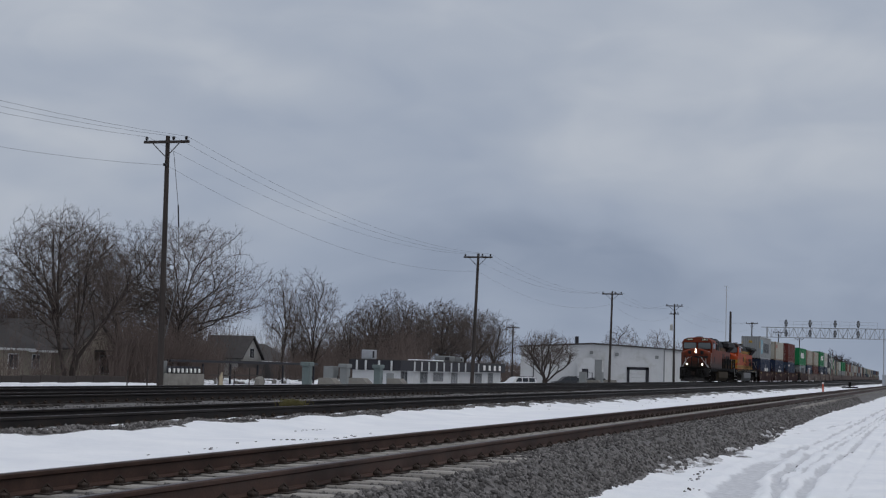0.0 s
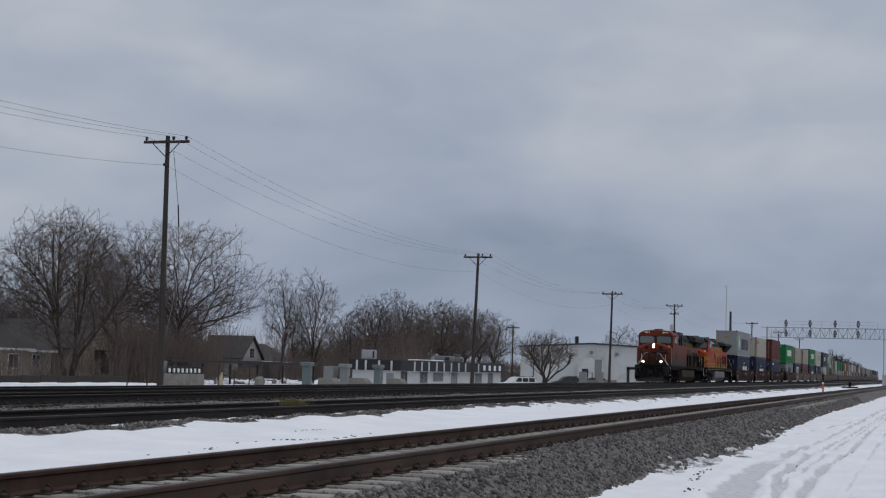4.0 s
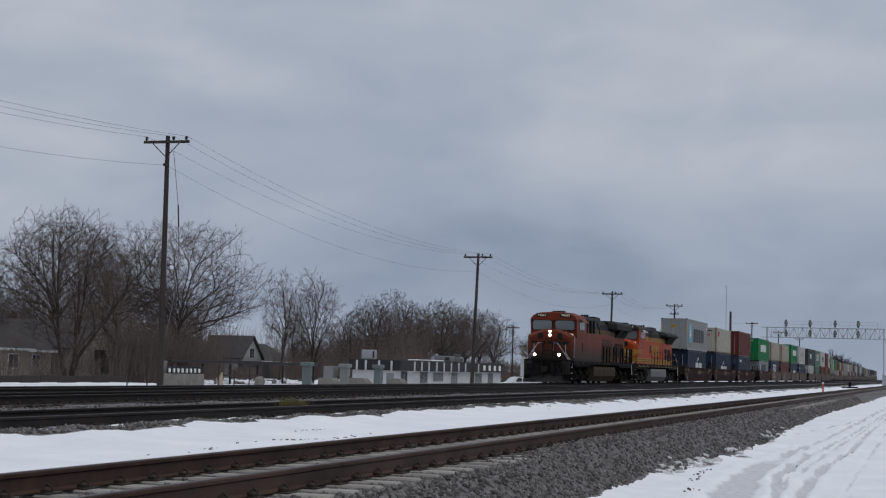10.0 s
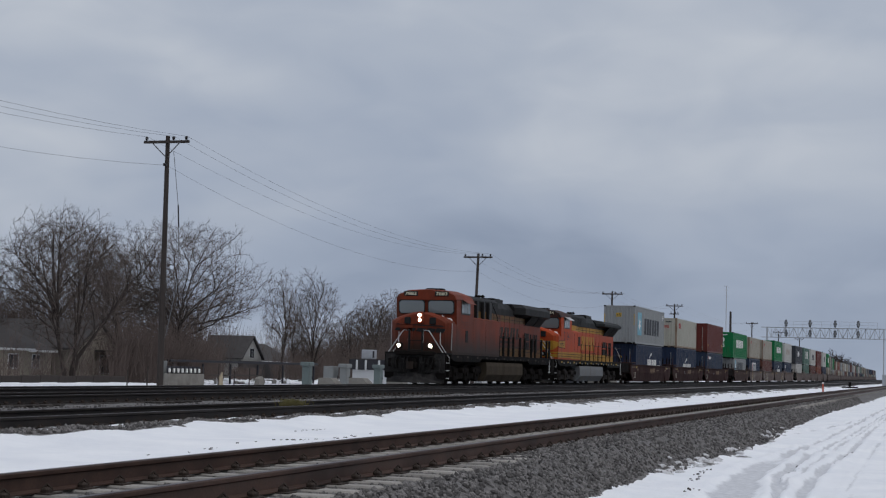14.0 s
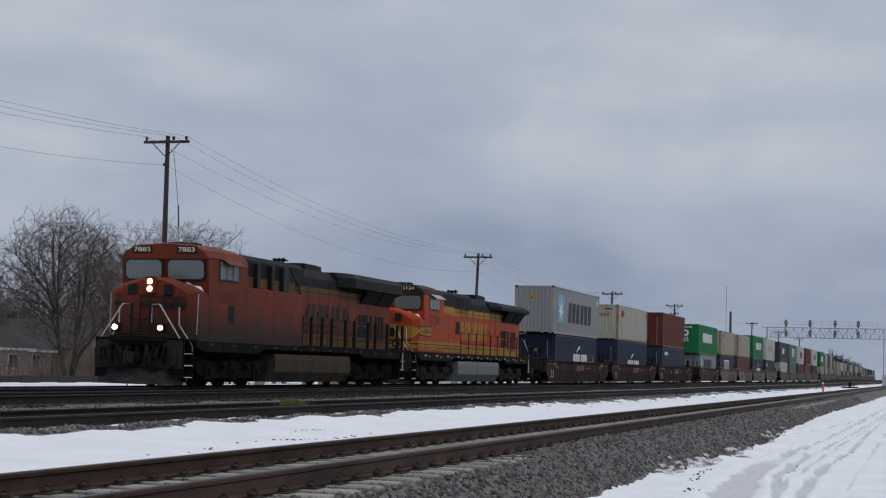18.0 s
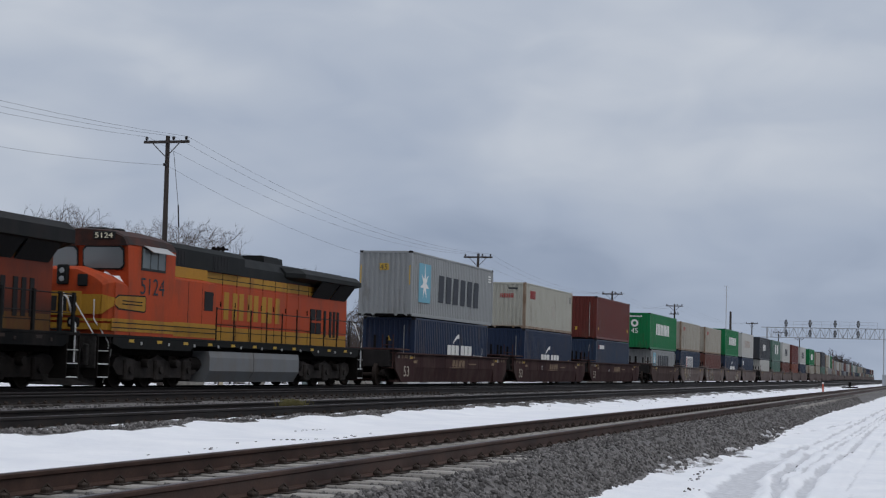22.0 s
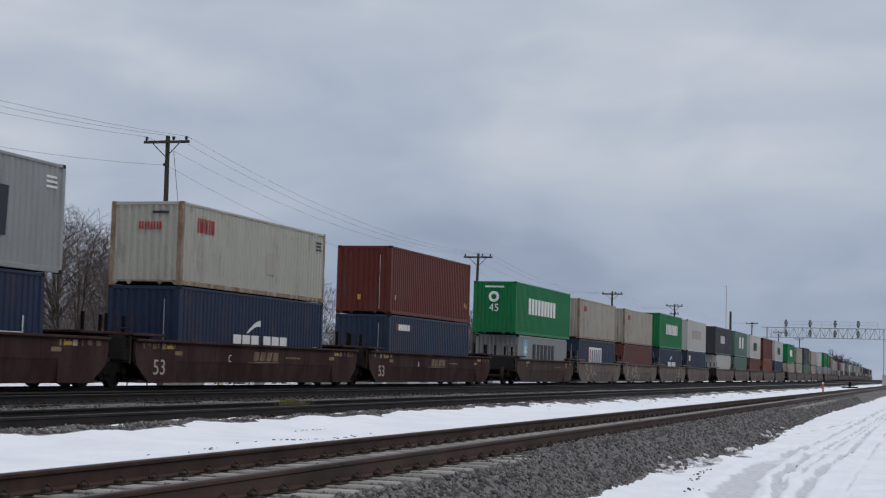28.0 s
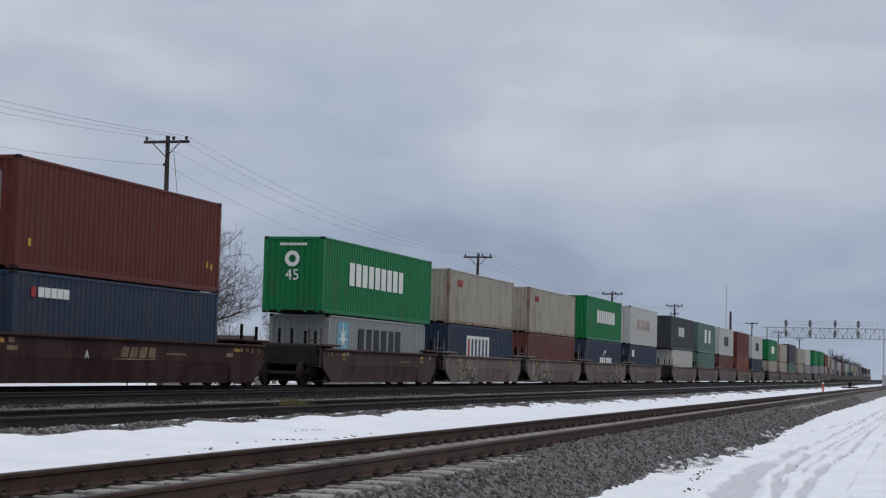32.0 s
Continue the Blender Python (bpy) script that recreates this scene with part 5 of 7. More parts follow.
            part("band_seam", Shape().box(b - 0.012, b + 0.012, q0, q1, 3.3, 3.7), D, hood)
            part("band_seam", Shape().box(b - 0.012, b + 0.012, q0, q1, 1.5, 2.02), D, hood)
    for z in (3.48, 1.78):
        part("band_line", Shape().box(7.0, 20.2, -0.997, -0.985, z, z + 0.025), D, hood)
    part("roof_deck", Shape().prism([(-1.0, 3.7), (-1.0, 3.98), (-0.72, 4.34), (0.72, 4.34), (1.0, 3.98), (1.0, 3.7)], 7.0, 20.2, "x"), D, hood)
    xs_ = 12.9 if old else 11.5
    part("exhaust_box", Shape().prism([(-0.55, 4.3), (-0.5, 4.58), (0.5, 4.58), (0.55, 4.3)], xs_, xs_ + 1.7, "x"), D, e)
    part("stack_rim", Shape().cbox(xs_ + 0.1, xs_ + 1.6, -0.4, 0.4, 4.56, 4.62, 0.02), UNDER, e)
    for dx in (0.0, 0.22, 0.44):
        part("horn", Shape().lathe((-0.25 + dx * 0.9, 4.62), [(0.03, 10.4 + dx * 0.3), (0.035, 10.15 + dx * 0.3), (0.09, 10.0 + dx * 0.3)], "x", 10), UNDER, e)
    # radiator cab with its overhanging wings
    wing = Shape()
    wp = [(-1.5, 3.9), (-1.5, 4.06), (-1.25, 4.24), (1.25, 4.24), (1.5, 4.06), (1.5, 3.9), (1.0, 3.78), (-1.0, 3.78)] if old else [(-1.5, 3.84), (-1.5, 4.2), (-1.25, 4.4), (1.25, 4.4), (1.5, 4.2), (1.5, 3.84), (1.0, 3.68), (-1.0, 3.68)]
    wing.loft([[(13.7, y * 0.7, z) for y, z in wp], [(14.5, y, z) for y, z in wp], [(20.45, y, z) for y, z in wp]])
    part("radiator_wing", wing, D, e)
    for x0, x1 in ((16.4, 18.2), (18.35, 20.0)):
        for s in (-1, 1):
            part("radiator_screen", Shape().loft([[(x0, s * 1.0, 3.3), (x1, s * 1.0, 3.3), (x1, s * 1.42, 3.86), (x0, s * 1.42, 3.86)], [(x0, s * 0.96, 3.3), (x1, s * 0.96, 3.3), (x1, s * 1.38, 3.88), (x0, s * 1.38, 3.88)]]), GRILLE, e)
    for s in (-1, 1):
        q0, q1 = sorted((s * 0.98, s * 1.006))
        for x0 in (16.35, 16.95):
            for z0 in (1.95, 2.45):
                part("louvre_panel", Shape().cbox(x0, x0 + 0.5, q0, q1, z0, z0 + 0.42, 0.005), GRILLE, e)
        for x0 in (17.75, 18.35, 18.75, 19.15):
            part("vent_slot", Shape().cbox(x0, x0 + 0.22, q0, q1, 1.85, 2.85, 0.005), GRILLE, e)
    # plain slanting blocks stand where the owner's name is painted
    x0, h, z0 = (8.6, 0.9, 2.2) if old else (9.7, 0.62, 2.45)
    w = 1.12 if old else 1.2
    for k in range(4):
        a = x0 + k * (w + 0.1)
        sl = 0.0 if old else 0.18
        m = Y if old else GRIMY_BAND
        for b0, b1 in ((0.0, 0.34), (0.62, 0.96)):
            part("logo_block", Shape().prism([(a + b0 * w, z0), (a + b1 * w, z0), (a + b1 * w + sl, z0 + h), (a + b0 * w + sl, z0 + h)], -1.006, -0.99, "y"), m, e)
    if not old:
        part("logo_band", Shape().prism([(9.3, 2.18), (13.9, 2.24), (13.95, 2.33), (9.35, 2.34)], -1.006, -0.99, "y"), GRIMY_BAND, e)
        # black boxes stand for the soot runs that droop from the machinery
        for k, x in enumerate((3.95, 5.3, 6.55, 7.6)):
            part("air_duct", Shape().cbox(x, x + (0.22 if k < 3 else 0.5), -1.3, -1.1, 3.3 - 0.03 * (k % 2), 4.2, 0.03), BOARD_BLACK, e)
        part("roof_pipe", Shape().tube([(8.3, -1.2, 4.25), (8.9, -1.35, 3.6), (9.1, -1.42, 2.9), (9.1, -1.42, 2.3)], 0.03, 6), BOARD_BLACK, e)
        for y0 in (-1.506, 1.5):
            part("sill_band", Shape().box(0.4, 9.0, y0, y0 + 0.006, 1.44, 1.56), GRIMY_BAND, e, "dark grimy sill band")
    # rear end and handrails
    part("rear_hood_end", Shape().prism(hood_profile(0.96, 1.5, 3.8, 0.2), 20.2, 20.3, "x"), O, e)
    post_r = 0.065 if thick_posts else 0.025
    for s in (-1, 1):
        y = s * 1.45
        xs = [7.1 + k * 1.36 for k in range(11)] if not thick_posts else [9.08, 10.0, 11.1, 12.1, 13.6, 14.6, 16.2, 17.1, 18.6, 19.9, 20.6]
        for x in xs:
            part("handrail_post", Shape().tube([(x, y, 1.45), (x, y, 2.55)], post_r, 6), BLACKRAIL, e)
        part("handrail", Shape().tube([(xs[0], y, 2.5), (20.7, y, 2.5)], 0.019, 6), BLACKRAIL, e)
        part("handrail", Shape().tube([(xs[0], y, 2.0), (20.7, y, 2.0)], 0.012, 5), BLACKRAIL, e)
        # pale bent grab rails at the corner steps
        part("step_handrail", Shape().tube([(-0.02, s * 1.02, 2.46), (-0.03, s * 1.03, 1.92), (0.08, s * 1.46, 1.28), (0.1, s * 1.48, 0.52)], 0.017, 6), SILVER, e)
        for x in (20.75,):
            part("step_handrail", Shape().tube([(x, y, 0.7), (x, y, 1.7), (x - 0.05, y * 0.97, 1.85), (x + 0.05, y * 0.8, 2.4), (x + 0.05, y * 0.7, 2.55)], 0.024, 6), SILVER, e)
        for xa in (-0.58, 20.25):
            ya, yb = sorted((s * 1.0, s * 1.5))
            sb = part("step_side", Shape().box(xa, xa + 0.05, ya, yb, 0.28, 1.42), UNDER, e)
            part("step_side", Shape().box(xa + 0.65, xa + 0.7, ya, yb, 0.28, 1.42), UNDER, e)
            q0, q1 = sorted((s * 1.05, s * 1.49))
            for z in (0.3, 0.66, 1.02):
                part("step_tread", Shape().cbox(xa + 0.05, xa + 0.65, q0, q1, z, z + 0.03, 0.006), SILVER if z < 0.9 else STEEL_GREY, sb)
    # front end: pilot, plough, coupler, hoses, ditch lights
    for xe, k in ((X0, -1), (X1, 1)):
        part("end_plate", Shape().cbox(*(sorted((xe, xe - 0.08 * k))), -1.45, 1.45, 0.55, 1.5, 0.02), PLOUGH_STEEL, e)
        cp_ = part("coupler", Shape().cbox(*(sorted((xe, xe + 0.45 * k))), -0.16, 0.16, 0.75, 1.02, 0.03), UNDER, e)
        part("coupler_knuckle", Shape().cyl((xe + 0.45 * k, 0.1), 0.17, 0.72, 1.06, "z", 12), WHEEL_STEEL, cp_)
        for y in (-1.1, -0.9, -0.72, -0.5, -0.32, 0.32, 0.5, 0.72, 0.9, 1.1):
            part("air_hose", Shape().tube([(xe + 0.05 * k, y, 1.25), (xe + 0.22 * k, y, 1.0), (xe + 0.2 * k, y * 0.9, 0.62), (xe + 0.12 * k, y * 0.6, 0.5)], 0.03, 6), RUBBER, e)
    plow = Shape()
    for k in (0.0, 0.05):
        plow.loft([[(-0.52 + k, -1.42, 0.08), (-1.0 + k, -0.3, 0.08), (-1.05 + k, 0.0, 0.08), (-1.0 + k, 0.3, 0.08), (-0.52 + k, 1.42, 0.08)],
                   [(-0.48 + k, -1.38, 0.36), (-0.8 + k, -0.3, 0.4), (-0.84 + k, 0.0, 0.4), (-0.8 + k, 0.3, 0.4), (-0.48 + k, 1.38, 0.36)],
                   [(-0.52 + k, -1.25, 0.62), (-0.74 + k, -0.3, 0.58), (-0.76 + k, 0.0, 0.56), (-0.74 + k, 0.3, 0.58), (-0.52 + k, 1.25, 0.62)]], closed=False, caps=False)
    part("snow_plough", plow, PLOUGH_STEEL, e)
    for k in range(9):
        y = -1.2 + k * 0.3
        part("pilot_bracket", Shape().cbox(-0.74 + 0.05 * (k % 2), -0.6, y - 0.07, y + 0.09, 0.62 + 0.1 * (k % 3), 1.22 + 0.06 * (k % 2), 0.03), UNDER if k % 3 else PLOUGH_STEEL, e)
    part("anticlimber", Shape().cbox(-0.78, -0.56, -0.95, 0.95, 1.36, 1.56, 0.03), UNDER, e)
    for y in (-0.77, 0.77):
        d = part("ditch_light_housing", Shape().cbox(-0.78, -0.56, y - 0.14, y + 0.14, 1.66, 1.94, 0.03), UNDER, e)
        part("ditch_light", Shape().lathe((y, 1.8), [(0.02, -0.81), (0.07, -0.805), (0.08, -0.78), (0.08, -0.76)], "x", 16), LAMP_LIT if lit else LAMP_DULL, d)
    for y in (-0.32, 0.32):
        part("front_gate_post", Shape().cbox(-0.62, -0.55, y - 0.05, y + 0.05, 1.45, 2.56, 0.02), BLACKRAIL, e)
    part("front_gate", Shape().tube([(-0.58, -0.3, 1.6), (-0.58, 0.3, 1.6)], 0.03, 6).tube([(-0.58, -0.3, 2.05), (-0.58, 0.3, 2.05)], 0.02, 6), BLACKRAIL, e)
    for s in (-1, 1):
        part("front_handrail", Shape().tube([(-0.58, s * 0.36, 1.95), (-0.58, s * 0.36, 2.52), (-0.58, s * 0.62, 2.53), (-0.56, s * 1.43, 1.36), (-0.56, s * 1.45, 0.85)], 0.017, 6), SILVER, e)
        part("mu_cable", Shape().tube([(-0.68, s * 0.3, 1.35), (-0.85, s * 0.4, 1.0), (-0.8, s * 0.62, 0.95), (-0.68, s * 0.7, 1.3)], 0.025, 6), RUBBER if not old else STEEL_GREY, e)
    # fuel tank
    tp = [(-1.46, 1.14), (-1.5, 0.95), (-1.5, 0.52), (-1.3, 0.17), (1.3, 0.17), (1.5, 0.52), (1.5, 0.95), (1.46, 1.14)]
    for a, b in ((6.6, 10.05), (10.09, 14.1)):
        part("fuel_tank", Shape().prism(tp, a, b, "x"), tank, e)
    # trucks
    wheel = WELL_MESH.setdefault("engine_wheel", wheelset_mesh(0.53).mesh("wheelset", WHEEL_STEEL))
    for xc in (3.6, 17.4):
        tr = part("truck", Shape().cbox(xc - 2.5, xc + 2.5, -0.62, 0.62, 0.5, 0.85, 0.04), UNDER, e)
        for s in (-1, 1):
            y = s * 1.12
            prof = [(-2.75, 0.62), (-2.6, 0.86), (-2.2, 0.92), (-1.3, 0.78), (-0.7, 0.78), (0, 0.98), (0.7, 0.78), (1.3, 0.78), (2.2, 0.92), (2.6, 0.86), (2.75, 0.62), (2.5, 0.4), (1.5, 0.3), (0.5, 0.3), (-0.5, 0.3), (-1.5, 0.3), (-2.5, 0.4)]
            part("truck_side_frame", Shape().prism([(xc + a, z) for a, z in prof], y - 0.09, y + 0.09, "y"), truck_mat, tr)
            for dx in (-1.88, 0.0, 1.88):
                jb = part("journal_box", Shape().cbox(xc + dx - 0.27, xc + dx + 0.27, y - 0.14 + 0.04 * s, y + 0.14 + 0.04 * s, 0.2, 0.84, 0.05), truck_mat, tr)
                part("axle_cap", Shape().cyl((xc + dx, 0.53), 0.11, y + 0.14 * s, y + 0.24 * s, "y", 12), truck_mat, jb)
                for ds in (-0.36, 0.36):
                    part("coil_spring", Shape().lathe((xc + dx + ds, y), [(0.1 if i % 2 else 0.075, 0.56 + i * 0.03) for i in range(10)], "z", 10), truck_mat, tr)
            for dx in (-0.95, 0.95):
                part("brake_cylinder", Shape().cyl((xc + dx, 0.72), 0.13, y + 0.06 * s, y + 0.3 * s, "y", 12), truck_mat, tr)
                part("brake_hanger", Shape().cbox(xc + dx - 0.07, xc + dx + 0.07, y - 0.02, y + 0.12, 0.24, 0.66, 0.02), truck_mat, tr)
            part("sand_pipe", Shape().tube([(xc - 2.7, y, 1.1), (xc - 2.75, y * 0.9, 0.5), (xc - 2.6, y * 0.75, 0.15)], 0.02, 5), STEEL_GREY, tr)
        for dx in (-1.88, 0.0, 1.88):
            part("traction_motor", Shape().cbox(xc + dx - 0.1, xc + dx + 0.85, -0.58, 0.58, 0.14, 0.8, 0.08), UNDER, tr)
            w = part("wheelset", wheel, None, tr, at=pose(xc + dx, 0, 0.53))
            ENGINE_WHEELS.append((w, xc + dx, 0.53))
    return e


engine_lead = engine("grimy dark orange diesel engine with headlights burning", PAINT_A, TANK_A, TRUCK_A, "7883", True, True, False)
joins(engine_lead, 0.0)
engine_second = engine("bright orange and dark green diesel engine with yellow stripes", PAINT_B, TANK_B, TRUCK_B, "5124", False, False, True)
joins(engine_second, 22.5)


# ---------------------------------------------------------------- bare winter trees
BARK = mat("grey_brown_bark", (0.046, 0.037, 0.033), rough=0.9, var=0.35, scale=5, fine=30, bump=0.4, stretch=(1, 1, 0.3))
TWIG = mat("bare_twigs", (0.092, 0.074, 0.066), rough=0.9, var=0.3, scale=0.8, fine=10, bump=0)
TWIG_FAR = mat("distant_bare_twigs", (0.1, 0.078, 0.07), rough=0.95, var=0.3, scale=0.3, fine=4, bump=0)


class Strokes:
    """Collects tapered three-sided strokes for branches."""

    def __init__(self):
        self.v, self.f = [], []

    def stroke(self, a, b, ra, rb, sides=3):
        d = (b - a)
        if d.length < 1e-5:
            return
        d.normalize()
        s = d.orthogonal().normalized()
        u = s.cross(d)
        n = len(self.v)
        for p, r in ((a, ra), (b, rb)):
            for i in range(sides):
                k = 2 * math.pi * i / sides
                self.v.append(tuple(p + (s * math.cos(k) + u * math.sin(k)) * r))
        for i in range(sides):
            j = (i + 1) % sides
            self.f.append((n + i, n + j, n + sides + j, n + sides + i))

    def mesh(self, name, material):
        me = bpy.data.meshes.new(name)
        me.from_pydata(self.v, [], self.f)
        me.materials.append(material)
        return me


def grow_tree(seed, height, reach, clear, counts, mid=0.55, low=0.25, lean=1.0, twigs=2.4, twig=0.0085, stems=1, rise=0.45, stout=1.1):
    """Meshes of the trunk with its limbs, and of the twiggy crown, of one bare tree that stands at the origin.
    Limbs, then branches, then shoots reach for points spread through the crown's space; each leaves the wood already
    there where the way from the foot stays short, and sets off along the branch that bears it."""
    rng = np.random.default_rng(seed)
    fork, mid, low = clear * height, mid * height, low * height

    def spots(n, f0):
        """Points of the crown, from the share f0 of its radius to its uneven outline."""
        v = rng.normal(size=(n * 3, 3))
        v /= np.linalg.norm(v, axis=1)[:, None]
        f = (f0 ** 3 + (1 - f0 ** 3) * rng.random(n * 3)) ** (1 / 3)
        wob = np.array([1 + 0.26 * noise.noise(Vector((a * 2.1, b * 2.1, c * 2.1 + seed * 3.7))) + 0.16 * noise.noise(Vector((a * 5, b * 5, c * 5 + seed))) for a, b, c in v])
        f = f * wob
        p = np.stack([v[:, 0] * reach * f, v[:, 1] * reach * f, mid + v[:, 2] * f * np.where(v[:, 2] > 0, height - mid, mid - low)], 1)
        flat = np.hypot(p[:, 0], p[:, 1])
        ok = p[:, 2] > fork * 0.8 + flat * (1 / lean - 0.45) * 0.8
        return p[ok][:n]

    room = 400 + counts[0] * 40 + counts[1] * 24 + counts[2] * 14
    pos, way, run, par = np.zeros((room, 3)), np.zeros((room, 3)), np.zeros(room), np.full(room, -1)
    used = 0

    def grow(i, target, seg, bend_, jitter):
        nonlocal used
        a = pos[i].copy()
        d = np.linalg.norm(target - a)
        n = max(2, int(round(d / seg)))
        n = min(n, room - used)
        c = a + way[i] * d * bend_
        last = i
        for k in range(1, n + 1):
            u = k / n
            q = (1 - u) ** 2 * a + 2 * u * (1 - u) * c + u * u * target
            if k < n:
                q = q + rng.normal(0, jitter, 3)
            t = q - pos[last]
            ln = max(1e-6, math.sqrt(t[0] ** 2 + t[1] ** 2 + t[2] ** 2))
            t = t / ln + (0, 0, 0.06)
            pos[used], par[used], run[used] = q, last, run[last] + ln
            way[used] = t / math.sqrt(t[0] ** 2 + t[1] ** 2 + t[2] ** 2)
            last = used
            used += 1

    for k in range(stems):
        a = 2 * math.pi * k / stems + seed
        side = np.array([math.cos(a), math.sin(a), 0.0])
        foot = side * (0.4 if stems > 1 else 0.0)
        pos[used], way[used] = foot + (0, 0, -0.4), (0, 0, 1)
        used += 1
        top = foot + side * (0.22 * fork if stems > 1 else 0.0) + (rng.normal(0, 0.12), rng.normal(0, 0.12), fork)
        grow(used - 1, top, 0.6, 0.45, 0.03)
    trunk_end = used
    for level, n in enumerate(counts):
        for t in spots(n, (0.9, 0.62, 0.3)[level]):
            m = used if level else trunk_end
            v = t - pos[:m]
            d = np.sqrt((v * v).sum(1))
            cost = d * 2.1 + (0.0, 0.42, 0.3)[level] * run[:m] - 1.1 * (v * way[:m]).sum(1)
            if level:
                cost[:trunk_end] += 3.0 if level == 1 else 6.0
            grow(int(cost.argmin()), t, (0.7, 0.55, 0.4)[level], (rise, 0.28, 0.25)[level], (0.06, 0.04, 0.03)[level])
    pos, par, way = pos[:used], par[:used], way[:used]
    n = len(pos)
    load, kids = np.zeros(n), np.zeros(n, int)
    for i in range(n - 1, -1, -1):
        if kids[i] == 0:
            load[i] = (twig * 1.15) ** 2.25
        if par[i] >= 0:
            load[par[i]] += load[i]
            kids[par[i]] += 1
    size = load ** (1 / 2.25) * stout
    trunk, crown = Strokes(), Strokes()
    for i in range(n):
        if par[i] < 0:
            continue
        p, q, r = Vector(pos[par[i]]), Vector(pos[i]), size[i]
        flare = 1.45 if par[par[i]] < 0 else 1.0
        (trunk if r > 0.03 else crown).stroke(p, q + (q - p) * 0.05, min(size[par[i]], r * 1.25) * flare, r, 8 if r > 0.12 else 5 if r > 0.04 else 3)
        if r < 0.03:
            d = Vector(way[i])
            want = twigs * (1.7 if kids[i] == 0 else 1.0)
            for k in range(int(want) + (rng.random() < want % 1)):
                e = (d + Vector(rng.normal(0, 0.46, 3)) + Vector((0, 0, 0.08))).normalized()
                m = q + e * rng.uniform(0.2, 0.5)
                crown.stroke(q, m, twig * 0.85, twig * 0.65)
                if rng.random() < 0.6:
                    crown.stroke(m, m + (e + Vector(rng.normal(0, 0.35, 3))).normalized() * rng.uniform(0.15, 0.4), twig * 0.65, twig * 0.4)
    return trunk.mesh("trunk", BARK), crown.mesh("crown", TWIG)


TREES = {
    "fan": grow_tree(2, 16.0, 6.1, 0.1, (11, 190, 1900), 0.58, 0.16, 0.7, twigs=2.8, stems=3, rise=0.36, stout=1.35),
    "elm": grow_tree(7, 17.8, 9.0, 0.27, (13, 230, 2700), 0.55, 0.3, 0.95, twigs=3.0, rise=0.46, stout=1.2),
    "open": grow_tree(5, 16.6, 6.6, 0.32, (8, 110, 1400), 0.62, 0.38, 1.0, twigs=2.6, rise=0.35, stout=1.25),
    "upright": grow_tree(4, 16.6, 4.5, 0.12, (16, 120, 1000), 0.5, 0.12, 0.5, twigs=2.8, twig=0.0095, rise=0.62),
    "thin": grow_tree(13, 15.6, 2.9, 0.22, (10, 70, 550), 0.56, 0.2, 0.4, twigs=2.6, twig=0.0095, rise=0.62),
    "round": grow_tree(17, 15.0, 5.8, 0.24, (9, 90, 800), 0.56, 0.28, 1.0, twigs=2.6, twig=0.013),
    "small": grow_tree(21, 6.9, 3.6, 0.2, (9, 90, 800), 0.68, 0.42, 1.6, twigs=1.8, twig=0.009, rise=0.16, stout=1.5),
    "wood": grow_tree(31, 15.0, 5.8, 0.2, (8, 50, 300), 0.55, 0.25, 1.0, twigs=1.8, twig=0.022),
    "far": grow_tree(41, 15.0, 6.0, 0.2, (8, 40, 240), 0.55, 0.2, 1.0, twigs=1.6, twig=0.055),
    "copse": grow_tree(37, 15.0, 4.6, 0.16, (8, 45, 260), 0.55, 0.2, 0.8, twigs=1.8, twig=0.022),
}


def tree(kind, x, y, z, label, turn=0, size=1.0, group=""):
    t = thing("tree", label, "tree", pose(x, y, z, 0, 0, turn) @ Matrix.Scale(size, 4), group=group)
    for me in TREES[kind]:
        part(me.name, me, None, t)
    return t


def verge(x, y):
    """Level of the ground beyond the line."""
    return -1.15 - 0.55 * ramp01(110, 165, x) * ramp01(33, 45, y)


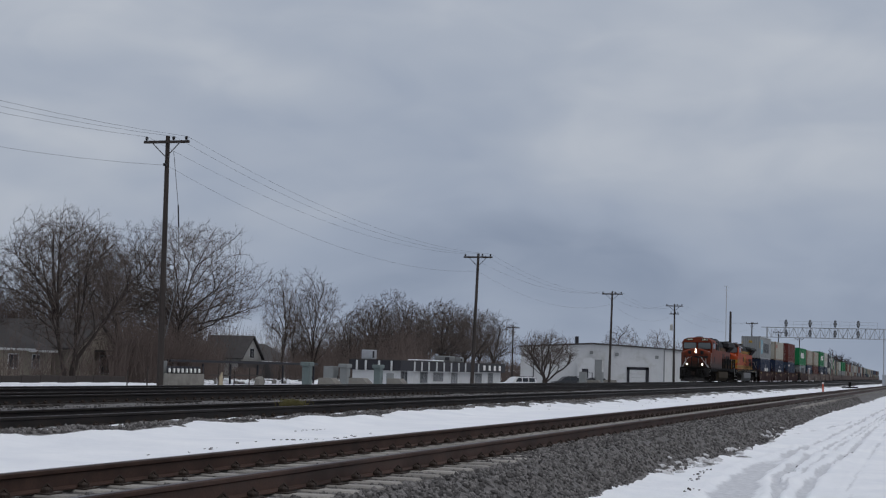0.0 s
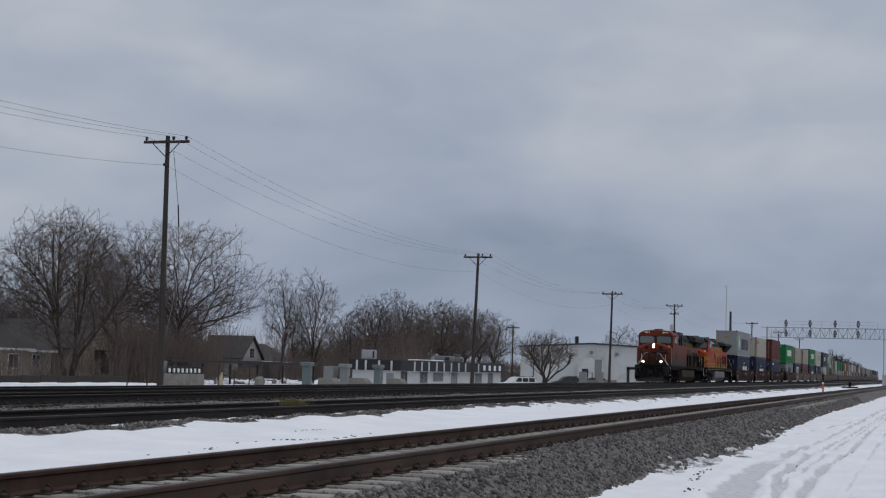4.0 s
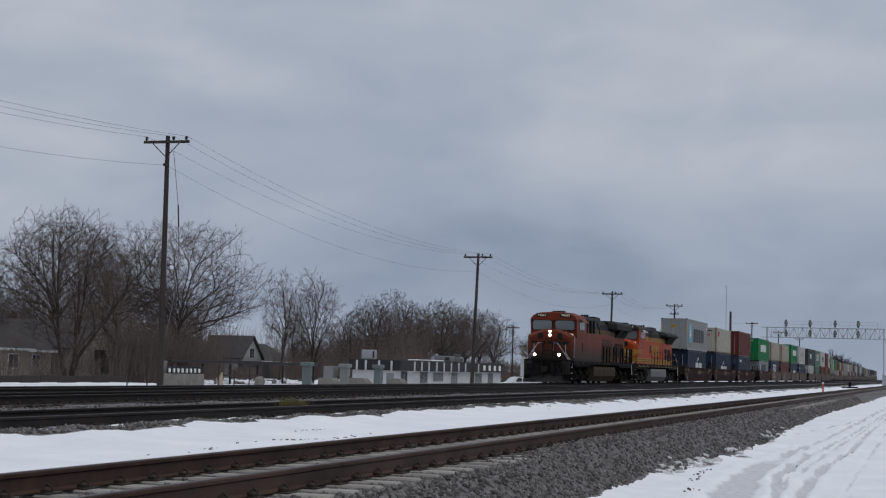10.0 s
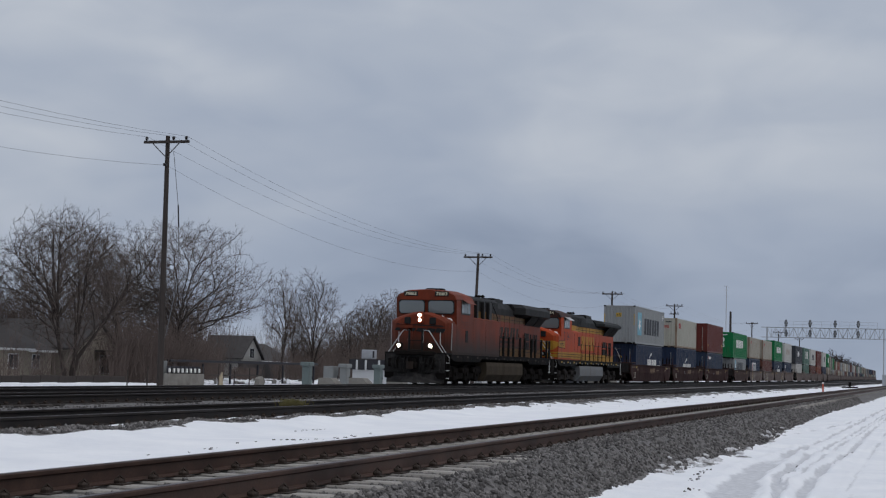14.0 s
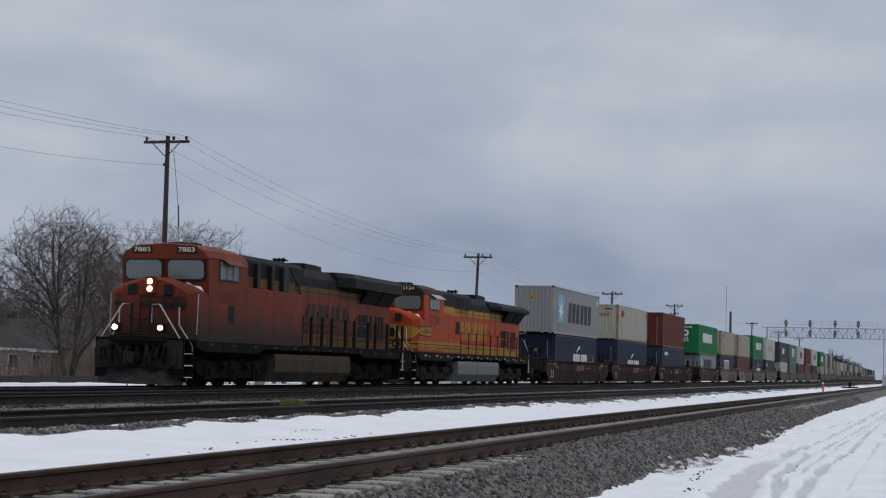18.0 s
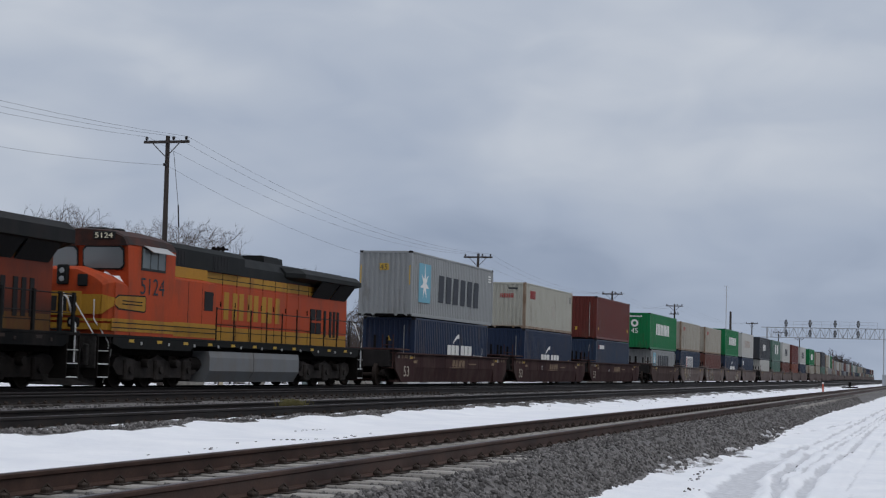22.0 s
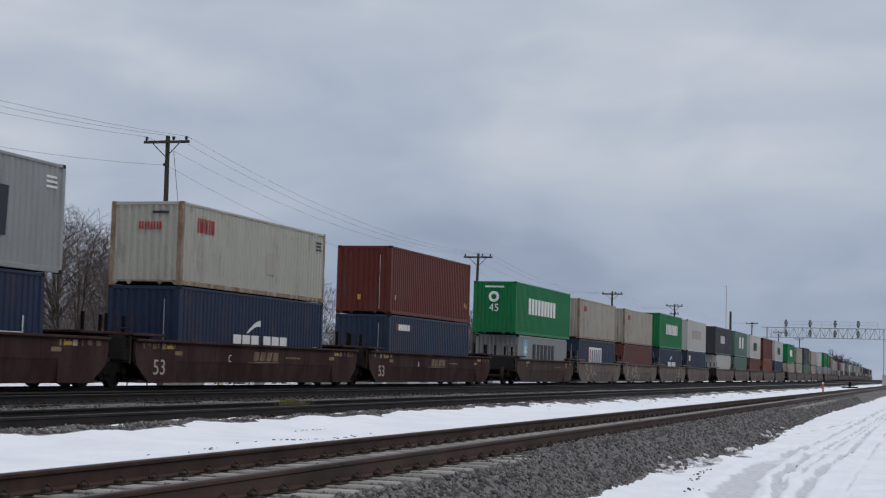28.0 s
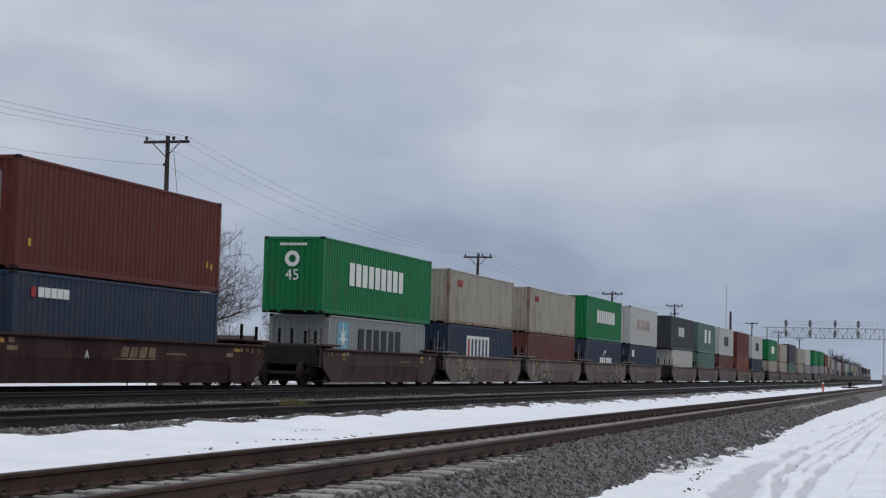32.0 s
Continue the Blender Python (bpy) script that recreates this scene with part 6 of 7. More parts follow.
for kind, px, py, turn, size, label in (
        ("fan", 133.5, 76, 20, 0.97, "large bare tree with many stems fanning from its foot"),
        ("elm", 163.8, 80, 140, 1.0, "large bare old tree with a broad vase-shaped crown"),
        ("open", 159.5, 85, 200, 1.03, "tall bare tree with open forking limbs"), ("open", 162.5, 95, 80, 1.14, "tall bare tree with open forking limbs"),
        ("upright", 164.5, 90, 60, 0.98, "tall bare tree in a dense clump"),
        ("round", 137.0, 90, 300, 0.86, "bare tree behind beige houses"), ("round", 128.5, 88, 80, 0.72, "bare tree behind beige houses"),
        ("round", 183.5, 92, 250, 0.8, "bare tree with a broad crown"), ("round", 193.0, 95, 20, 0.66, "bare tree with a broad crown"),
        ("thin", 217.0, 90, 15, 1.0, "slender upright bare tree in snow"), ("upright", 229.6, 90, 100, 1.0, "upright bare tree with many branches"),
        ("thin", 235.5, 95, 200, 0.8, "slender upright bare tree in snow"),
        ("open", 263.5, 92, 70, 0.86, "bare tree with open limbs behind a low building"), ("round", 252.0, 92, 190, 0.72, "bare tree behind a low white building"),
        ("round", 272.0, 91, 320, 1.03, "bare tree behind a low white building"), ("round", 285.0, 93, 30, 0.94, "bare tree behind a low white building"),
        ("open", 298.0, 94, 120, 0.82, "bare tree with open limbs behind a low building"), ("round", 309.0, 92, 10, 0.98, "bare tree behind a low white building"),
        ("round", 316.0, 96, 200, 1.05, "bare tree behind a low white building"), ("open", 322.0, 91, 60, 0.86, "bare tree with open limbs behind a low building"),
        ("round", 330.0, 95, 140, 1.02, "bare tree behind a low white building"), ("round", 345.0, 93, 280, 0.98, "bare tree behind a low white building"), ("round", 352.0, 98, 90, 1.0, "bare tree behind a low white building"),
        ("round", 296.0, 90, 260, 0.98, "bare tree behind a low white building"), ("wood", 291.0, 98, 250, 0.95, "bare tree behind a low white building"), ("wood", 278.0, 99, 130, 0.95, "bare tree behind a low white building"),
        ("wood", 352, 104, 120, 0.72, "distant bare tree behind low roofs"), ("copse", 372, 100, 45, 0.66, "distant bare tree behind low roofs"),
        ("round", 396, 74, 75, 0.9, "bare tree behind the white warehouse"), ("wood", 372, 70, 145, 0.62, "bare tree behind the white warehouse"),
        ("round", 424, 70, 20, 0.88, "bare tree behind the white warehouse"), ("wood", 446, 68, 200, 0.8, "bare tree behind the white warehouse"),
        ("small", 187, 44, 0, 1.0, "small spreading bare tree before a white warehouse")):
    tree(kind, px, py, verge(px, py) - 0.1, label, turn, size, group="bare winter trees")
# rows of more trees that fill the view behind the houses and the low building
rng = random.Random(52)
for k in range(38):
    if k < 20:
        px = 112 + 6.2 * k + rng.uniform(-2, 2)
        py, size = 97 + 0.05 * px + rng.uniform(0, 22), rng.uniform(0.6, 0.82)
    else:
        px = 262 + 9.5 * (k - 20) + rng.uniform(-3, 3)
        py, size = 0.318 * px + rng.uniform(4, 22) - 0.0004 * (px - 262) * px * 0.6, rng.uniform(0.55, 0.8)
    tree(("wood", "copse")[k % 2], px, py, verge(px, py) - 0.1, "bare tree in a brown wood behind buildings", rng.uniform(0, 360), size, group="bare winter trees")


for k in range(12):
    q = 0.0615 - 0.0016 * k
    px = 745 + (k * 37) % 110
    tree("far", px, px * q, -1.6, "distant bare tree beyond the bend of the line", 47 * k, (1.0, 0.92, 0.96, 0.86)[k % 4] * (1 - 0.035 * k), group="bare winter trees")


def build_brush():
    """The tangled thicket behind the houses, one mass nobody could count."""
    rng = random.Random(31)
    s = Strokes()
    for i in range(17000):
        if i % 50 == 0:
            x, y = rng.uniform(95, 152), rng.uniform(72, 79)
            h = rng.uniform(1.5, 6.0)
            if 2.2 < x / y < 2.62:
                h *= 0.3
        elif i % 4 == 1:
            x = rng.uniform(225, 400)
            y = 0.305 * x + rng.uniform(3, 24)
            # the mass is a little taller behind the low white building
            h = rng.uniform(3.0, 11.0) * (0.6 + 0.42 * math.exp(-((x / y - 3.25) / 0.42) ** 2))
        elif i % 4 == 2:
            # a taller brown mass behind the houses and old trees
            x = rng.uniform(100, 238)
            y = 93 + 0.06 * (x - 95) + rng.uniform(0, 20)
            h = rng.uniform(5.0, 13.0) * (0.86 + 0.14 * math.sin(x * 0.21)) * (1.0 if x / y < 2.5 else 0.72)
        elif i % 11 == 5:
            # shrubs beside the gabled house
            y = rng.uniform(74.5, 78.5)
            x = y * rng.uniform(1.86, 2.08)
            h = rng.uniform(2.5, 7.5)
        elif i % 13 == 6:
            # undergrowth before the dark-roofed house
            y = rng.uniform(89, 96)
            x = y * (rng.uniform(2.03, 2.2) if rng.random() < 0.7 else rng.uniform(2.38, 2.6))
            h = rng.uniform(2.0, 6.0)
        elif i % 14 == 9:
            # bushes behind the white car
            y = rng.uniform(66, 76)
            x = y * rng.uniform(3.5, 4.05)
            h = rng.uniform(1.2, 4.0)
        elif i % 24 == 3:
            x = rng.uniform(205, 250)
            y = 0.43 * x + rng.uniform(0, 4)
            h = rng.uniform(0.8, 1.7)
        else:
            x = 95 + 330 * rng.random()
            y = 84 + 0.13 * (x - 95) + rng.uniform(0, 26)
            h = rng.uniform(3.2, 9.5) * (0.8 + 0.3 * math.sin(x * 0.11) * math.sin(x * 0.037 + 1))
        p = Vector((x, y, -1.9))
        d = Vector((rng.gauss(0, 0.16), rng.gauss(0, 0.16), 1))
        r = rng.uniform(0.022, 0.055)
        for k in range(3):
            q = p + d * (h / 3)
            s.stroke(p, q, r, r * 0.7)
            if k:
                for e in range(2):
                    a = rng.uniform(0, 6.28)
                    s.stroke(p, p + Vector((math.cos(a) * 0.9, math.sin(a) * 0.9, rng.uniform(0.6, 1.5))), r * 0.6, r * 0.3)
            p, r = q, r * 0.7
            d = d + Vector((rng.gauss(0, 0.18), rng.gauss(0, 0.18), 0))
    tagged(new("thicket", s.mesh("thicket", TWIG_FAR)), "dense bare brown thicket behind houses", "thicket", kind="stuff")
    s = Strokes()
    for i in range(6500):
        if i < 1700:
            # a clump that stands beyond the bend of the line
            k = min(rng.random(), rng.random())
            x = rng.uniform(740, 860)
            y = x * (0.0625 - 0.0185 * k)
            h = rng.uniform(6, 12) * (1 - 0.42 * k) * (0.85 + 0.15 * math.sin(k * 19))
        else:
            x, y = rng.uniform(420, 2200), 0
            y = rng.uniform(60, 230) + 0.06 * x if rng.random() < 0.75 else rng.uniform(-30, -4) - 0.01 * x
            if y < 0:
                x = rng.uniform(1300, 2300)
            h = rng.uniform(3, 9)
        p = Vector((x, y, -1.5))
        r = 0.14 if x > 700 else 0.07
        d = Vector((rng.gauss(0, 0.12), rng.gauss(0, 0.12), 1))
        for k in range(3):
            q = p + d * (h / 3)
            s.stroke(p, q, r, r * 0.7)
            if k:
                for e in range(2):
                    a = rng.uniform(0, 6.28)
                    s.stroke(p, p + Vector((math.cos(a) * 1.4, math.sin(a) * 1.4, rng.uniform(0.6, 2.0))), r * 0.7, r * 0.4)
            p, r = q, r * 0.75
    tagged(new("far_woods", s.mesh("far_woods", TWIG_FAR)), "far line of bare woods along the horizon", "woods", kind="stuff")


build_brush()

# ---------------------------------------------------------------- poles and wires
POLE_WOOD = mat("weathered_pole_wood", (0.044, 0.037, 0.034), rough=0.9, var=0.35, scale=3, fine=30, bump=0.4, stretch=(1, 1, 0.1))
INSULATOR = mat("dark_insulator", (0.02, 0.018, 0.02), rough=0.3, var=0.2, bump=0)
WIRE = mat("grey_wire", (0.16, 0.165, 0.175), rough=0.6, var=0.1, bump=0)
POLES = [(73.9, 73.7, 12.0), (130.6, 131.7, 10.4), (189.6, 190.6, 10.28), (238.7, 238.2, 10.93), (341.6, 341.6, 11.8), (400, 400, 11.6), (462, 462, 11.5)]
ARM_Y = (1.1, -0.38, -1.08)
PY = 37.0


def utility_pole(x0, x1, top, label, transformer=False, arm=True, r=0.17):
    g = verge(x0, PY) - 0.3
    t = thing("utility_pole", label, "utility pole", pose(x0, PY, g), group="poles along the line")
    h = top - g
    dx = x1 - x0
    part("pole", Shape().tube([(0, 0, 0), (dx * 0.5, 0, h * 0.5), (dx, 0, h)], r, 12, r * 0.62), POLE_WOOD, t)
    if arm:
        za = h - 0.32
        part("crossarm", Shape().cbox(dx - 0.17, dx - 0.07, -1.25, 1.25, za - 0.07, za + 0.07, 0.015), POLE_WOOD, t)
        for s in (-1, 1):
            part("arm_brace", Shape().tube([(dx - 0.18, s * 0.75, za - 0.05), (dx - 0.14, s * 0.06, za - 0.72)], 0.025, 5), POLE_WOOD, t)
        for y in ARM_Y:
            part("insulator", Shape().lathe((dx - 0.12, y), [(0.02, za + 0.05), (0.03, za + 0.1), (0.1, za + 0.12), (0.05, za + 0.17), (0.1, za + 0.2), (0.05, za + 0.26), (0.03, za + 0.28)], "z", 10), INSULATOR, t)
        part("pole_bracket", Shape().cbox(dx - 0.28, dx - 0.1, -0.08, 0.08, h - 1.55, h - 1.4, 0.02), INSULATOR, t)
    if transformer:
        part("lower_crossarm", Shape().cbox(dx - 0.2, dx - 0.1, -0.7, 0.7, h - 1.55, h - 1.42, 0.015), POLE_WOOD, t)
        for y in (-0.55, -0.2, 0.45):
            part("cutout_fuse", Shape().tube([(dx - 0.2, y, h - 1.5), (dx - 0.35, y, h - 1.15)], 0.05, 6), INSULATOR, t)
        part("transformer_can", Shape().lathe((dx - 0.25, 0.36), [(0.2, h - 3.9), (0.24, h - 3.85), (0.24, h - 3.1), (0.16, h - 3.0)], "z", 14), STEEL_GREY, t)
    return t


for k, (a, b, top) in enumerate(POLES):
    utility_pole(a, b, top, "weathered wooden utility pole with a crossarm" if k != 3 else "wooden utility pole with a transformer can", transformer=(k == 3))
utility_pole(305.2, 305.2, 12.5, "plain dark wooden pole with no crossarm", arm=False, r=0.3)
t = thing("utility_pole", "small wooden pole beside a white car", "utility pole", pose(214, 55, verge(214, 55)), group="poles along the line")
part("pole", Shape().tube([(0, 0, 0), (0, 0, 8.4)], 0.13, 8, 0.09), POLE_WOOD, t)
part("crossarm", Shape().cbox(-0.06, 0.06, -0.9, 0.9, 8.0, 8.12, 0.01), POLE_WOOD, t)
t = thing("antenna_mast", "thin grey radio mast behind the train", "mast", pose(298.6, 37, -1.7))
part("mast", Shape().tube([(0, 0, 0), (0, 0, 18.6)], 0.09, 6, 0.05), STEEL_GREY, t)
for z in (16.6, 17.6, 18.3):
    part("antenna_rod", Shape().tube([(0, -0.5, z), (0, 0.5, z + 0.3)], 0.025, 5), STEEL_GREY, t)


def wires():
    spans = [(15.0, 12.0)] + [(b, top) for a, b, top in POLES]
    n = 0
    for (xa, ta), (xb, tb) in zip(spans, spans[1:]):
        for y, dz, sag in ((ARM_Y[0], -0.04, 1.25), (ARM_Y[1], -0.04, 1.3), (ARM_Y[2], -0.04, 1.2), (0.02, -1.48, 1.5)):
            pts = [(xa + (xb - xa) * u, PY + y, ta + dz + (tb - ta) * u - 4 * sag * u * (1 - u)) for u in (i / 14 for i in range(15))]
            w = part("overhead_wire", Shape().tube(pts, 0.007, 4), WIRE)
            tagged(w, "thin sagging grey wire strung between wooden poles", "wire", group="wires between the poles")
    w = part("guy_wire", Shape().tube([(73.6, 36.6, 11.2), (73.6, 36.2, 8.2), (73.6, 36.05, 5.0), (73.7, 36.7, 2.0)], 0.016, 5), WIRE)
    tagged(w, "slack hanging guy wire beside a wooden pole", "wire")
    tagged(part("strain_insulator", Shape().tube([(73.6, 36.24, 8.5), (73.6, 36.16, 7.4)], 0.04, 6), INSULATOR, w))


wires()

# ---------------------------------------------------------------- signal bridge over the tracks
# distance haze is put into both colours by lightening them
GALV = mat("grey_bridge_steel", (0.4, 0.42, 0.45), rough=0.6, metal=0.3, var=0.15)
SIGNAL_HAZED = mat("dark_grey_signal_head", (0.13, 0.137, 0.15), rough=0.6, var=0.2)


def signal_bridge():
    X, ya, yb, z0, z1 = 278.0, 8.7, 27.6, 7.3, 8.95
    t = thing("signal_bridge", "grey steel signal bridge with round dark signal heads", "signal bridge", pose(X, 0, 0))
    for y in (ya, yb):
        for dx in (-0.45, 0.45):
            part("leg", Shape().cbox(dx - 0.08, dx + 0.08, y - 0.08, y + 0.08, -0.6, z1, 0.02), GALV, t)
        for k in range(7):
            z = 0.2 + k * 1.1
            part("leg_brace", Shape().tube([(-0.45, y, z), (0.45, y, z + 1.0)], 0.04, 5), GALV, t)
    for dx in (-0.5, 0.5):
        for z in (z0, z1):
            part("chord", Shape().cbox(dx - 0.05, dx + 0.05, ya - 0.5, yb + 0.9, z - 0.055, z + 0.055, 0.015), GALV, t)
        n = 26
        for k in range(n):
            a, b = ya + (yb - ya) * k / n, ya + (yb - ya) * (k + 1) / n
            part("lattice_bar", Shape().tube([(dx, a, z0 if k % 2 else z1), (dx, b, z1 if k % 2 else z0)], 0.028, 5), GALV, t)
            part("upright_bar", Shape().tube([(dx, b, z0), (dx, b, z1)], 0.022, 5), GALV, t)
    for y in [ya + 1 + k * 1.5 for k in range(11)]:
        part("railing_post", Shape().tube([(-0.5, y, z1), (-0.5, y, z1 + 1.05)], 0.02, 5), GALV, t)
    for z in (0.55, 1.05):
        part("railing", Shape().tube([(-0.5, ya + 1, z1 + z), (-0.5, yb - 2, z1 + z)], 0.018, 5), GALV, t)
    for y in (24.4, 20.5, 16.45, 12.75):
        m = part("signal_mast", Shape().tube([(-0.75, y, 7.3), (-0.75, y, 10.0)], 0.06, 6), GALV, t)
        for z in (8.0, 9.65):
            h = part("signal_head", Shape().lathe((y, z), [(0.2, -0.98), (0.3, -0.96), (0.3, -0.9), (0.15, -0.78)], "x", 14).lathe((y, z + 0.38), [(0.15, -0.98), (0.22, -0.95), (0.1, -0.8)], "x", 10).lathe((y, z - 0.38), [(0.15, -0.98), (0.22, -0.95), (0.1, -0.8)], "x", 10), SIGNAL_HAZED, m)
            for dz in (0.2, 0.0, -0.2):
                part("lens", Shape().cyl((y, z + dz), 0.08, -1.0, -0.97, "x", 10), LAMP_DULL, h)


signal_bridge()

# ---------------------------------------------------------------- buildings beyond the line
WHITE_WALL = mat("white_painted_wall", (0.5, 0.51, 0.52), rough=0.8, var=0.08, scale=0.6, fine=12, bump=0.1, dirt=(0.38, 0.38, 0.37), dirt_amount=0.2, dirt_scale=0.5)
DARK_BAND = mat("dark_fascia", (0.028, 0.028, 0.034), rough=0.7, var=0.25)
SHINGLE = mat("dark_roof_shingle", (0.06, 0.056, 0.056), rough=0.9, var=0.3, scale=1.5, fine=15, bump=0.4)
BEIGE = mat("beige_siding", (0.23, 0.205, 0.17), rough=0.85, var=0.12, scale=0.6, bump=0.2, stretch=(1, 1, 6))
GREY_SIDING = mat("grey_siding", (0.15, 0.145, 0.137), rough=0.85, var=0.15, scale=0.6, bump=0.2, stretch=(1, 1, 6))
GALV_WALL = mat("pale_grey_clapboard", (0.36, 0.36, 0.35), rough=0.85, var=0.15, scale=0.6, bump=0.2, stretch=(1, 1, 6))
WINDOW_DARK = glass("dark_window", (0.03, 0.035, 0.042), 0.15)
CONCRETE = mat("stained_concrete", (0.2, 0.19, 0.17), rough=0.9, var=0.22, scale=2, bump=0.3, dirt=(0.12, 0.11, 0.1), dirt_amount=0.35)
CABINET_GREEN = mat("pale_green_cabinet", (0.12, 0.15, 0.148), rough=0.6, var=0.12, bump=0.1)
CABINET_GREY = mat("grey_cabinet", (0.19, 0.2, 0.2), rough=0.6, var=0.12, bump=0.1)


def wall_windows(house, wins, y, frame_mat, depth=0.06):
    for x0, x1, z0, z1 in wins:
        f = part("window", Shape().cbox(x0 - 0.09, x1 + 0.09, y - depth, y + 0.02, z0 - 0.09, z1 + 0.09, 0.015), frame_mat, house)
        part("pane", Shape().box(x0, x1, y - depth - 0.006, y - depth + 0.004, z0, z1), WINDOW_DARK, f)
        part("mullion", Shape().box((x0 + x1) / 2 - 0.025, (x0 + x1) / 2 + 0.025, y - depth - 0.02, y - depth, z0, z1), frame_mat, f)


def low_white_building():
    g = -1.75
    b = thing("commercial_building", "low white building with dark fascia and white fins", "building", pose(0, 0, g))
    x0, x1, y0, y1 = 165.0, 208.0, 55.0, 60.0
    part("wall", Shape().box(x0, x1, y0, y1, 0, 2.05), WHITE_WALL, b)
    part("fascia", Shape().box(x0 - 0.3, x1 + 0.4, y0 - 0.5, y1 + 0.3, 2.05, 3.1), DARK_BAND, b)
    part("roof", Shape().box(x0 - 0.2, x1 + 0.3, y0 - 0.4, y1 + 0.2, 3.1, 3.2), SHINGLE, b)
    for y in (59.4, 58.4, 56.9, 55.5):
        part("fascia_fin", Shape().cbox(x0 - 0.4, x0 - 0.3, y - 0.1, y + 0.1, 2.0, 3.08, 0.02), WHITE_WALL, b)
    for x in (169.2, 171.8, 174.4, 177.4, 180.3, 183.2, 186.3, 189.2, 192.2, 195.0):
        part("fascia_fin", Shape().cbox(x, x + 0.3, y0 - 0.62, y0 - 0.5, 2.0, 3.08, 0.02), WHITE_WALL, b)
    # a house number, kept as plain bars
    for k in range(4):
        x = 197.6 + k * 2.5
        part("number_bar", Shape().box(x, x + 0.9, y0 - 0.54, y0 - 0.5, 2.25, 2.9), MARK_WHITE, b)
    wall_windows(b, [(166.4, 168.4, 0.3, 1.95), (173.2, 175.7, 0.8, 1.9), (178.1, 181.8, 1.0, 1.8), (185.3, 187.7, 0.5, 1.8), (195.6, 198.5, 0.7, 1.8), (201.7, 203.9, 0.7, 1.9)], y0, CABINET_GREY)
    for x, w, h, y, m in ((166.0, 1.6, 1.0, 58.2, GALV), (184.3, 4.4, 0.68, 55.6, CABINET_GREY), (191.0, 1.6, 0.55, 55.6, CABINET_GREY)):
        u = part("rooftop_unit", Shape().cbox(x, x + w, y, y + 1.2, 3.2, 3.2 + h, 0.06), m, b)
        part("unit_grille", Shape().box(x + 0.2, x + w * 0.45, y - 0.02, y, 3.35, 3.1 + h), DARK_BAND, u)
    part("roof_snow", Shape().cbox(176.5, 183.2, 55.3, 57.6, 3.19, 3.34, 0.06), SNOW, b)


def warehouse():
    g = -1.75
    b = thing("warehouse", "white metal warehouse with a shallow gable roof", "warehouse", pose(250.0, 0, g))
    y0, y1, ym, L = 40.25, 62.9, 51.4, 34.0
    prof = [(y0, 0), (y0, 6.15), (ym, 6.72), (y1, 6.05), (y1, 0)]
    part("wall", Shape().prism(prof, 0, L, "x"), WHITE_WALL, b)
    part("roof", Shape().prism([(y0 - 0.3, 6.15), (ym, 6.74), (y1 + 0.3, 6.05), (y1 + 0.3, 6.25), (ym, 6.96), (y0 - 0.3, 6.35)], -0.35, L + 0.35, "x"), SHINGLE, b)
    for k in range(22):
        y = y0 + 0.5 + k * (y1 - y0 - 1) / 21
        part("wall_seam", Shape().box(-0.03, 0.0, y - 0.03, y + 0.03, 0.02, 5.9), WHITE_WALL, b)
    part("corner_trim", Shape().cbox(-0.06, 0.12, y0 - 0.05, y0 + 0.12, 0, 6.1, 0.02), CABINET_GREY, b)
    v = part("entry_block", Shape().prism([(49.7, 0), (49.7, 4.3), (51.5, 4.55), (53.3, 4.25), (53.3, 0)], -2.2, 0.0, "x"), WHITE_WALL, b)
    part("entry_trim", Shape().cbox(-2.3, -2.18, 49.5, 50.6, 0, 4.35, 0.03), CABINET_GREY, v)
    part("entry_door", Shape().cbox(-2.26, -2.2, 51.6, 52.6, 0, 2.9, 0.02), DARK_BAND, v)
    d = part("overhead_door_frame", Shape().box(-0.12, 0.0, 42.6, 43.1, 0, 3.3).box(-0.12, 0.0, 45.6, 46.0, 0, 3.3).box(-0.12, 0.0, 42.6, 46.0, 2.95, 3.35), DARK_BAND, b)
    for k in range(5):
        part("door_panel", Shape().cbox(-0.06, -0.01, 43.1, 45.6, 0.05 + k * 0.58, 0.6 + k * 0.58, 0.02), WHITE_WALL, d)
    for y, z in ((51.6, 5.2), (47.6, 5.0), (41.4, 4.7)):
        part("wall_vent", Shape().cbox(-0.25, 0.0, y - 0.25, y + 0.25, z, z + 0.5, 0.05), CABINET_GREY, b)
    part("downpipe", Shape().tube([(-0.1, 60.8, 0), (-0.1, 60.8, 4.0), (-0.1, 59.3, 4.0)], 0.07, 6), DARK_BAND, b)
    part("roof_vent", Shape().cyl((1.0, 54.2), 0.3, 6.5, 7.9, "z", 10), DARK_BAND, b)
    part("side_downpipe", Shape().tube([(8, y0 - 0.08, 0), (8, y0 - 0.08, 6.1)], 0.07, 6), CABINET_GREY, b)


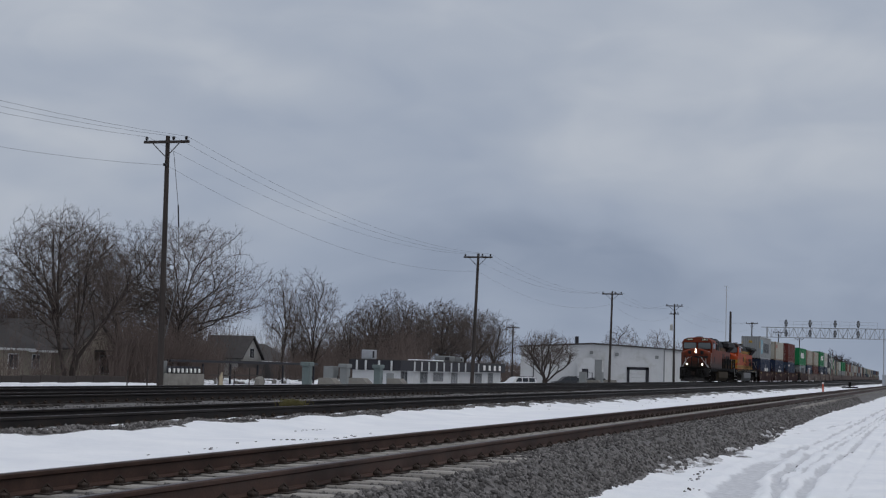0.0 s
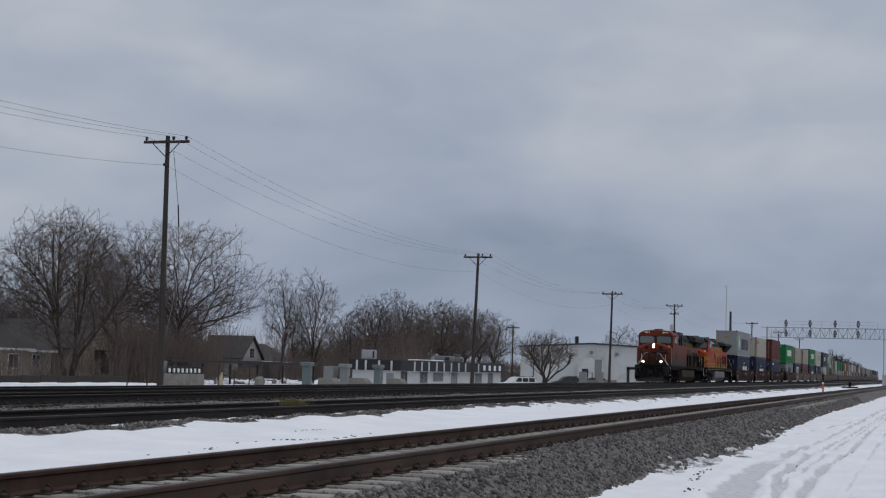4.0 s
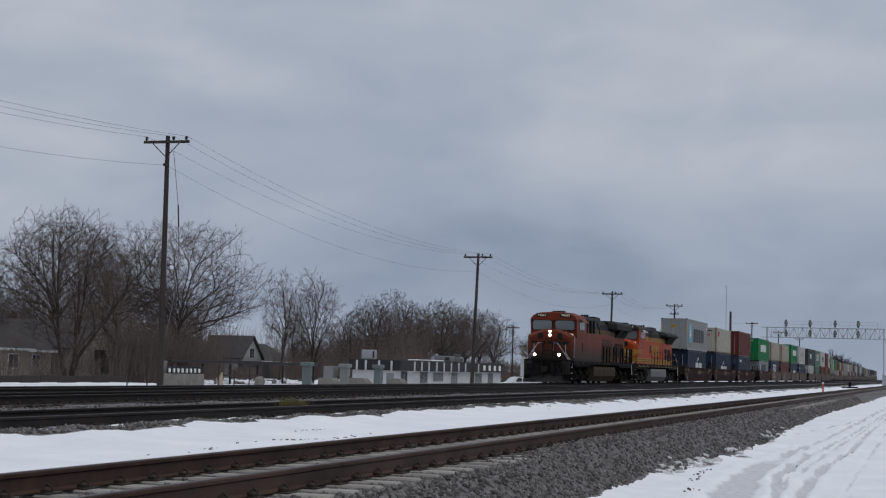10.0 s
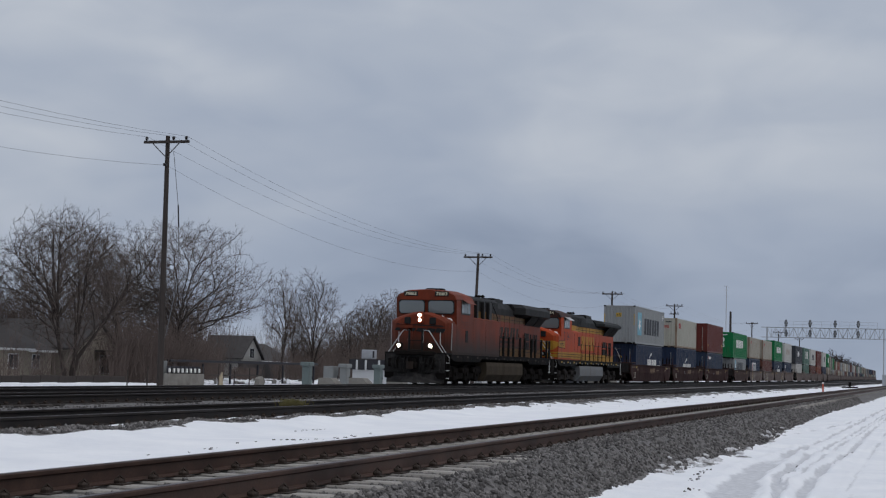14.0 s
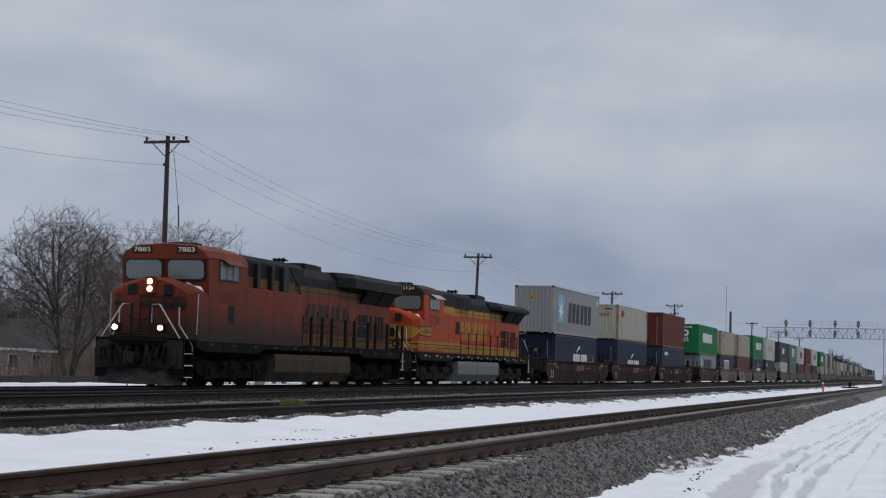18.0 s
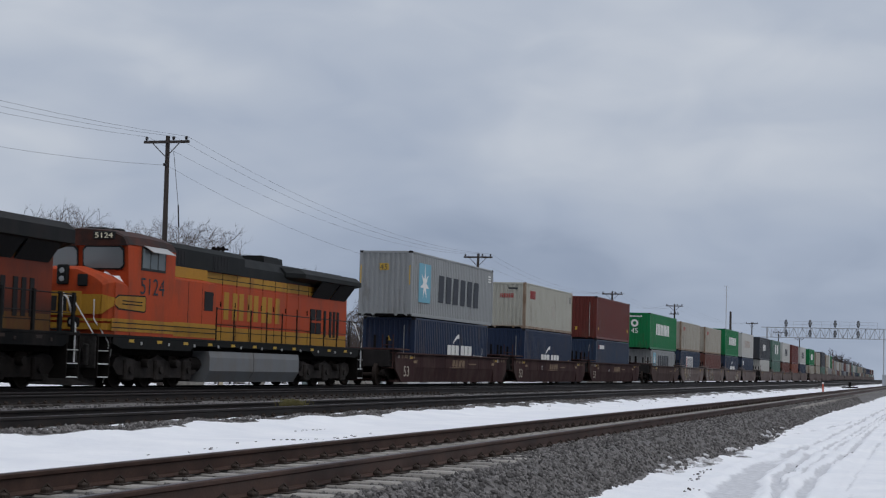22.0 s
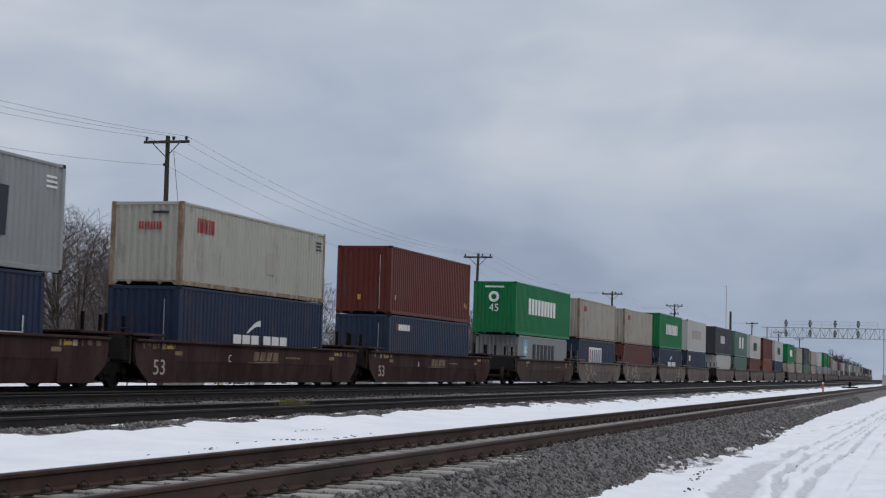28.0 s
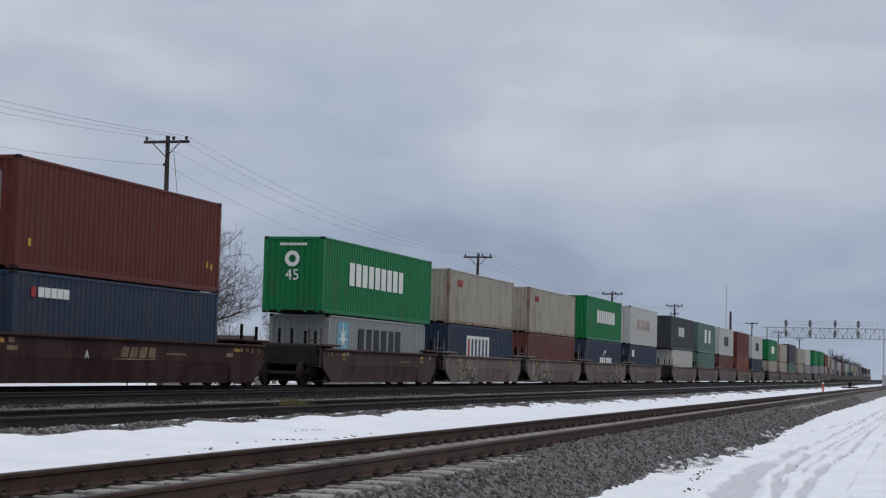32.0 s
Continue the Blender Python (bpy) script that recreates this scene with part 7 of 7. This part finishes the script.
def house(label, x0, x1, y0, y1, g, eave, ridge, wall, along_x=True, wins=(), chimney=False):
    h = thing("house", label, "house", pose(0, 0, g), group="houses behind the trees")
    ym, xm = (y0 + y1) / 2, (x0 + x1) / 2
    if along_x:
        part("wall", Shape().prism([(y0, 0), (y0, eave), (ym, ridge), (y1, eave), (y1, 0)], x0, x1, "x"), wall, h)
        part("roof", Shape().prism([(y0 - 0.4, eave - 0.2), (ym, ridge + 0.02), (y1 + 0.4, eave - 0.2), (y1 + 0.4, eave), (ym, ridge + 0.24), (y0 - 0.4, eave)], x0 - 0.4, x1 + 0.4, "x"), SHINGLE, h)
        part("fascia_board", Shape().box(x0 - 0.4, x1 + 0.4, y0 - 0.46, y0 - 0.4, eave - 0.22, eave - 0.02), WHITE_WALL, h)
    else:
        part("wall", Shape().prism([(x0, 0), (x0, eave), (xm, ridge), (x1, eave), (x1, 0)], y0, y1, "y"), wall, h)
        part("roof", Shape().prism([(x0 - 0.4, eave - 0.2), (xm, ridge + 0.02), (x1 + 0.4, eave - 0.2), (x1 + 0.4, eave), (xm, ridge + 0.24), (x0 - 0.4, eave)], y0 - 0.4, y1 + 0.4, "y"), SHINGLE, h)
    wall_windows(h, wins, y0, WHITE_WALL)
    if chimney:
        part("chimney", Shape().cbox(xm - 0.4, xm + 0.4, ym - 0.4, ym + 0.4, ridge - 0.5, ridge + 1.0, 0.04), CONCRETE, h)
    return h


low_white_building()
warehouse()
house("beige single-storey house behind a bare tree", 116, 133, 80, 89, -1.2, 2.7, 4.0, BEIGE, wins=[(119, 120.6, 0.9, 2.1), (125.6, 126.6, 0.8, 2.1), (129.6, 131.2, 0.9, 2.1)])
house("beige house half hidden by bare branches", 134.5, 140.5, 82, 92, -1.2, 2.6, 4.4, BEIGE, wins=[(137, 138.2, 0.9, 2.1)])
h2 = house("grey-beige gabled house with pale porch columns", 141.5, 150.0, 80, 92, -1.2, 2.9, 5.5, BEIGE, along_x=False, wins=[(146.4, 148.9, 0.5, 2.2)])
for x in (149.6, 151.4):
    part("porch_column", Shape().cbox(x, x + 0.25, 78.9, 79.15, 0, 2.6, 0.03), WHITE_WALL, h2)
part("porch_roof", Shape().cbox(145.2, 152.0, 78.6, 80.0, 2.6, 2.8, 0.04), SHINGLE, h2)
house("dark-roofed house with a small white gable", 224, 256, 104, 114, -1.7, 2.7, 5.3, GREY_SIDING)
h3 = house("pale gabled wing of a dark-roofed house", 225.0, 232.6, 99.5, 106, -1.7, 3.0, 6.2, GALV_WALL, along_x=False, wins=[(228.1, 229.6, 3.1, 4.5)])
# dark box added in place of the dark shed interior below the gable
part("porch_front", Shape().cbox(223.5, 238.5, 98.4, 99.3, 0, 2.6, 0.05), SHINGLE, h3)
house("grey house with a snowy pale roof", 176, 196, 97, 106, -1.6, 3.0, 4.6, GREY_SIDING)


def open_shed():
    s = thing("storage_shed", "long open shed with a dark flat roof and snowy stacks", "shed", pose(0, 0, -1.7))
    part("roof", Shape().cbox(150, 191, 74, 75.2, 2.3, 2.55, 0.04), DARK_BAND, s)
    for x in (151, 158, 165, 172.5, 180, 190):
        part("post", Shape().cbox(x - 0.1, x + 0.1, 74.1, 74.3, 0, 2.2, 0.02), DARK_BAND, s)
    rng = random.Random(8)
    for k in range(34):
        x = 151.5 + k * 1.15
        h = rng.uniform(0.15, 0.55)
        part("snow_block", Shape().cbox(x, x + rng.uniform(0.6, 1.4), 74.6, 75.6, 0, h, 0.08), rng.choice((SNOW, SNOW, GREY_SIDING)), s)


open_shed()


def sign_wall():
    """A low concrete wall with standing letters, too small to read, so plain bars."""
    w = thing("sign_wall", "low stained concrete sign wall with white bars", "sign", pose(91.0, 45.0, -1.2))
    part("wall", Shape().cbox(0, 5.1, 0, 0.35, 0, 1.18, 0.03), CONCRETE, w)
    for k in range(8):
        x = 0.3 + k * 0.6
        part("sign_bar", Shape().cbox(x, x + 0.2, 0.1, 0.2, 1.24, 1.5, 0.02), MARK_WHITE, w)
        part("sign_back", Shape().cbox(x - 0.1, x + 0.44, 0.21, 0.26, 1.18, 1.64, 0.02), DARK_BAND, w)
    part("side_post", Shape().cbox(0.2, 1.0, 0.6, 0.9, 0.0, 1.95, 0.03), CABINET_GREY, w)


sign_wall()


def signal_cabinet(x, y, w, d, h, material, label, cap=True):
    c = thing("signal_cabinet", label, "equipment cabinet", pose(x, y, verge(x, y) - 0.02), group="trackside cabinets")
    part("body", Shape().cbox(0, w, 0, d, 0, h, 0.03), material, c)
    if cap:
        part("lid", Shape().cbox(-0.11, w + 0.11, -0.11, d + 0.11, h, h + 0.3, 0.05), material, c)
    dr = part("door", Shape().cbox(0.08, w - 0.08, -0.03, 0.0, 0.15, h - 0.12, 0.01), material, c)
    part("handle", Shape().cbox(w * 0.75, w * 0.75 + 0.05, -0.07, -0.03, h * 0.5, h * 0.62, 0.01), UNDER, dr)


def concrete_block(x, y, w, h, slope, label):
    c = thing("concrete_block", label, "concrete block", pose(x, y, verge(x, y) - 0.02), group="concrete blocks")
    part("block", Shape().prism([(w / 2, 0), (-w / 2 - slope, 0), (-w / 2, h), (w / 2 - 0.08, h)], 0, 1.2, "x"), CONCRETE, c)


signal_cabinet(106.6, 42.0, 0.7, 0.5, 1.8, CABINET_GREEN, "pale green metal equipment cabinet with a wide lid")
signal_cabinet(114.0, 43.0, 1.2, 0.75, 1.85, CABINET_GREY, "grey metal equipment cabinet with a door", cap=False)
signal_cabinet(114.1, 42.0, 0.9, 0.5, 1.75, CABINET_GREY, "grey metal equipment cabinet with a wide lid")
signal_cabinet(121.6, 42.0, 0.9, 0.45, 1.8, CABINET_GREEN, "pale green metal equipment cabinet with a wide lid")
signal_cabinet(118.2, 43.4, 0.6, 0.5, 1.3, CABINET_GREY, "small dark grey equipment cabinet", cap=False)
signal_cabinet(126.6, 42.6, 0.5, 0.5, 1.5, CABINET_GREY, "small grey equipment cabinet beside a post", cap=False)
for x, w, s in ((104.4, 1.0, 0.9), (110.6, 1.1, 1.1), (119.0, 1.0, 1.1)):
    concrete_block(x, 40.0, w, 1.05, s, "low sloped concrete block beside cabinets")
signal_cabinet(188.0, 39.5, 1.0, 0.75, 2.2, CABINET_GREY, "grey electrical cabinet before the warehouse", cap=False)
signal_cabinet(196.4, 39.2, 1.0, 0.8, 2.2, CABINET_GREY, "grey electrical cabinet before the warehouse", cap=False)
for x, w in ((191.0, 1.6), (201.0, 1.7)):
    concrete_block(x, 39.4, w, 1.25, 0.6, "low concrete block before the warehouse")
fr = thing("pipe_frame", "dark square pipe frame on the ground", "frame", pose(193.4, 40.2, verge(193, 40)))
part("frame_pipe", Shape().tube([(0, 0.4, 0), (0, 0.4, 2.1), (0, -0.4, 2.1), (0, -0.4, 0)], 0.06, 6), DARK_BAND, fr)

st = thing("marker_stone", "grey upright marker stone in the snow", "stone", pose(98.0, 42.0, -1.2))
part("stone", Shape().loft([[(-0.42, -0.2, 0), (0.42, -0.2, 0), (0.42, 0.2, 0), (-0.42, 0.2, 0)], [(-0.36, -0.16, 0.95), (0.34, -0.16, 1.0), (0.34, 0.16, 1.0), (-0.36, 0.16, 0.95)], [(-0.22, -0.1, 1.08), (0.22, -0.1, 1.12), (0.22, 0.1, 1.12), (-0.22, 0.1, 1.08)]]), CONCRETE, st)
stump = thing("broken_stump", "pale broken tree stump", "stump", pose(91.2, 41.6, -1.2))
DRY = mat("pale_dry_wood", (0.34, 0.29, 0.21), rough=0.9, var=0.25, scale=8, bump=0.3)
for k in range(4):
    part("stump_limb", Shape().tube([((k - 1.5) * 0.2, 0, 0), ((k - 1.5) * 0.07, 0, 0.7), (0.1 * (k - 1), 0.05, 1.1 + 0.08 * k)], 0.12, 6, 0.05), DRY, stump)

fence = thing("timber_edging", "long low dark timber edging before the houses", "fence", pose(0, 60, -1.15))
for k in range(16):
    x = 74 + k * 2.5
    part("plank", Shape().cbox(x, x + 2.46, 0, 0.2, 0.12 + 0.03 * (k % 2), 0.6 + 0.03 * (k % 3), 0.02), POLE_WOOD, fence)
fence2 = thing("post_fence", "thin dark fence of posts and rails in the snow", "fence", pose(0, 52, -1.2))
for k in range(9):
    x = 99 + k * 2.9
    part("post", Shape().tube([(x, 0, 0), (x + 0.05, 0, 1.3 + 0.25 * (k % 3))], 0.05, 6), POLE_WOOD, fence2)
part("rail", Shape().tube([(112, 0, 0.95), (121.7, 0, 0.95)], 0.05, 5), POLE_WOOD, fence2)

# ---------------------------------------------------------------- parked cars
CAR_WHITE = mat("white_car_paint", (0.62, 0.63, 0.65), rough=0.3, var=0.05, bump=0)
CAR_DARK = mat("dark_car_paint", (0.03, 0.032, 0.037), rough=0.35, var=0.1, bump=0)


def parked_car(label, m, paint_mat, wagon=True):
    c = thing("car", label, "car", m, group="parked cars")
    prof = [(0, 0.35), (0.05, 0.85), (0.95, 1.0), (4.75, 1.02), (4.8, 0.35)]
    part("body", Shape().loft([[(x, -0.9, z) for x, z in prof], [(x, 0.9, z) for x, z in prof]]), paint_mat, c)
    top = [(1.0, 1.0), (1.75, 1.6), (2.2, 1.68), (4.4 if wagon else 3.5, 1.68), (4.72 if wagon else 4.4, 1.0)]
    part("cabin", Shape().loft([[(x, -0.84 + 0.1 * (z > 1.2), z) for x, z in top], [(x, 0.84 - 0.1 * (z > 1.2), z) for x, z in top]]), paint_mat, c)
    for y in (-0.83, 0.8):
        for x0, x1 in ((1.65, 2.45), (2.55, 3.4), (3.5, 4.35)):
            part("side_window", Shape().prism([(x0 - 0.1 * (x0 < 2), 1.08), (x1, 1.08), (x1 - 0.05, 1.55), (x0 + 0.2 * (x0 < 2), 1.55)], y, y + 0.03, "y"), WINDOW_DARK, c)
        for x in (0.95, 3.85):
            w = part("wheel", Shape().lathe((x, 0.34), [(0.22, y * 1.02), (0.34, y * 1.03), (0.34, y * 0.8), (0.2, y * 0.8)], "y", 16), RUBBER, c)
            part("rim", Shape().lathe((x, 0.34), [(0.03, y * 1.09), (0.21, y * 1.06), (0.21, y * 0.95)], "y", 12), STEEL_GREY, w)
        part("tail_light", Shape().cbox(4.76, 4.83, y * 0.9 - 0.08, y * 0.9 + 0.08, 0.8, 1.0, 0.02), MARK_RED, c)
        part("headlight", Shape().cbox(-0.02, 0.06, y * 0.85 - 0.12, y * 0.85 + 0.12, 0.68, 0.84, 0.02), LAMP_DULL, c)
    part("windshield", Shape().prism([(-0.7, 0), (0.7, 0), (0.62, 0.62), (-0.62, 0.62)], -0.01, 0.01, "x").move(pose(1.34, 0, 1.06, 0, 50, 0)), WINDOW_DARK, c)
    part("rear_window", Shape().box(4.62, 4.66, -0.66, 0.66, 1.1, 1.55), WINDOW_DARK, c)
    part("roof_rack", Shape().tube([(2.1, -0.62, 1.72), (4.2, -0.62, 1.72)], 0.025, 5), UNDER, c)


parked_car("white estate car parked in the snow", pose(193.0, 50.9, -1.8, 0, 0, -42), CAR_WHITE)
parked_car("dark car parked by the warehouse wall", pose(205, 44.5, -1.75, 0, 0, -40), CAR_DARK)
parked_car("dark car parked by the warehouse wall", pose(236, 54.5, -1.75, 0, 0, -60), CAR_DARK, wagon=False)

# ---------------------------------------------------------------- things between the tracks
MARKER_ORANGE = mat("faded_orange_marker", (0.42, 0.09, 0.05), rough=0.6, var=0.15)
mp_ = thing("marker_post", "thin orange marker post standing in the snow", "marker post", pose(128.6, 8.5, -0.35))
part("post", Shape().cbox(-0.03, 0.03, -0.06, 0.06, 0, 0.7, 0.01), MARKER_ORANGE, mp_)
part("reflective_tip", Shape().cbox(-0.032, 0.032, -0.062, 0.062, 0.7, 0.82, 0.01), MARK_WHITE, mp_)
sw = thing("switch_stand", "low dark switch stand beside the siding", "switch stand", pose(190.0, 9.6, -0.35))
part("base", Shape().cbox(-0.4, 0.4, -0.9, 0.9, 0.0, 0.22, 0.03), UNDER, sw)
part("stand", Shape().cbox(-0.15, 0.15, -0.15, 0.15, 0.22, 0.75, 0.03), UNDER, sw)
part("lever", Shape().tube([(0, 0, 0.5), (0.5, -0.3, 0.3)], 0.03, 5), UNDER, sw)
for x, y, w, h in ((232, 6.6, 1.4, 1.9), (238, 2.6, 1.2, 1.6), (252, 1.6, 2.0, 1.8)):
    signal = thing("signal_cabinet", "pale metal trackside cabinet", "equipment cabinet", pose(x, y, -0.6), group="trackside cabinets")
    part("body", Shape().cbox(0, 1.0, 0, w * 0.6, 0, h, 0.04), GALV, signal)
    part("lid", Shape().cbox(-0.05, 1.05, -0.05, w * 0.6 + 0.05, h, h + 0.08, 0.02), GALV, signal)

GRASS_DRY = mat("dry_yellow_grass", (0.15, 0.135, 0.06), rough=0.9, var=0.3, scale=10, bump=0)
rng = random.Random(77)
tuft = Strokes()
for k in range(900):
    p = Vector((31.4 + rng.gauss(0, 0.09), 12.7 + rng.gauss(0, 0.12), -0.24))
    q = p + Vector((rng.gauss(0, 0.06), rng.gauss(0, 0.06), rng.uniform(0.12, 0.36)))
    tuft.stroke(p, q, 0.012, 0.005)
tagged(new("grass_tuft", tuft.mesh("grass_tuft", GRASS_DRY)), "tuft of dry yellow grass between the rails", "grass", kind="stuff")


DIRTY_SNOW = mat("dirty_crusted_snow", (0.6, 0.6, 0.62), rough=0.85, var=0.15, scale=12, fine=60, bump=0.4, dirt=(0.3, 0.29, 0.28), dirt_amount=0.3, dirt_scale=9)


def snow_lump(x, y, r, seed):
    rg = random.Random(seed)
    s = Shape()
    rings = []
    for zf, rf in ((-0.2, 1.0), (0.15, 1.05), (0.5, 0.75), (0.7, 0.3)):
        rings.append([(math.cos(a) * r * rf * rg.uniform(0.7, 1.25) * 1.3, math.sin(a) * r * rf * rg.uniform(0.7, 1.2), zf * r * rg.uniform(0.8, 1.2)) for a in (i * 2 * math.pi / 9 for i in range(9))])
    s.loft(rings)
    ob = part("snow_lump", s, DIRTY_SNOW, None, smooth=False, at=pose(x, y, ground_height(x, y), 0, 0, rg.uniform(0, 360)))
    return tagged(ob, "lump of ploughed snow at the ballast's edge", "snow lump", group="snow lumps")


rg = random.Random(99)
for k in range(90):
    x = rg.choice((25, 26, 27.2, 28.5, 32, 39, 41, 43, 45)) + rg.gauss(0, 0.6)
    snow_lump(x, toe(x) + 0.04 + rg.gauss(0, 0.09), rg.uniform(0.02, 0.075), k)
for dx, r in ((0.0, 0.16), (0.5, 0.1), (1.4, 0.13), (2.0, 0.08)):
    snow_lump(87.5 + dx, 21.48, r, 300 + int(dx * 10))
for k in range(40):
    x = rg.uniform(45, 120)
    snow_lump(x, 10.9 + rg.gauss(0, 0.35), rg.uniform(0.03, 0.08), 100 + k)


def dirt_bits(cx, cy, n, sx, sy, seed):
    rg2 = random.Random(seed)
    s = Shape()
    for k in range(n):
        x, y, r = cx + rg2.gauss(0, sx), cy + rg2.gauss(0, sy), rg2.uniform(0.004, 0.011)
        s.cbox(x - r * 4, x + r * 4, y - r, y + r, ground_height(x, y) - 0.01, ground_height(x, y) + r * 1.2, r * 0.4)
    tagged(part("dirt_clods", s, CLIP_STEEL), "dark clods of dirt scattered on the snow", "dirt", kind="stuff")


dirt_bits(25.2, 3.45, 16, 0.3, 0.05, 11)
dirt_bits(23.6, 3.3, 12, 0.3, 0.05, 12)
dirt_bits(21.2, 3.05, 8, 0.3, 0.05, 13)
dirt_bits(27.5, 2.25, 12, 1.2, 0.05, 31)
dirt_bits(33.0, 1.75, 9, 1.5, 0.04, 32)
dirt_bits(19.5, 9.0, 12, 0.8, 0.06, 1)
dirt_bits(23.5, 9.0, 24, 0.9, 0.07, 2)
dirt_bits(26.0, 10.2, 8, 0.4, 0.05, 3)
dirt_bits(60.0, 10.0, 25, 4.0, 0.3, 4)
dirt_bits(92.0, 10.4, 40, 7.0, 0.3, 5)


# ---------------------------------------------------------------- what moves
def motions():
    for ob, offset, z, mid in MOVERS:
        rows = []
        for t, x in RUN:
            c = x + offset + mid
            yaw = math.atan2(bend(c + 6) - bend(c - 6), 12)
            rows.append((t, pose(c - mid * math.cos(yaw), MAIN + bend(c) - mid * math.sin(yaw), z, 0, 0, math.degrees(yaw))))
        walk(ob, rows)
    # the engines' wheels roll without slipping
    ticks = [i / 10 for i in range(321)]
    run_t, run_x = [t for t, x in RUN], [x for t, x in RUN]
    for w, x, r in ENGINE_WHEELS:
        walk(w, [(t, Matrix.Translation((x, 0, r)) @ Matrix.Rotation((run_x[0] - float(np.interp(t, run_t, run_x))) / r * -1, 4, "Y")) for t in ticks])
    walk(SKY, [(0.0, pose(0, 0, 0, 0, 0, 0)), (32.0, pose(0, 0, 0, 0, 0, 2.9))])


motions()
